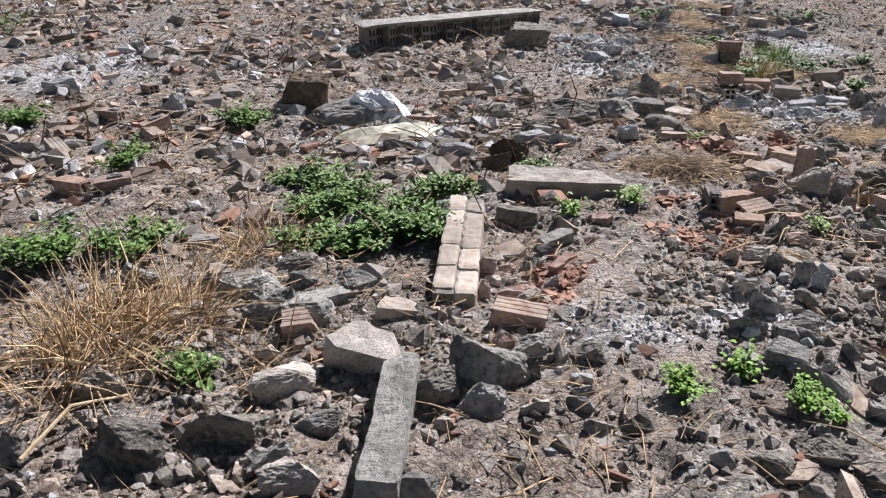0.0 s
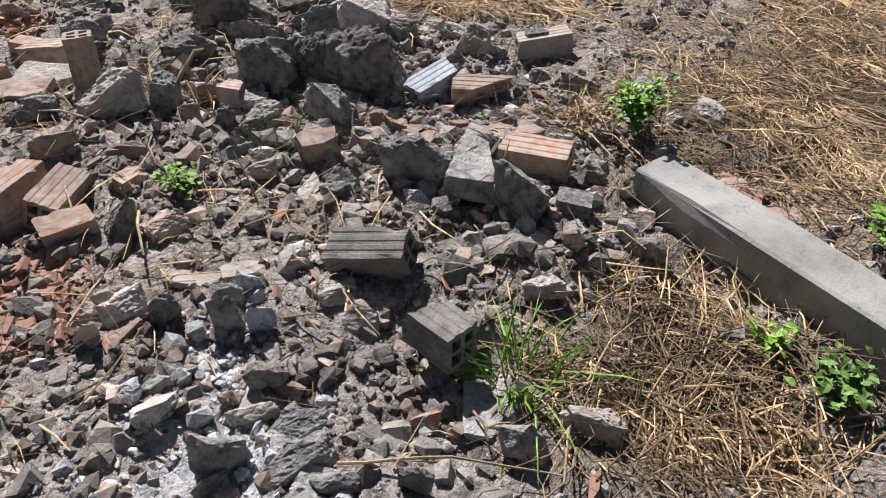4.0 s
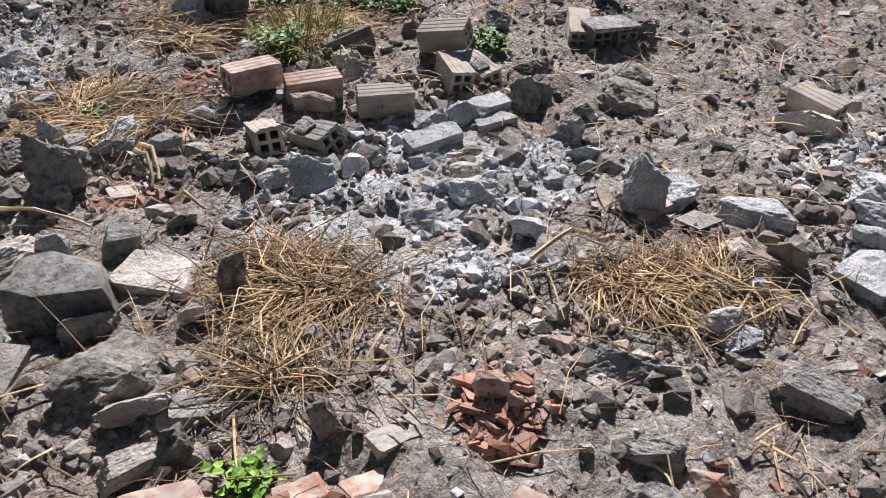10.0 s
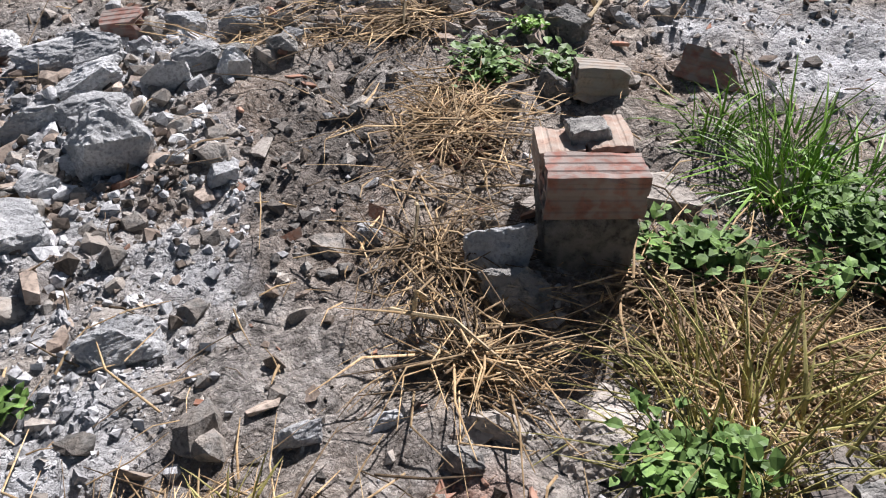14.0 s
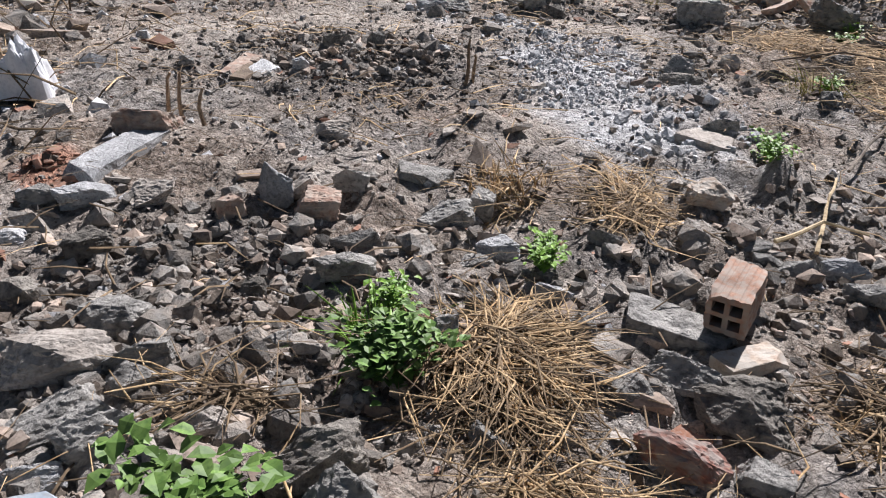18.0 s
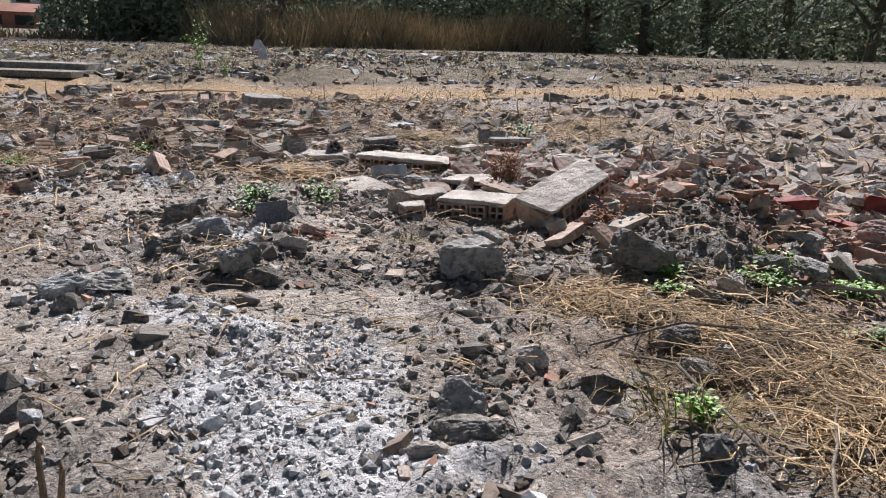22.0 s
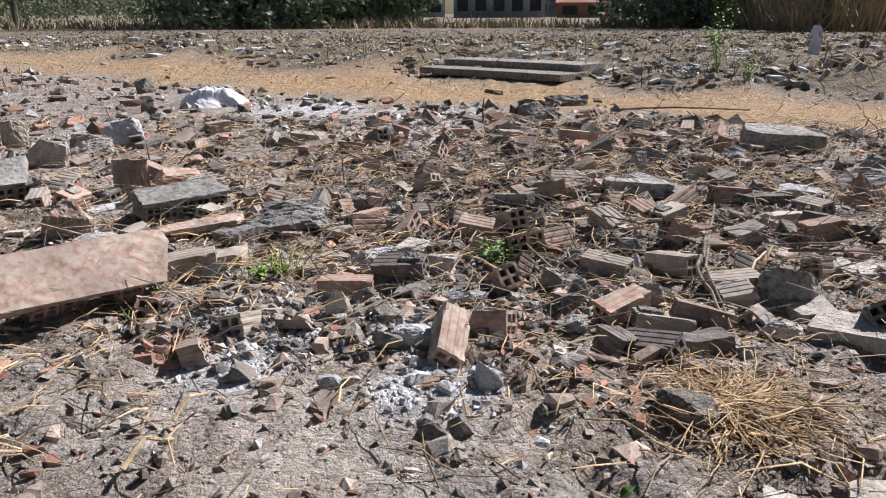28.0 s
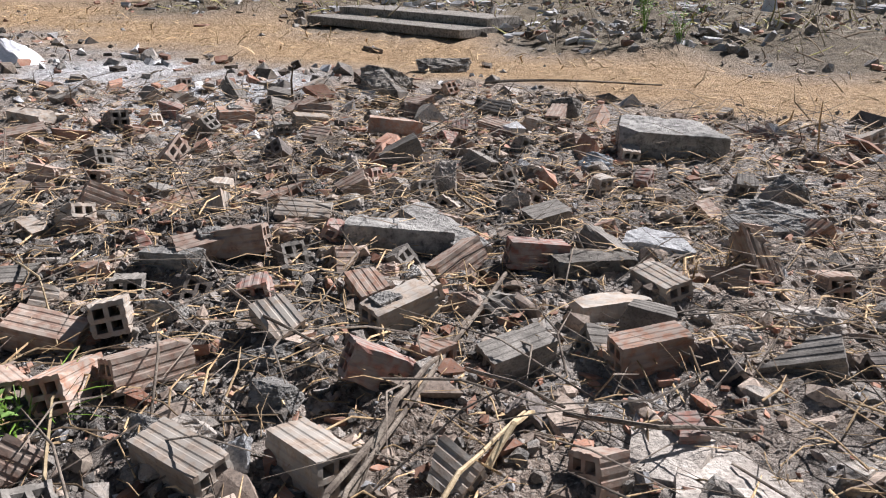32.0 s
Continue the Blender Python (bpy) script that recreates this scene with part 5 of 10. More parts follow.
block(4.98, 4.13, -119, 0.34, 0.07, 0.05, 'P')
rock(3.45, 4.01, -56, 0.159, 0.117, 0.075, 'c')
rock(3.79, 4.09, -61, 0.151, 0.111, 0.093, 'P')
rock(3.15, 3.95, -71, 0.124, 0.091, 0.095, 'P')
rock(4.49, 4.14, -71, 0.243, 0.178, 0.138, 'r')
rock(4.57, 3.94, -83, 0.273, 0.200, 0.101, 'P')
rock(3.59, 3.95, -75, 0.164, 0.121, 0.064, 'c')
rock(3.87, 3.88, -59, 0.177, 0.130, 0.069, 'c')
rock(4.15, 3.84, -81, 0.163, 0.120, 0.067, 'r')
rock(4.68, 4.77, -63, 0.170, 0.125, 0.096, 'P')
rock(5.36, 6.59, -50, 0.326, 0.239, 0.182, 'k')
block(4.49, 5.66, 4, 0.28, 0.08, 0.03, 'P')
rock(4.38, 6.07, -44, 0.306, 0.224, 0.113, 'P')
rock(1.66, 5.40, -19, 0.139, 0.102, 0.082, 'k')
rock(1.57, 4.86, -12, 0.077, 0.056, 0.036, 'L')
wall_piece(-0.40, 8.43, 53, 0.55, 0.22, 0.12, 'C', 22, 0.05)
wall_piece(0.69, 8.38, 50, 0.42, 0.15, 0.10, 'C', 15, 0.03)
wall_piece(0.79, 7.18, 49, 0.69, 0.20, 0.10, 'D', 40, 0.08)
block(0.81, 6.48, 6, 0.25, 0.10, 0.04, 'P')
brick(0.34, 5.91, 57, 0.20, 's', 0.00, -7, -1)
brick(0.42, 5.66, 56, 0.20, 'c', 0.00, 17, 7)
block(0.33, 4.11, 55, 0.15, 0.10, 0.05, 'L')
rock(0.47, 4.10, 17, 0.073, 0.053, 0.068, 'L')
block(0.25, 4.19, 63, 0.28, 0.07, 0.05, 'd')
rock(0.67, 4.37, 4, 0.158, 0.116, 0.073, 'k')
rock(0.80, 4.27, 2, 0.077, 0.056, 0.073, 'c')
rock(0.85, 3.60, -16, 0.044, 0.032, 0.021, 'P')
rock(1.89, 5.11, -15, 0.110, 0.081, 0.077, 'c')
rock(1.07, 4.21, -16, 0.058, 0.042, 0.031, 'L')
block(-0.12, 6.95, -35, 0.35, 0.20, 0.05, 'P')
rock(0.32, 8.05, 8, 0.242, 0.177, 0.201, 'd')
rock(1.38, 5.16, -13, 0.237, 0.174, 0.088, 'c')
rock(1.27, 5.11, -6, 0.156, 0.114, 0.072, 'L')
rock(1.25, 8.21, 4, 0.347, 0.255, 0.129, 'c')
rock(0.15, 6.33, 0, 0.314, 0.230, 0.116, 'k')
rock(2.72, 12.72, -6, 0.433, 0.318, 0.161, 'k')
brick(2.27, 11.83, 41, 0.20, 'd', 0.00, -9, 18)
brick(2.29, 8.65, 37, 0.18, 'd', 0.00, -5, 11)
block(4.52, 8.48, 20, 0.35, 0.12, 0.05, 'b')
rock(0.67, 2.81, -10, 0.150, 0.110, 0.070, 'c')
rock(0.78, 2.86, -31, 0.079, 0.058, 0.083, 'c')
block(0.66, 3.01, -21, 0.14, 0.08, 0.04, 'c')
rock(0.75, 2.66, -17, 0.116, 0.076, 0.053, 'L')
rock(0.68, 2.64, -25, 0.085, 0.049, 0.039, 'c')
rock(0.38, 2.60, 4, 0.145, 0.087, 0.067, 'c')
rock(0.43, 2.74, 2, 0.128, 0.075, 0.059, 'c')
rock(0.80, 2.43, -38, 0.092, 0.056, 0.043, 'L')
rock(0.64, 2.44, -10, 0.077, 0.046, 0.036, 'c')
rock(0.51, 2.29, -19, 0.069, 0.051, 0.069, 'c')
rock(0.79, 2.30, -20, 0.087, 0.064, 0.060, 'c')
rock(-0.17, 2.36, 8, 0.210, 0.107, 0.078, 'P')
rock(-0.03, 2.35, 5, 0.125, 0.072, 0.058, 'c')
rock(-0.04, 2.29, 7, 0.089, 0.062, 0.049, 'c')
rock(-0.15, 2.21, 24, 0.162, 0.082, 0.075, 'c')
rock(-0.08, 2.16, 14, 0.125, 0.092, 0.094, 'c')
rock(-0.17, 2.10, 15, 0.102, 0.052, 0.048, 'L')
rock(-0.08, 2.50, -3, 0.150, 0.103, 0.069, 'c')
rock(-0.02, 2.57, 6, 0.078, 0.056, 0.036, 'k')
rock(0.08, 2.14, -2, 0.091, 0.046, 0.042, 'P')
rock(-0.34, 2.90, 20, 0.094, 0.069, 0.046, 'L')
rock(0.27, 2.96, -17, 0.094, 0.069, 0.107, 'L')
rock(0.34, 2.97, -14, 0.094, 0.069, 0.067, 'P')
rock(0.36, 2.87, -9, 0.120, 0.088, 0.072, 'd')
rock(0.46, 2.97, -15, 0.095, 0.070, 0.068, 'c')
rock(0.15, 2.89, 6, 0.076, 0.055, 0.070, 'd')
rock(-0.05, 3.03, 9, 0.145, 0.106, 0.067, 'P')
rock(-0.19, 3.06, 19, 0.148, 0.108, 0.068, 'L')
block(-0.13, 3.29, 60, 0.36, 0.10, 0.05, 'L')
rock(-0.05, 3.49, -4, 0.212, 0.156, 0.109, 'd')
rock(-0.29, 3.05, 20, 0.100, 0.069, 0.046, 'c')
rock(0.48, 3.37, -22, 0.131, 0.096, 0.061, 'P')
rock(0.55, 3.28, -1, 0.073, 0.054, 0.035, 'P')
block(1.63, 3.12, -68, 0.17, 0.10, 0.04, 'P')
rock(1.72, 3.20, -24, 0.128, 0.094, 0.073, 'c')
rock(1.36, 2.72, -47, 0.135, 0.099, 0.063, 'p')
rock(1.38, 2.38, -55, 0.092, 0.067, 0.064, 'c')
rock(1.49, 2.35, -41, 0.109, 0.061, 0.051, 'L')
rock(0.91, 2.10, -43, 0.140, 0.071, 0.065, 'c')
rock(0.74, 2.15, -20, 0.102, 0.063, 0.050, 'c')
block(1.06, 2.11, 4, 0.14, 0.07, 0.04, 'p')
rock(0.96, 1.98, -48, 0.194, 0.099, 0.077, 'k')
rock(0.81, 1.93, -47, 0.158, 0.080, 0.074, 'r')
rock(0.51, 2.02, -37, 0.079, 0.041, 0.040, 'c')
rock(0.23, 2.02, -1, 0.169, 0.096, 0.102, 'k')
rock(0.91, 1.86, -42, 0.096, 0.055, 0.049, 'c')
rock(1.01, 2.61, -44, 0.090, 0.055, 0.042, 'c')
rock(-0.16, 2.79, 13, 0.117, 0.086, 0.069, 'k')
rock(1.36, 2.51, -42, 0.079, 0.058, 0.043, 'c')
rock(1.35, 2.44, -42, 0.077, 0.057, 0.041, 'c')
rock(1.46, 2.25, -38, 0.105, 0.074, 0.049, 'c')
rock(0.47, 2.52, -4, 0.065, 0.047, 0.040, 'c')
rock(0.26, 2.31, -5, 0.057, 0.032, 0.026, 'P')
rock(0.21, 2.37, 1, 0.070, 0.036, 0.032, 'c')
rock(0.17, 2.56, 6, 0.077, 0.055, 0.036, 'k')
rock(-0.28, 2.65, 15, 0.084, 0.061, 0.057, 'k')
rock(0.46, 2.26, -25, 0.045, 0.032, 0.025, 'c')
rock(0.22, 1.80, -6, 0.141, 0.104, 0.111, 'c')
block(-0.19, 1.88, 3, 0.16, 0.20, 0.10, 'b')
rock(-0.03, 1.72, -4, 0.200, 0.108, 0.085, 'c')
rock(0.11, 1.52, -19, 0.181, 0.104, 0.098, 'P')
rock(0.58, 1.32, -43, 0.149, 0.109, 0.101, 'c')
rock(0.77, 1.42, -51, 0.126, 0.092, 0.111, 'c')
rock(0.83, 1.56, -33, 0.124, 0.078, 0.057, 'c')
rock(0.69, 1.49, -56, 0.080, 0.059, 0.055, 'c')
rock(0.86, 1.41, -62, 0.060, 0.044, 0.070, 'c')
rock(0.94, 1.35, -65, 0.109, 0.080, 0.063, 'c')
rock(1.06, 1.35, -61, 0.102, 0.075, 0.057, 'c')
rock(0.55, 1.48, -35, 0.075, 0.055, 0.051, 'L')
rock(0.37, 1.52, -38, 0.092, 0.047, 0.042, 'P')
rock(0.28, 1.63, -34, 0.085, 0.049, 0.039, 'c')
rock(0.33, 1.56, -25, 0.062, 0.045, 0.040, 'c')
block(1.18, 1.73, -18, 0.17, 0.09, 0.08, 'P')
rock(0.87, 1.77, -37, 0.149, 0.094, 0.069, 'c')
rock(0.69, 1.79, -33, 0.078, 0.057, 0.070, 'c')
rock(1.00, 2.04, -47, 0.154, 0.113, 0.071, 'k')
rock(1.62, 1.79, -59, 0.159, 0.116, 0.085, 'c')
rock(1.68, 2.17, -63, 0.311, 0.228, 0.115, 'k')
block(1.00, 2.26, -41, 0.23, 0.10, 0.05, 'c')
brick(1.11, 2.24, 41, 0.17, 'o', 0.05, -1, -3)
rock(-0.14, 2.27, -6, 0.101, 0.073, 0.047, 'c')
rock(0.04, 1.49, -8, 0.103, 0.053, 0.048, 'P')
rock(0.07, 1.42, -12, 0.064, 0.047, 0.071, 'L')
rock(0.09, 1.31, -29, 0.102, 0.060, 0.072, 'P')
rock(0.01, 1.41, 0, 0.045, 0.028, 0.030, 'L')
rock(-0.26, 1.60, 12, 0.090, 0.052, 0.046, 'L')
block(-0.16, 1.62, -56, 0.09, 0.06, 0.04, 'p')
rock(0.48, 1.21, -34, 0.082, 0.051, 0.052, 'c')
rock(0.42, 1.30, -30, 0.121, 0.062, 0.056, 'c')
rock(0.51, 1.04, -64, 0.133, 0.068, 0.078, 'c')
rock(0.44, 1.11, -48, 0.077, 0.052, 0.060, 'c')
rock(0.35, 1.12, -32, 0.067, 0.043, 0.053, 'c')
rock(0.26, 1.08, -50, 0.079, 0.040, 0.047, 'c')
rock(0.71, 1.07, -76, 0.079, 0.058, 0.054, 'L')
rock(-0.19, 1.30, -3, 0.075, 0.038, 0.046, 'c')
rock(-0.26, 1.41, -1, 0.108, 0.055, 0.050, 'P')
rock(-0.01, 1.24, -21, 0.075, 0.038, 0.041, 'c')
rock(-0.00, 1.31, -13, 0.052, 0.026, 0.032, 'c')
rock(-0.05, 1.28, -4, 0.050, 0.030, 0.040, 'c')
rock(-0.16, 1.35, -8, 0.043, 0.026, 0.031, 'c')
rock(0.20, 1.44, -31, 0.056, 0.035, 0.034, 'c')
rock(0.38, 1.42, -36, 0.098, 0.050, 0.045, 'c')
rock(0.36, 1.07, -40, 0.057, 0.035, 0.046, 'c')
rock(1.17, 1.28, -62, 0.209, 0.106, 0.077, 'L')
rock(0.85, 1.13, -67, 0.076, 0.050, 0.040, 'L')
rock(-0.24, 1.54, 17, 0.096, 0.049, 0.045, 'p')
rock(-0.25, 1.33, 8, 0.051, 0.032, 0.038, 'c')
rock(-0.14, 1.27, 12, 0.050, 0.025, 0.032, 'c')
rock(-0.09, 1.30, 7, 0.043, 0.024, 0.032, 'c')
rock(0.24, 1.17, -23, 0.057, 0.029, 0.030, 'P')
rock(0.28, 1.21, -46, 0.051, 0.026, 0.030, 'd')
rock(0.33, 1.20, -46, 0.052, 0.027, 0.031, 'c')
rock(0.40, 1.18, -53, 0.062, 0.031, 0.030, 'c')
rock(0.25, 1.27, -26, 0.069, 0.035, 0.032, 'p')
rock(0.56, 1.16, -61, 0.066, 0.046, 0.045, 'c')
rock(0.14, 1.82, -5, 0.069, 0.048, 0.032, 'c')
rock(0.39, 1.64, -38, 0.076, 0.043, 0.035, 'c')
rock(0.35, 1.69, -12, 0.056, 0.039, 0.028, 'c')
rock(0.21, 1.66, -7, 0.053, 0.030, 0.025, 'P')
rock(0.50, 1.54, -27, 0.065, 0.048, 0.042, 'c')
rock(0.25, 1.39, -18, 0.073, 0.045, 0.044, 'L')
rock(0.30, 1.38, -22, 0.085, 0.043, 0.039, 'P')
rock(0.16, 1.42, -15, 0.083, 0.043, 0.039, 'o')
rock(0.80, 2.10, -44, 0.105, 0.077, 0.049, 'c')
rock(0.89, 1.69, -57, 0.120, 0.061, 0.056, 'k')
brick(0.44, 0.72, -11, 0.13, 'p', 0.00, 8, -10)
brick(0.74, 0.75, -47, 0.13, 'r', 0.00, 3, -34)
block(0.40, 0.37, -26, 0.12, 0.10, 0.04, 'P')
rock(0.02, 0.27, -31, 0.124, 0.087, 0.120, 'L')
rock(0.02, 0.18, -39, 0.139, 0.071, 0.077, 'c')
rock(0.76, 1.37, -36, 0.143, 0.105, 0.110, 'c')
rock(0.36, 0.78, -37, 0.091, 0.067, 0.063, 'c')
rock(0.22, 0.75, -19, 0.088, 0.047, 0.041, 'c')
rock(0.11, 1.35, -21, 0.112, 0.080, 0.052, 'L')
rock(0.10, 1.59, -25, 0.158, 0.116, 0.081, 'c')
rock(-0.26, 1.72, -2, 0.128, 0.094, 0.059, 'c')
rock(-0.50, 1.87, -8, 0.117, 0.085, 0.062, 'L')
rock(-0.46, 1.73, 5, 0.093, 0.068, 0.043, 'k')
rock(-0.61, 1.98, 11, 0.181, 0.133, 0.075, 'L')
rock(-0.73, 2.14, 21, 0.193, 0.142, 0.081, 'L')
rock(-0.37, 1.89, 5, 0.175, 0.128, 0.118, 'c')
rock(-0.29, 1.37, -2, 0.127, 0.065, 0.059, 'L')
rock(-0.44, 1.20, 13, 0.175, 0.115, 0.069, 'L')
rock(-0.44, 1.40, 9, 0.113, 0.079, 0.052, 'L')
rock(-0.50, 1.11, 9, 0.126, 0.093, 0.094, 'L')
rock(-0.34, 1.08, 1, 0.083, 0.061, 0.094, 'L')
rock(-0.70, 1.36, 16, 0.128, 0.094, 0.059, 'L')
brick(-0.58, 1.40, -9, 0.11, 'r', 0.00, -3, 5)
rock(-0.60, 0.89, 26, 0.103, 0.076, 0.092, 'L')
rock(-0.66, 1.00, 10, 0.176, 0.111, 0.076, 'L')
rock(-0.70, 0.85, 5, 0.115, 0.073, 0.056, 'L')
rock(-0.21, 1.16, -14, 0.087, 0.048, 0.040, 'c')
rock(-0.17, 0.43, -22, 0.051, 0.030, 0.036, 'L')
rock(1.34, 1.23, -50, 0.236, 0.120, 0.087, 'L')
rock(-0.68, 1.17, 13, 0.177, 0.090, 0.065, 'L')
rock(-0.41, 0.71, 14, 0.070, 0.040, 0.036, 'L')
rock(-0.51, 0.78, 3, 0.061, 0.044, 0.036, 'L')
rock(0.05, 0.39, -35, 0.041, 0.023, 0.026, 'c')
rock(-0.19, 1.22, -17, 0.089, 0.065, 0.041, 'L')
rock(-0.32, 1.21, -2, 0.089, 0.065, 0.041, 'c')
rock(-0.15, 0.13, -6, 0.078, 0.050, 0.037, 'k')
block(0.08, -0.10, -55, 0.14, 0.10, 0.03, 'P')
rock(-0.10, -0.04, -27, 0.096, 0.054, 0.045, 'P')
rock(-0.37, 0.03, -12, 0.072, 0.038, 0.033, 'L')
rock(-0.25, 0.03, -3, 0.061, 0.033, 0.028, 'L')
rock(-0.86, 0.63, 9, 0.239, 0.157, 0.089, 'L')
rock(-0.80, 1.02, 16, 0.150, 0.110, 0.094, 'L')
rock(-0.63, 0.84, -3, 0.190, 0.139, 0.154, 'L')
rock(-1.01, 1.12, 8, 0.119, 0.088, 0.088, 'L')
rock(-0.76, 0.76, 11, 0.085, 0.062, 0.046, 'L')
rock(-0.67, 1.30, -9, 0.165, 0.121, 0.081, 'L')
rock(-0.93, 1.42, 14, 0.174, 0.128, 0.064, 'L')
rock(-0.76, 1.31, 3, 0.187, 0.137, 0.076, 'L')
rock(-0.61, 0.28, 6, 0.148, 0.076, 0.069, 'L')
rock(-0.87, 0.05, 15, 0.136, 0.093, 0.072, 'L')
rock(-0.74, -0.32, 7, 0.080, 0.059, 0.106, 'L')
rock(-0.59, -0.42, -2, 0.142, 0.072, 0.081, 'L')
rock(-0.71, -0.40, 9, 0.087, 0.049, 0.061, 'c')
rock(-0.76, -0.08, 16, 0.068, 0.050, 0.043, 'L')
rock(-0.67, -0.08, 3, 0.102, 0.052, 0.047, 'L')
rock(-0.28, -0.43, -3, 0.086, 0.044, 0.049, 'c')
rock(-0.35, -0.47, -9, 0.102, 0.052, 0.072, 'L')
rock(-0.48, -0.47, -9, 0.082, 0.042, 0.054, 'c')
rock(-0.33, -0.51, -18, 0.082, 0.042, 0.046, 'c')
rock(-0.42, -0.48, 8, 0.055, 0.028, 0.036, 'c')
rock(-0.83, -0.17, 16, 0.067, 0.037, 0.035, 'c')
rock(-0.01, -0.09, -23, 0.072, 0.037, 0.033, 'c')
rock(-0.17, -0.08, -25, 0.070, 0.035, 0.032, 'c')
block(-0.21, -0.30, 46, 0.07, 0.03, 0.03, 'd')
rock(0.12, -0.41, -50, 0.053, 0.039, 0.080, 'c')
rock(0.06, -0.43, -46, 0.083, 0.042, 0.043, 'd')
rock(0.12, -0.47, -45, 0.063, 0.033, 0.035, 'P')
rock(0.19, -0.55, -40, 0.102, 0.072, 0.076, 'P')
block(-0.99, -1.03, -31, 0.20, 0.16, 0.12, 'c')
block(-0.81, -1.10, -59, 0.19, 0.12, 0.04, 'P')
rock(-1.03, -0.84, -1, 0.178, 0.091, 0.070, 'P')
rock(-0.94, -0.84, -9, 0.077, 0.057, 0.088, 'L')
rock(-0.82, -0.56, -16, 0.146, 0.107, 0.172, 'c')
rock(-0.86, -0.62, -17, 0.100, 0.066, 0.052, 'k')
rock(-0.82, -0.94, -22, 0.099, 0.070, 0.070, 'c')
rock(-0.63, -0.47, -18, 0.123, 0.090, 0.067, 'L')
rock(-0.52, -0.57, -25, 0.105, 0.074, 0.053, 'c')
rock(-0.86, -0.35, -10, 0.142, 0.104, 0.084, 'c')
rock(-0.73, -0.45, -3, 0.077, 0.057, 0.048, 'c')
rock(-1.06, -0.63, 9, 0.142, 0.104, 0.104, 'L')
rock(-0.99, -1.15, -13, 0.133, 0.073, 0.091, 'c')
rock(-0.83, -1.29, -0, 0.063, 0.032, 0.041, 'P')
rock(-0.71, -1.26, -26, 0.075, 0.055, 0.112, 'k')
block(-0.69, -0.68, -27, 0.10, 0.06, 0.03, 'p')
rock(-0.69, -0.85, -12, 0.078, 0.045, 0.040, 'p')
rock(-0.66, -0.92, -25, 0.076, 0.042, 0.040, 'k')
rock(-0.54, -0.98, -32, 0.089, 0.052, 0.051, 'L')
rock(-0.46, -0.95, -15, 0.084, 0.061, 0.074, 'L')
rock(-0.37, -0.89, -35, 0.095, 0.060, 0.052, 'L')
rock(-0.31, -0.99, -19, 0.130, 0.095, 0.115, 'L')
rock(-0.19, -1.02, -44, 0.080, 0.059, 0.071, 'L')
rock(-0.13, -1.02, -53, 0.061, 0.044, 0.035, 'L')
brick(-0.28, -0.72, 69, 0.17, 'p', 0.00, 19, -3)
brick(-0.16, -0.83, 91, 0.17, 'c', 0.00, 14, -18)
brick(-0.01, -0.58, -23, 0.18, 'o', 0.00, -1, 3)
brick(0.12, -0.78, -27, 0.18, 'p', 0.00, 2, 1)
brick(-0.14, -0.43, -3, 0.18, 'd', 0.04, 3, -1)
brick(0.31, -0.37, -14, 0.18, 's', 0.00, -13, -16)
rock(0.24, -0.41, -24, 0.110, 0.081, 0.053, 'P')
rock(0.01, -0.13, -16, 0.115, 0.084, 0.069, 'P')
brick(0.52, -0.65, -65, 0.18, 'p', 0.05, -12, 13)
brick(0.52, -0.81, 79, 0.17, 'p', 0.00, -4, -11)
rock(0.56, -1.02, -56, 0.152, 0.112, 0.092, 'c')
rock(0.38, -0.92, -50, 0.100, 0.054, 0.046, 'k')
block(0.32, -1.06, -17, 0.13, 0.08, 0.05, 'L')
rock(0.40, -1.29, -71, 0.106, 0.078, 0.094, 'c')
rock(0.75, -1.24, -74, 0.242, 0.157, 0.093, 'k')
rock(0.34, -1.40, -55, 0.115, 0.071, 0.053, 'L')
rock(0.59, -1.20, -72, 0.084, 0.055, 0.039, 'c')
rock(0.17, -0.94, -34, 0.123, 0.090, 0.066, 'L')
rock(0.25, -1.00, -38, 0.093, 0.068, 0.083, 'L')
rock(0.01, -1.13, -47, 0.069, 0.038, 0.032, 'L')
rock(-0.00, -1.26, -43, 0.091, 0.052, 0.044, 'P')
rock(-0.23, -1.31, -35, 0.071, 0.038, 0.038, 'L')
rock(-0.06, -1.37, -50, 0.172, 0.088, 0.078, 'L')
rock(-0.08, -1.56, -56, 0.093, 0.047, 0.043, 'L')
rock(0.24, -1.67, -66, 0.118, 0.087, 0.163, 'L')
rock(0.18, -1.43, -68, 0.068, 0.034, 0.031, 'L')
brick(1.08, -0.79, 42, 0.17, 'p', 0.00, -11, 2)
wall_piece(1.12, -0.90, -19, 0.20, 0.12, 0.08, 'C')
rock(1.26, -0.90, -55, 0.217, 0.159, 0.094, 'k')
rock(0.07, -0.73, -35, 0.080, 0.050, 0.037, 'k')
rock(-0.06, -0.65, -34, 0.143, 0.073, 0.066, 'd')
rock(-0.07, -0.87, -47, 0.088, 0.064, 0.057, 'L')
rock(-0.42, -1.05, -31, 0.050, 0.031, 0.030, 'L')
rock(-0.36, -1.15, -45, 0.049, 0.025, 0.025, 'L')
rock(-0.09, -1.29, -42, 0.075, 0.043, 0.039, 'L')
rock(-0.07, -1.07, -44, 0.055, 0.031, 0.025, 'L')
rock(-0.47, -0.65, -19, 0.088, 0.056, 0.042, 'c')
rock(-0.43, -0.74, -18, 0.086, 0.053, 0.042, 'c')
rock(0.90, -1.16, -76, 0.167, 0.114, 0.062, 'k')
rock(0.72, -0.88, -69, 0.148, 0.109, 0.069, 'k')
rock(1.16, -0.64, -70, 0.133, 0.081, 0.061, 'c')
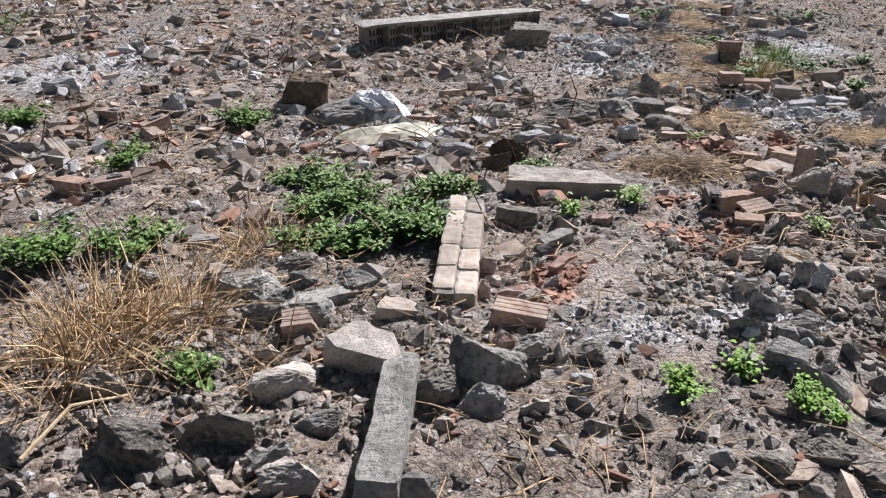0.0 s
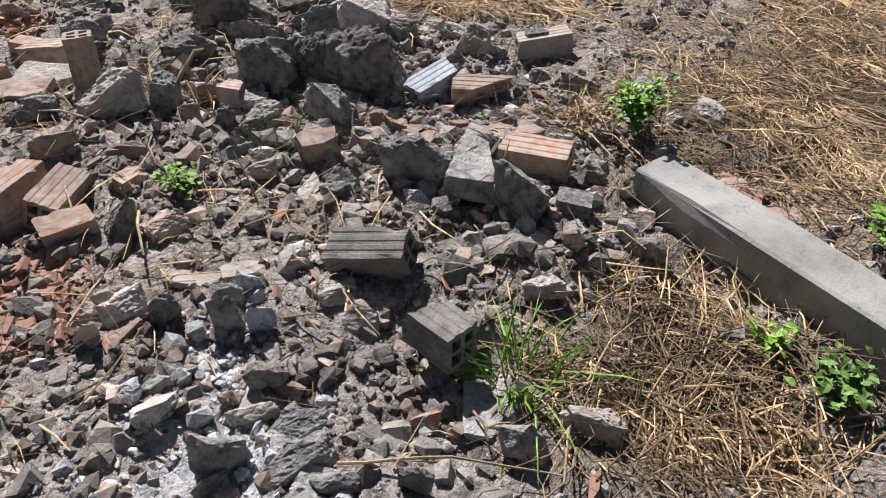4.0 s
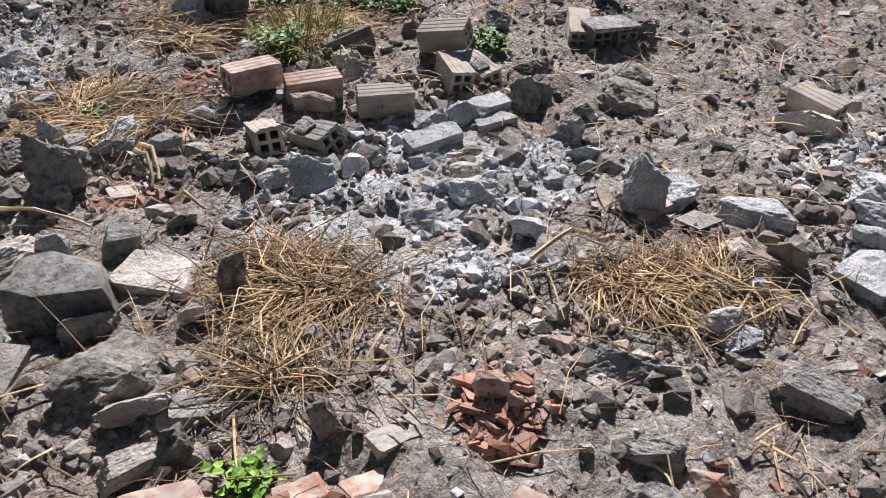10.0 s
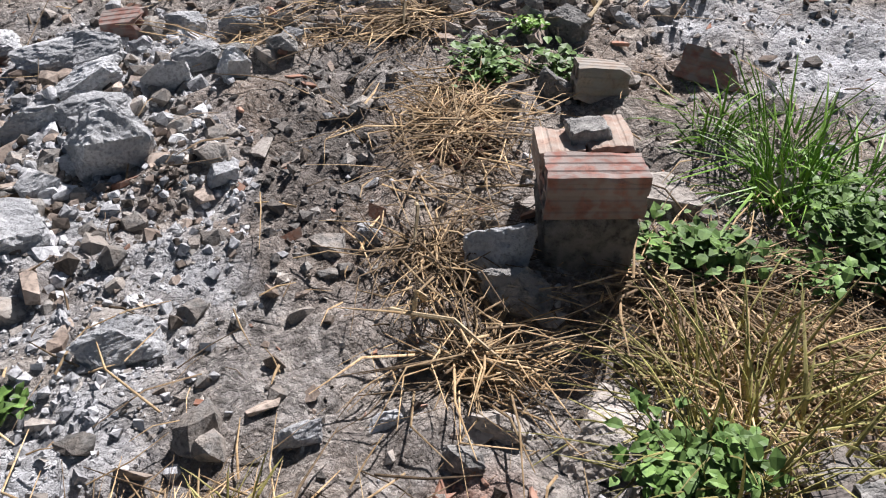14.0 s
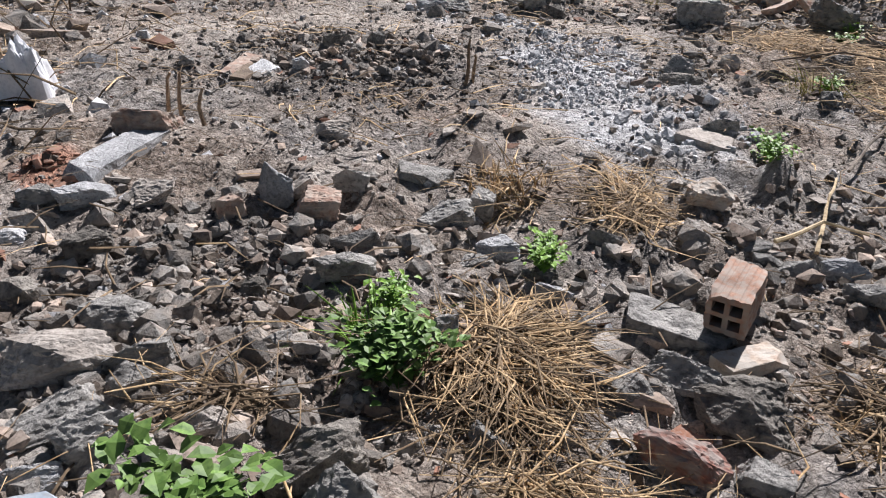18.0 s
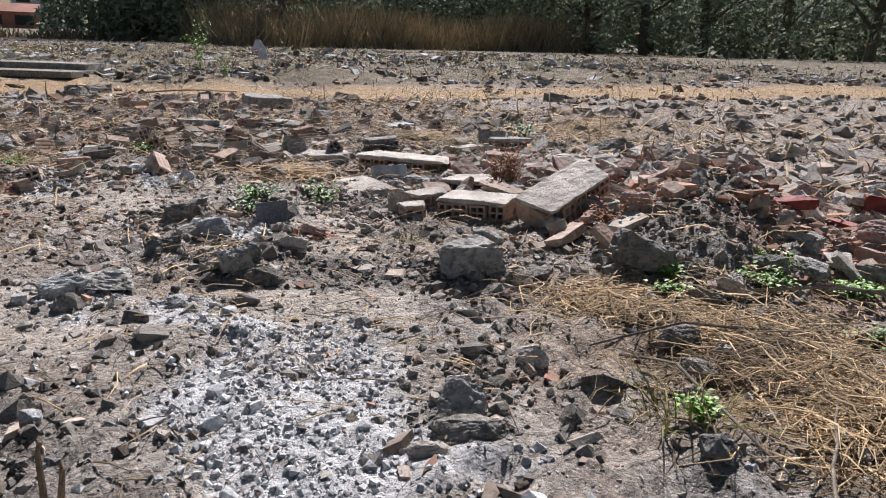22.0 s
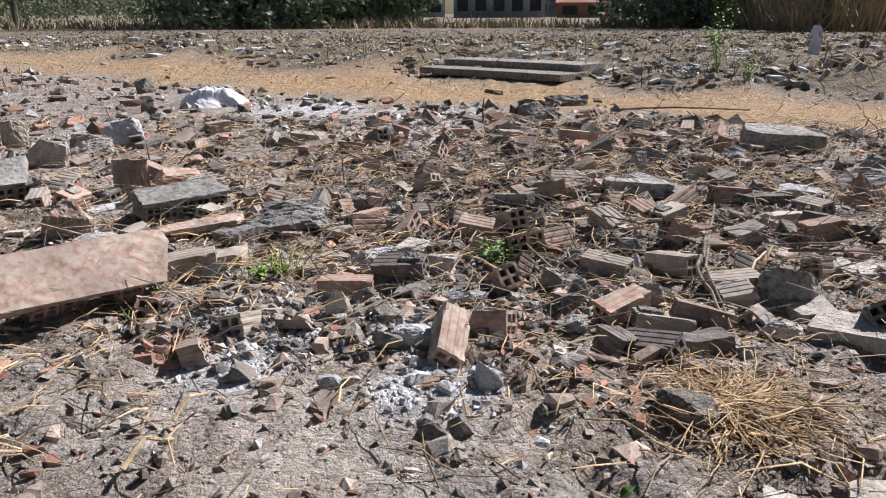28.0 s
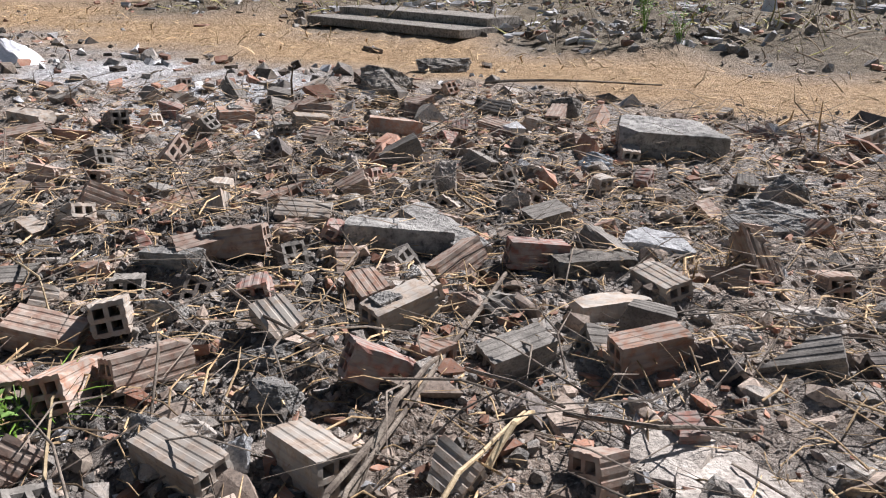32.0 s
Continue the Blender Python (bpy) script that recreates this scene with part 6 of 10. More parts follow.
rock(0.92, -0.51, -55, 0.107, 0.078, 0.073, 'c')
block(-0.73, -1.82, -9, 0.10, 0.05, 0.02, 'p')
block(-0.83, -1.86, -18, 0.07, 0.06, 0.03, 'd')
rock(-0.81, -1.73, -15, 0.061, 0.045, 0.092, 'k')
rock(-0.54, -1.87, -40, 0.074, 0.054, 0.065, 'o')
rock(-0.53, -1.92, -32, 0.031, 0.022, 0.027, 'o')
rock(-0.42, -2.15, -70, 0.108, 0.055, 0.061, 'c')
rock(-0.10, -2.28, -83, 0.158, 0.080, 0.073, 'c')
rock(-0.25, -2.05, -45, 0.065, 0.033, 0.030, 'P')
rock(-0.50, -2.06, -59, 0.030, 0.017, 0.018, 'P')
rock(0.14, -2.37, -68, 0.159, 0.081, 0.074, 'c')
rock(0.09, -2.52, -69, 0.084, 0.062, 0.126, 'c')
rock(-0.20, -2.55, -69, 0.239, 0.162, 0.167, 'k')
rock(0.05, -2.64, -80, 0.122, 0.074, 0.060, 'k')
rock(-0.15, -2.64, -83, 0.184, 0.094, 0.068, 'k')
rock(-0.04, -2.06, -53, 0.084, 0.062, 0.054, 'L')
rock(0.09, -2.04, -53, 0.090, 0.046, 0.042, 'L')
rock(0.04, -1.99, -70, 0.074, 0.043, 0.034, 'L')
rock(0.23, -2.05, -71, 0.094, 0.069, 0.084, 'd')
rock(0.19, -1.96, -66, 0.094, 0.065, 0.044, 'P')
rock(0.06, -1.84, -68, 0.062, 0.032, 0.029, 'L')
rock(-0.32, -1.80, -41, 0.055, 0.037, 0.031, 'P')
rock(-0.30, -2.00, -49, 0.142, 0.072, 0.066, 'c')
rock(-0.56, -2.24, -65, 0.131, 0.094, 0.122, 'c')
block(-0.67, -2.10, -70, 0.11, 0.06, 0.05, 'o')
block(-0.93, -1.89, 11, 0.07, 0.06, 0.05, 'o')
block(-0.99, -1.88, 14, 0.06, 0.05, 0.03, 'o')
block(-1.10, -1.69, -27, 0.15, 0.08, 0.05, 'd')
rock(-1.03, -1.58, -5, 0.076, 0.056, 0.088, 'k')
rock(-1.10, -1.56, -6, 0.102, 0.052, 0.047, 'P')
rock(-1.03, -1.44, -21, 0.134, 0.068, 0.062, 'P')
rock(0.38, -1.90, -78, 0.204, 0.104, 0.076, 'L')
rock(0.32, -1.69, -71, 0.157, 0.115, 0.118, 'L')
rock(0.49, -2.15, -60, 0.119, 0.078, 0.055, 'L')
rock(0.65, -2.23, -65, 0.109, 0.065, 0.050, 'L')
rock(0.54, -2.35, -70, 0.103, 0.075, 0.047, 'L')
rock(0.58, -2.43, -82, 0.120, 0.088, 0.064, 'L')
rock(0.57, -2.50, -97, 0.085, 0.063, 0.055, 'L')
rock(0.91, -2.17, -77, 0.237, 0.153, 0.088, 'L')
rock(0.64, -2.09, -72, 0.163, 0.119, 0.078, 'L')
rock(1.02, -1.74, -76, 0.195, 0.143, 0.100, 'P')
brick(1.13, -1.72, 79, 0.17, 'p', 0.00, -2, -7)
rock(0.44, -1.25, -37, 0.120, 0.088, 0.085, 'c')
rock(0.50, -1.04, -61, 0.107, 0.079, 0.127, 'k')
rock(-0.23, -1.35, -32, 0.097, 0.051, 0.045, 'L')
block(0.35, -1.01, -0, 0.16, 0.08, 0.05, 'L')
block(-0.92, -1.81, -23, 0.09, 0.05, 0.03, 'o')
rock(-0.41, -2.26, -75, 0.094, 0.048, 0.043, 'o')
rock(-0.45, -2.30, -62, 0.068, 0.038, 0.046, 'd')
brick(0.25, -2.53, 23, 0.17, 'o', 0.00, 1, 1)
upright_slab(0.08, -2.48, -5, 0.12, 0.03, 0.13, 'c')
block(0.35, -2.19, -87, 0.10, 0.15, 0.07, 'L')
rock(-0.26, -2.73, -72, 0.207, 0.112, 0.093, 'k')
block(-0.09, -2.87, -36, 0.08, 0.20, 0.06, 'P')
rock(0.12, -2.87, -79, 0.128, 0.091, 0.061, 'P')
rock(0.13, -2.70, -63, 0.148, 0.076, 0.069, 'c')
rock(-0.03, -2.72, -74, 0.183, 0.093, 0.068, 'k')
rock(0.41, -2.67, -72, 0.110, 0.080, 0.124, 'L')
rock(0.30, -2.80, -69, 0.104, 0.076, 0.071, 'L')
rock(-0.02, -3.15, -93, 0.148, 0.075, 0.068, 'c')
rock(0.12, -3.20, -86, 0.125, 0.064, 0.058, 'P')
rock(0.11, -3.28, -87, 0.125, 0.063, 0.058, 'P')
block(-0.32, -2.78, -76, 0.13, 0.08, 0.05, 'p')
rock(-0.50, -2.64, -51, 0.191, 0.097, 0.080, 'k')
rock(-0.64, -2.54, -39, 0.103, 0.052, 0.052, 'd')
rock(-0.59, -2.66, -50, 0.113, 0.070, 0.072, 'k')
standing_brick(-0.76, -2.48, 46, 'd')
brick(-0.67, -2.21, -72, 0.18, 'd', 0.00, -9, -4)
block(-0.86, -2.08, -13, 0.15, 0.05, 0.04, 'o')
block(-0.89, -2.16, -38, 0.16, 0.06, 0.07, 'o')
block(-0.78, -2.32, -68, 0.21, 0.12, 0.05, 'P')
block(-0.92, -2.37, -54, 0.18, 0.10, 0.06, 'd')
rock(-0.85, -2.68, -51, 0.201, 0.120, 0.157, 'P')
rock(-0.76, -2.80, -68, 0.090, 0.066, 0.124, 'c')
rock(-0.66, -2.87, -54, 0.092, 0.047, 0.051, 'd')
brick(-0.67, -2.97, -80, 0.06, 'd', 0.00, -2, -10)
rock(-0.71, -3.10, -64, 0.128, 0.068, 0.092, 'P')
rock(-0.51, -2.97, -81, 0.178, 0.131, 0.158, 'c')
rock(-0.40, -3.08, -82, 0.161, 0.118, 0.182, 'k')
rock(-0.53, -3.08, -87, 0.119, 0.060, 0.061, 'k')
rock(-0.59, -3.25, -100, 0.202, 0.103, 0.122, 'c')
rock(-0.80, -2.92, -72, 0.076, 0.045, 0.063, 'd')
rock(-0.76, -3.01, -63, 0.064, 0.045, 0.061, 'k')
rock(-0.96, -2.49, -30, 0.105, 0.053, 0.051, 'c')
rock(-0.57, -3.43, -108, 0.103, 0.060, 0.070, 'o')
rock(-0.85, -2.53, -39, 0.060, 0.036, 0.041, 'd')
rock(-0.60, -3.00, -74, 0.047, 0.034, 0.062, 'd')
rock(-1.01, -2.49, -32, 0.104, 0.053, 0.048, 'k')
rock(-0.68, -3.20, -74, 0.087, 0.044, 0.041, 'd')
rock(0.17, -2.02, -67, 0.113, 0.070, 0.053, 'd')
rock(0.59, -2.14, -69, 0.167, 0.113, 0.062, 'L')
rock(0.48, -2.48, -74, 0.134, 0.096, 0.062, 'L')
rock(0.58, -2.25, -76, 0.103, 0.076, 0.056, 'L')
rock(1.00, -2.43, -80, 0.138, 0.101, 0.071, 'L')
rock(1.22, -2.61, -62, 0.168, 0.123, 0.070, 'L')
rock(0.93, -3.08, -89, 0.086, 0.063, 0.067, 'L')
rock(0.60, -2.81, -65, 0.116, 0.073, 0.054, 'c')
rock(0.60, -3.01, -72, 0.096, 0.070, 0.044, 'L')
rock(-0.06, -2.10, -43, 0.087, 0.064, 0.055, 'L')
block(1.54, -3.49, -118, 0.44, 0.12, 0.05, 'P')
rock(-0.35, -3.22, -76, 0.288, 0.211, 0.254, 'k')
rock(-0.38, -2.99, -61, 0.248, 0.167, 0.131, 'k')
rock(-0.00, -2.99, -72, 0.270, 0.198, 0.145, 'P')
rock(-0.14, -2.91, -60, 0.140, 0.103, 0.136, 'c')
rock(0.03, -3.23, -66, 0.079, 0.040, 0.037, 'd')
rock(0.03, -3.40, -90, 0.124, 0.091, 0.111, 'p')
rock(-0.01, -3.49, -83, 0.091, 0.066, 0.060, 'c')
rock(-0.09, -3.38, -71, 0.103, 0.076, 0.071, 'k')
brick(0.10, -3.63, -55, 0.18, 'p', 0.00, -8, -3)
brick(-0.32, -3.44, -18, 0.17, 'b', 0.00, -8, 1)
brick(-0.29, -3.55, -62, 0.12, 'd', 0.00, 2, 6)
rock(-0.30, -3.69, -84, 0.053, 0.039, 0.037, 'L')
rock(-0.44, -3.87, -83, 0.109, 0.056, 0.052, 'P')
rock(-0.42, -3.81, -88, 0.061, 0.042, 0.038, 'c')
brick(-0.58, -3.88, -84, 0.18, 'o', 0.02, -4, 6)
rock(-0.49, -4.01, -107, 0.084, 0.059, 0.058, 'c')
rock(-0.37, -4.15, -120, 0.078, 0.057, 0.059, 'c')
block(-0.46, -3.72, -101, 0.11, 0.10, 0.03, 'd')
block(-0.46, -3.81, -84, 0.07, 0.08, 0.04, 'd')
rock(-0.48, -3.61, -77, 0.072, 0.037, 0.034, 'r')
rock(-0.57, -3.38, -60, 0.095, 0.070, 0.084, 'o')
rock(-0.74, -3.62, -75, 0.190, 0.113, 0.150, 'c')
block(-0.65, -3.73, -71, 0.09, 0.32, 0.06, 'c')
rock(-0.75, -3.91, -109, 0.155, 0.104, 0.134, 'c')
rock(-0.72, -3.18, -44, 0.081, 0.046, 0.048, 'd')
rock(-0.77, -3.11, -40, 0.105, 0.055, 0.058, 'k')
block(-0.76, -3.33, -43, 0.11, 0.07, 0.07, 'd')
rock(-0.68, -3.41, -79, 0.079, 0.058, 0.071, 'c')
rock(-0.68, -3.36, -66, 0.046, 0.026, 0.029, 'o')
block(-0.67, -3.44, -25, 0.09, 0.06, 0.04, 'd')
rock(-0.67, -3.51, -72, 0.079, 0.042, 0.049, 'P')
block(-0.57, -3.54, -73, 0.09, 0.08, 0.03, 'd')
rock(-0.85, -3.47, -81, 0.092, 0.047, 0.060, 'c')
rock(-0.86, -3.23, -52, 0.076, 0.039, 0.039, 'P')
rock(-0.87, -3.16, -52, 0.077, 0.042, 0.048, 'c')
rock(-0.85, -3.68, -91, 0.071, 0.036, 0.051, 'L')
rock(-0.81, -3.83, -107, 0.051, 0.026, 0.030, 'o')
rock(-0.82, -3.96, -100, 0.051, 0.037, 0.076, 'c')
rock(-0.84, -3.88, -109, 0.050, 0.028, 0.039, 'c')
rock(-0.85, -4.00, -96, 0.080, 0.041, 0.037, 'd')
block(-0.68, -4.02, -80, 0.09, 0.06, 0.04, 'c')
rock(-0.74, -3.99, -106, 0.032, 0.023, 0.029, 'd')
rock(-0.77, -4.05, -108, 0.084, 0.043, 0.039, 'c')
rock(-0.72, -4.18, -118, 0.089, 0.050, 0.058, 'c')
rock(-0.82, -4.07, -114, 0.061, 0.044, 0.057, 'd')
rock(-0.12, -3.83, -98, 0.127, 0.081, 0.061, 'k')
rock(-0.04, -3.69, -73, 0.103, 0.073, 0.052, 'c')
rock(0.35, -2.70, -64, 0.136, 0.100, 0.125, 'L')
rock(0.60, -2.72, -61, 0.146, 0.107, 0.067, 'L')
rock(-0.11, -4.20, -111, 0.116, 0.085, 0.063, 'P')
rock(0.25, -4.32, -101, 0.103, 0.061, 0.048, 'c')
brick(0.61, -4.78, -31, 0.17, 'p', 0.00, 8, -11)
rock(0.24, -4.56, -114, 0.106, 0.054, 0.049, 'L')
rock(0.29, -4.91, -116, 0.096, 0.070, 0.052, 'P')
rock(-0.05, -4.01, -108, 0.103, 0.060, 0.047, 'L')
block(-0.42, -4.36, -92, 0.12, 0.09, 0.04, 'r')
block(-0.44, -4.48, -108, 0.10, 0.09, 0.04, 'r')
brick(-1.09, -3.72, -75, 0.18, 'c', 0.00, -12, 18)
rock(-1.47, -3.72, -54, 0.081, 0.060, 0.073, 'k')
rock(-1.65, -3.76, -31, 0.099, 0.068, 0.099, 'c')
rock(-1.59, -3.87, -38, 0.139, 0.071, 0.066, 'c')
rock(-1.61, -3.92, -60, 0.094, 0.048, 0.045, 'c')
rock(-1.69, -3.77, -26, 0.065, 0.037, 0.055, 'c')
rock(-1.58, -3.54, -25, 0.072, 0.037, 0.041, 'c')
rock(-1.63, -3.53, -27, 0.059, 0.036, 0.041, 'L')
rock(-1.54, -4.07, -74, 0.061, 0.034, 0.055, 'c')
rock(-1.38, -3.55, -52, 0.069, 0.051, 0.102, 'c')
rock(-1.36, -3.62, -44, 0.062, 0.046, 0.075, 'b')
rock(-1.42, -3.42, -40, 0.066, 0.048, 0.079, 'c')
rock(-1.45, -3.34, -30, 0.108, 0.079, 0.074, 'P')
rock(-1.51, -3.28, -35, 0.081, 0.046, 0.042, 'o')
rock(-1.48, -3.32, -35, 0.054, 0.040, 0.068, 'p')
rock(-1.55, -3.34, -22, 0.053, 0.039, 0.067, 'p')
block(-1.50, -3.38, 3, 0.09, 0.04, 0.03, 'o')
rock(-1.30, -3.55, -54, 0.046, 0.032, 0.031, 'b')
rock(-1.22, -3.70, -60, 0.077, 0.039, 0.036, 'P')
rock(-1.25, -3.78, -62, 0.074, 0.049, 0.051, 'P')
block(-1.33, -4.09, -71, 0.08, 0.14, 0.03, 'c')
rock(-1.40, -4.01, -55, 0.056, 0.031, 0.043, 'r')
rock(-1.38, -4.19, -83, 0.098, 0.050, 0.066, 'c')
rock(-1.27, -4.28, -78, 0.122, 0.062, 0.073, 'p')
rock(-1.18, -3.56, -47, 0.067, 0.034, 0.031, 'P')
block(-1.25, -3.48, -44, 0.10, 0.05, 0.03, 'p')
block(-1.31, -3.39, -69, 0.12, 0.05, 0.03, 'p')
block(-0.89, -3.95, -49, 0.13, 0.07, 0.03, 'c')
rock(-1.01, -4.07, -62, 0.101, 0.052, 0.047, 'P')
rock(-0.89, -3.69, -55, 0.087, 0.053, 0.043, 'k')
rock(-0.74, -4.23, -76, 0.085, 0.063, 0.054, 'k')
rock(-0.90, -3.49, -56, 0.091, 0.058, 0.043, 'c')
rock(-1.09, -2.73, -27, 0.145, 0.074, 0.067, 'd')
rock(-0.99, -2.88, -39, 0.106, 0.054, 0.049, 'd')
rock(-0.92, -3.27, -54, 0.096, 0.049, 0.044, 'd')
brick(-1.36, -2.78, 72, 0.17, 's', 0.00, 5, 0)
brick(-1.30, -2.82, 13, 0.18, 'o', 0.00, 2, -4)
brick(-1.26, -2.91, 23, 0.18, 'd', 0.00, 4, 16)
block(-1.33, -3.04, -28, 0.13, 0.08, 0.05, 'o')
rock(-1.26, -3.13, -43, 0.089, 0.065, 0.128, 'k')
rock(-1.21, -3.23, -41, 0.104, 0.072, 0.048, 'd')
block(-1.11, -3.00, 0, 0.08, 0.06, 0.04, 'o')
block(-1.38, -2.87, -13, 0.10, 0.04, 0.03, 'r')
block(-1.93, -2.87, -28, 0.11, 0.05, 0.03, 'r')
rock(-1.44, -3.29, -39, 0.081, 0.041, 0.037, 'p')
rock(-1.34, -3.52, -34, 0.069, 0.051, 0.072, 'c')
rock(-1.28, -3.52, -48, 0.055, 0.040, 0.048, 'b')
rock(-1.16, -3.54, -39, 0.080, 0.047, 0.037, 'P')
rock(-1.21, -3.68, -48, 0.061, 0.042, 0.034, 'P')
rock(-1.77, -3.88, -29, 0.119, 0.062, 0.075, 'c')
rock(-1.67, -3.93, -51, 0.098, 0.063, 0.077, 'c')
rock(-1.53, -3.82, -45, 0.120, 0.061, 0.055, 'c')
rock(-1.60, -3.96, -51, 0.087, 0.046, 0.054, 'c')
rock(-1.53, -3.74, -51, 0.110, 0.056, 0.051, 'P')
rock(-1.62, -3.59, -21, 0.098, 0.050, 0.045, 'P')
rock(-2.45, -3.51, 8, 0.130, 0.066, 0.060, 'r')
rock(-2.41, -3.55, 17, 0.090, 0.046, 0.042, 'P')
rock(-2.56, -3.49, -3, 0.067, 0.049, 0.081, 'r')
rock(-2.50, -3.36, 0, 0.071, 0.041, 0.039, 'P')
rock(-2.42, -3.40, 13, 0.125, 0.063, 0.061, 'P')
rock(-2.43, -3.33, -8, 0.072, 0.036, 0.033, 'P')
rock(-2.29, -3.43, -17, 0.068, 0.050, 0.060, 'c')
rock(-2.25, -3.19, -7, 0.083, 0.048, 0.039, 'c')
rock(-2.32, -3.25, 12, 0.073, 0.052, 0.044, 'c')
block(-2.18, -3.08, 21, 0.16, 0.06, 0.05, 'c')
rock(-2.39, -3.17, -8, 0.069, 0.041, 0.034, 'c')
rock(-2.41, -3.25, -4, 0.089, 0.045, 0.041, 'd')
block(-2.22, -3.31, 48, 0.16, 0.04, 0.03, 'r')
block(-2.35, -3.38, 57, 0.13, 0.04, 0.03, 'r')
block(-2.00, -2.47, -7, 0.57, 0.16, 0.10, 'P')
rock(-0.65, -3.01, -58, 0.116, 0.067, 0.053, 'P')
rock(-1.77, -1.65, -19, 0.183, 0.120, 0.068, 'L')
rock(-1.94, -1.60, -16, 0.237, 0.140, 0.088, 'L')
rock(-1.55, -1.92, -12, 0.124, 0.071, 0.057, 'L')
rock(-2.39, -1.76, 2, 0.225, 0.114, 0.083, 'L')
rock(-1.34, -1.59, -20, 0.138, 0.101, 0.097, 'L')
rock(-1.70, -1.34, -11, 0.256, 0.188, 0.139, 'd')
block(-0.94, -1.52, -33, 0.13, 0.06, 0.04, 'c')
block(0.08, -1.05, -16, 0.18, 0.08, 0.05, 'L')
rock(-3.24, -3.15, 15, 0.217, 0.132, 0.080, 'k')
rock(-3.20, -3.29, 11, 0.119, 0.077, 0.055, 'c')
block(-3.12, -3.44, 18, 0.23, 0.09, 0.07, 'c')
rock(-3.00, -3.37, 12, 0.170, 0.122, 0.078, 'c')
block(-2.86, -3.56, -12, 0.14, 0.08, 0.06, 'p')
block(-2.98, -3.82, -27, 0.20, 0.15, 0.12, 'P')
brick(-3.19, -3.63, 2, 0.11, 'd', 0.00, -3, 12)
rock(-3.17, -3.55, 10, 0.197, 0.143, 0.101, 'c')
rock(-3.30, -3.51, 18, 0.184, 0.135, 0.139, 'c')
rock(-3.32, -3.38, 27, 0.174, 0.127, 0.104, 'c')
rock(-3.22, -3.92, 15, 0.221, 0.112, 0.095, 'P')
rock(-2.63, -3.98, 6, 0.236, 0.173, 0.162, 'c')
rock(-2.49, -3.89, -5, 0.140, 0.083, 0.070, 'c')
brick(-2.47, -3.68, -19, 0.18, 'd', 0.00, 6, 6)
rock(-2.52, -3.32, -5, 0.088, 0.064, 0.105, 'p')
rock(-2.39, -3.44, -21, 0.112, 0.059, 0.052, 'r')
rock(-2.35, -3.49, -12, 0.074, 0.039, 0.034, 'P')
rock(-2.36, -4.05, -4, 0.075, 0.038, 0.035, 'L')
rock(-2.50, -4.01, -14, 0.060, 0.044, 0.090, 'k')
rock(-2.37, -4.26, -22, 0.096, 0.049, 0.052, 'c')
rock(-2.40, -4.17, -28, 0.085, 0.046, 0.046, 'c')
rock(-2.79, -4.07, 8, 0.144, 0.094, 0.092, 'k')
rock(-2.68, -4.13, -14, 0.167, 0.100, 0.103, 'c')
rock(-2.89, -4.11, -7, 0.085, 0.047, 0.045, 'c')
rock(-2.53, -4.18, 1, 0.084, 0.043, 0.039, 'P')
rock(-2.56, -3.88, -4, 0.078, 0.057, 0.069, 'r')
block(-2.29, -2.80, -12, 0.19, 0.08, 0.07, 'k')
rock(-2.96, -0.79, -7, 0.488, 0.358, 0.181, 'c')
rock(-1.55, -1.04, -26, 0.406, 0.288, 0.151, 'k')
rock(-2.01, -0.90, -10, 0.300, 0.220, 0.114, 'k')
rock(-1.84, -1.38, -16, 0.206, 0.151, 0.076, 'k')
rock(-1.25, -1.11, -27, 0.262, 0.192, 0.145, 'c')
rock(-1.02, -1.32, -21, 0.220, 0.161, 0.083, 'k')
rock(-2.71, -1.48, 11, 0.197, 0.141, 0.073, 'c')
rock(-2.31, -3.93, -12, 0.110, 0.070, 0.059, 'k')
rock(-1.73, -4.04, -40, 0.149, 0.095, 0.072, 'c')
rock(-1.69, -4.13, -48, 0.147, 0.076, 0.068, 'c')
rock(-1.87, -4.05, -41, 0.129, 0.074, 0.060, 'c')
rock(-1.85, -4.44, -54, 0.157, 0.080, 0.073, 'k')
rock(-1.61, -4.35, -57, 0.110, 0.057, 0.051, 'c')
rock(-1.86, -4.24, -31, 0.061, 0.031, 0.028, 'P')
rock(-2.16, -4.36, -27, 0.081, 0.041, 0.038, 'c')
brick(0.41, -0.79, 64, 0.17, 'p', 0.00, -1, 7)
block(4.60, 4.39, -114, 0.27, 0.07, 0.06, 'R')
upright_slab(5.21, 4.22, -84, 0.79, 0.03, 0.13, 'R')
block(4.06, 4.38, -8, 0.43, 0.07, 0.05, 'R')
brick(-1.25, -3.965, 72, 0.11, 'c', 0.09, 3, 2)

perched = rock(0.24, 1.83, -14, 0.115, 0.09, 0.12, 'c')
perched.location.z += 0.085

# ---- more of the brick heap ----
more_rnd = random.Random(21)
taken = [(o.location.x, o.location.y) for o in scene.objects if o.name.startswith(("hollow_brick", "wall_piece"))]
for _ in range(420):
    x, y = more_rnd.gauss(2.3, 1.5), more_rnd.gauss(9.0, 1.1)
    if min((x - a) ** 2 + (y - b) ** 2 for a, b in taken) < 0.022 or y < 6.9 or track(x, y) > 0.1 or math.hypot(x - 3.0, y - 6.4) < 0.9:
        continue
    taken.append((x, y))
    brick(x, y, more_rnd.uniform(0, 180), more_rnd.choice((0.18, 0.12, 0.09, 0.07, 0.06)), more_rnd.choice("dddopprscc"), -0.02, more_rnd.gauss(0, 18), more_rnd.gauss(0, 22))


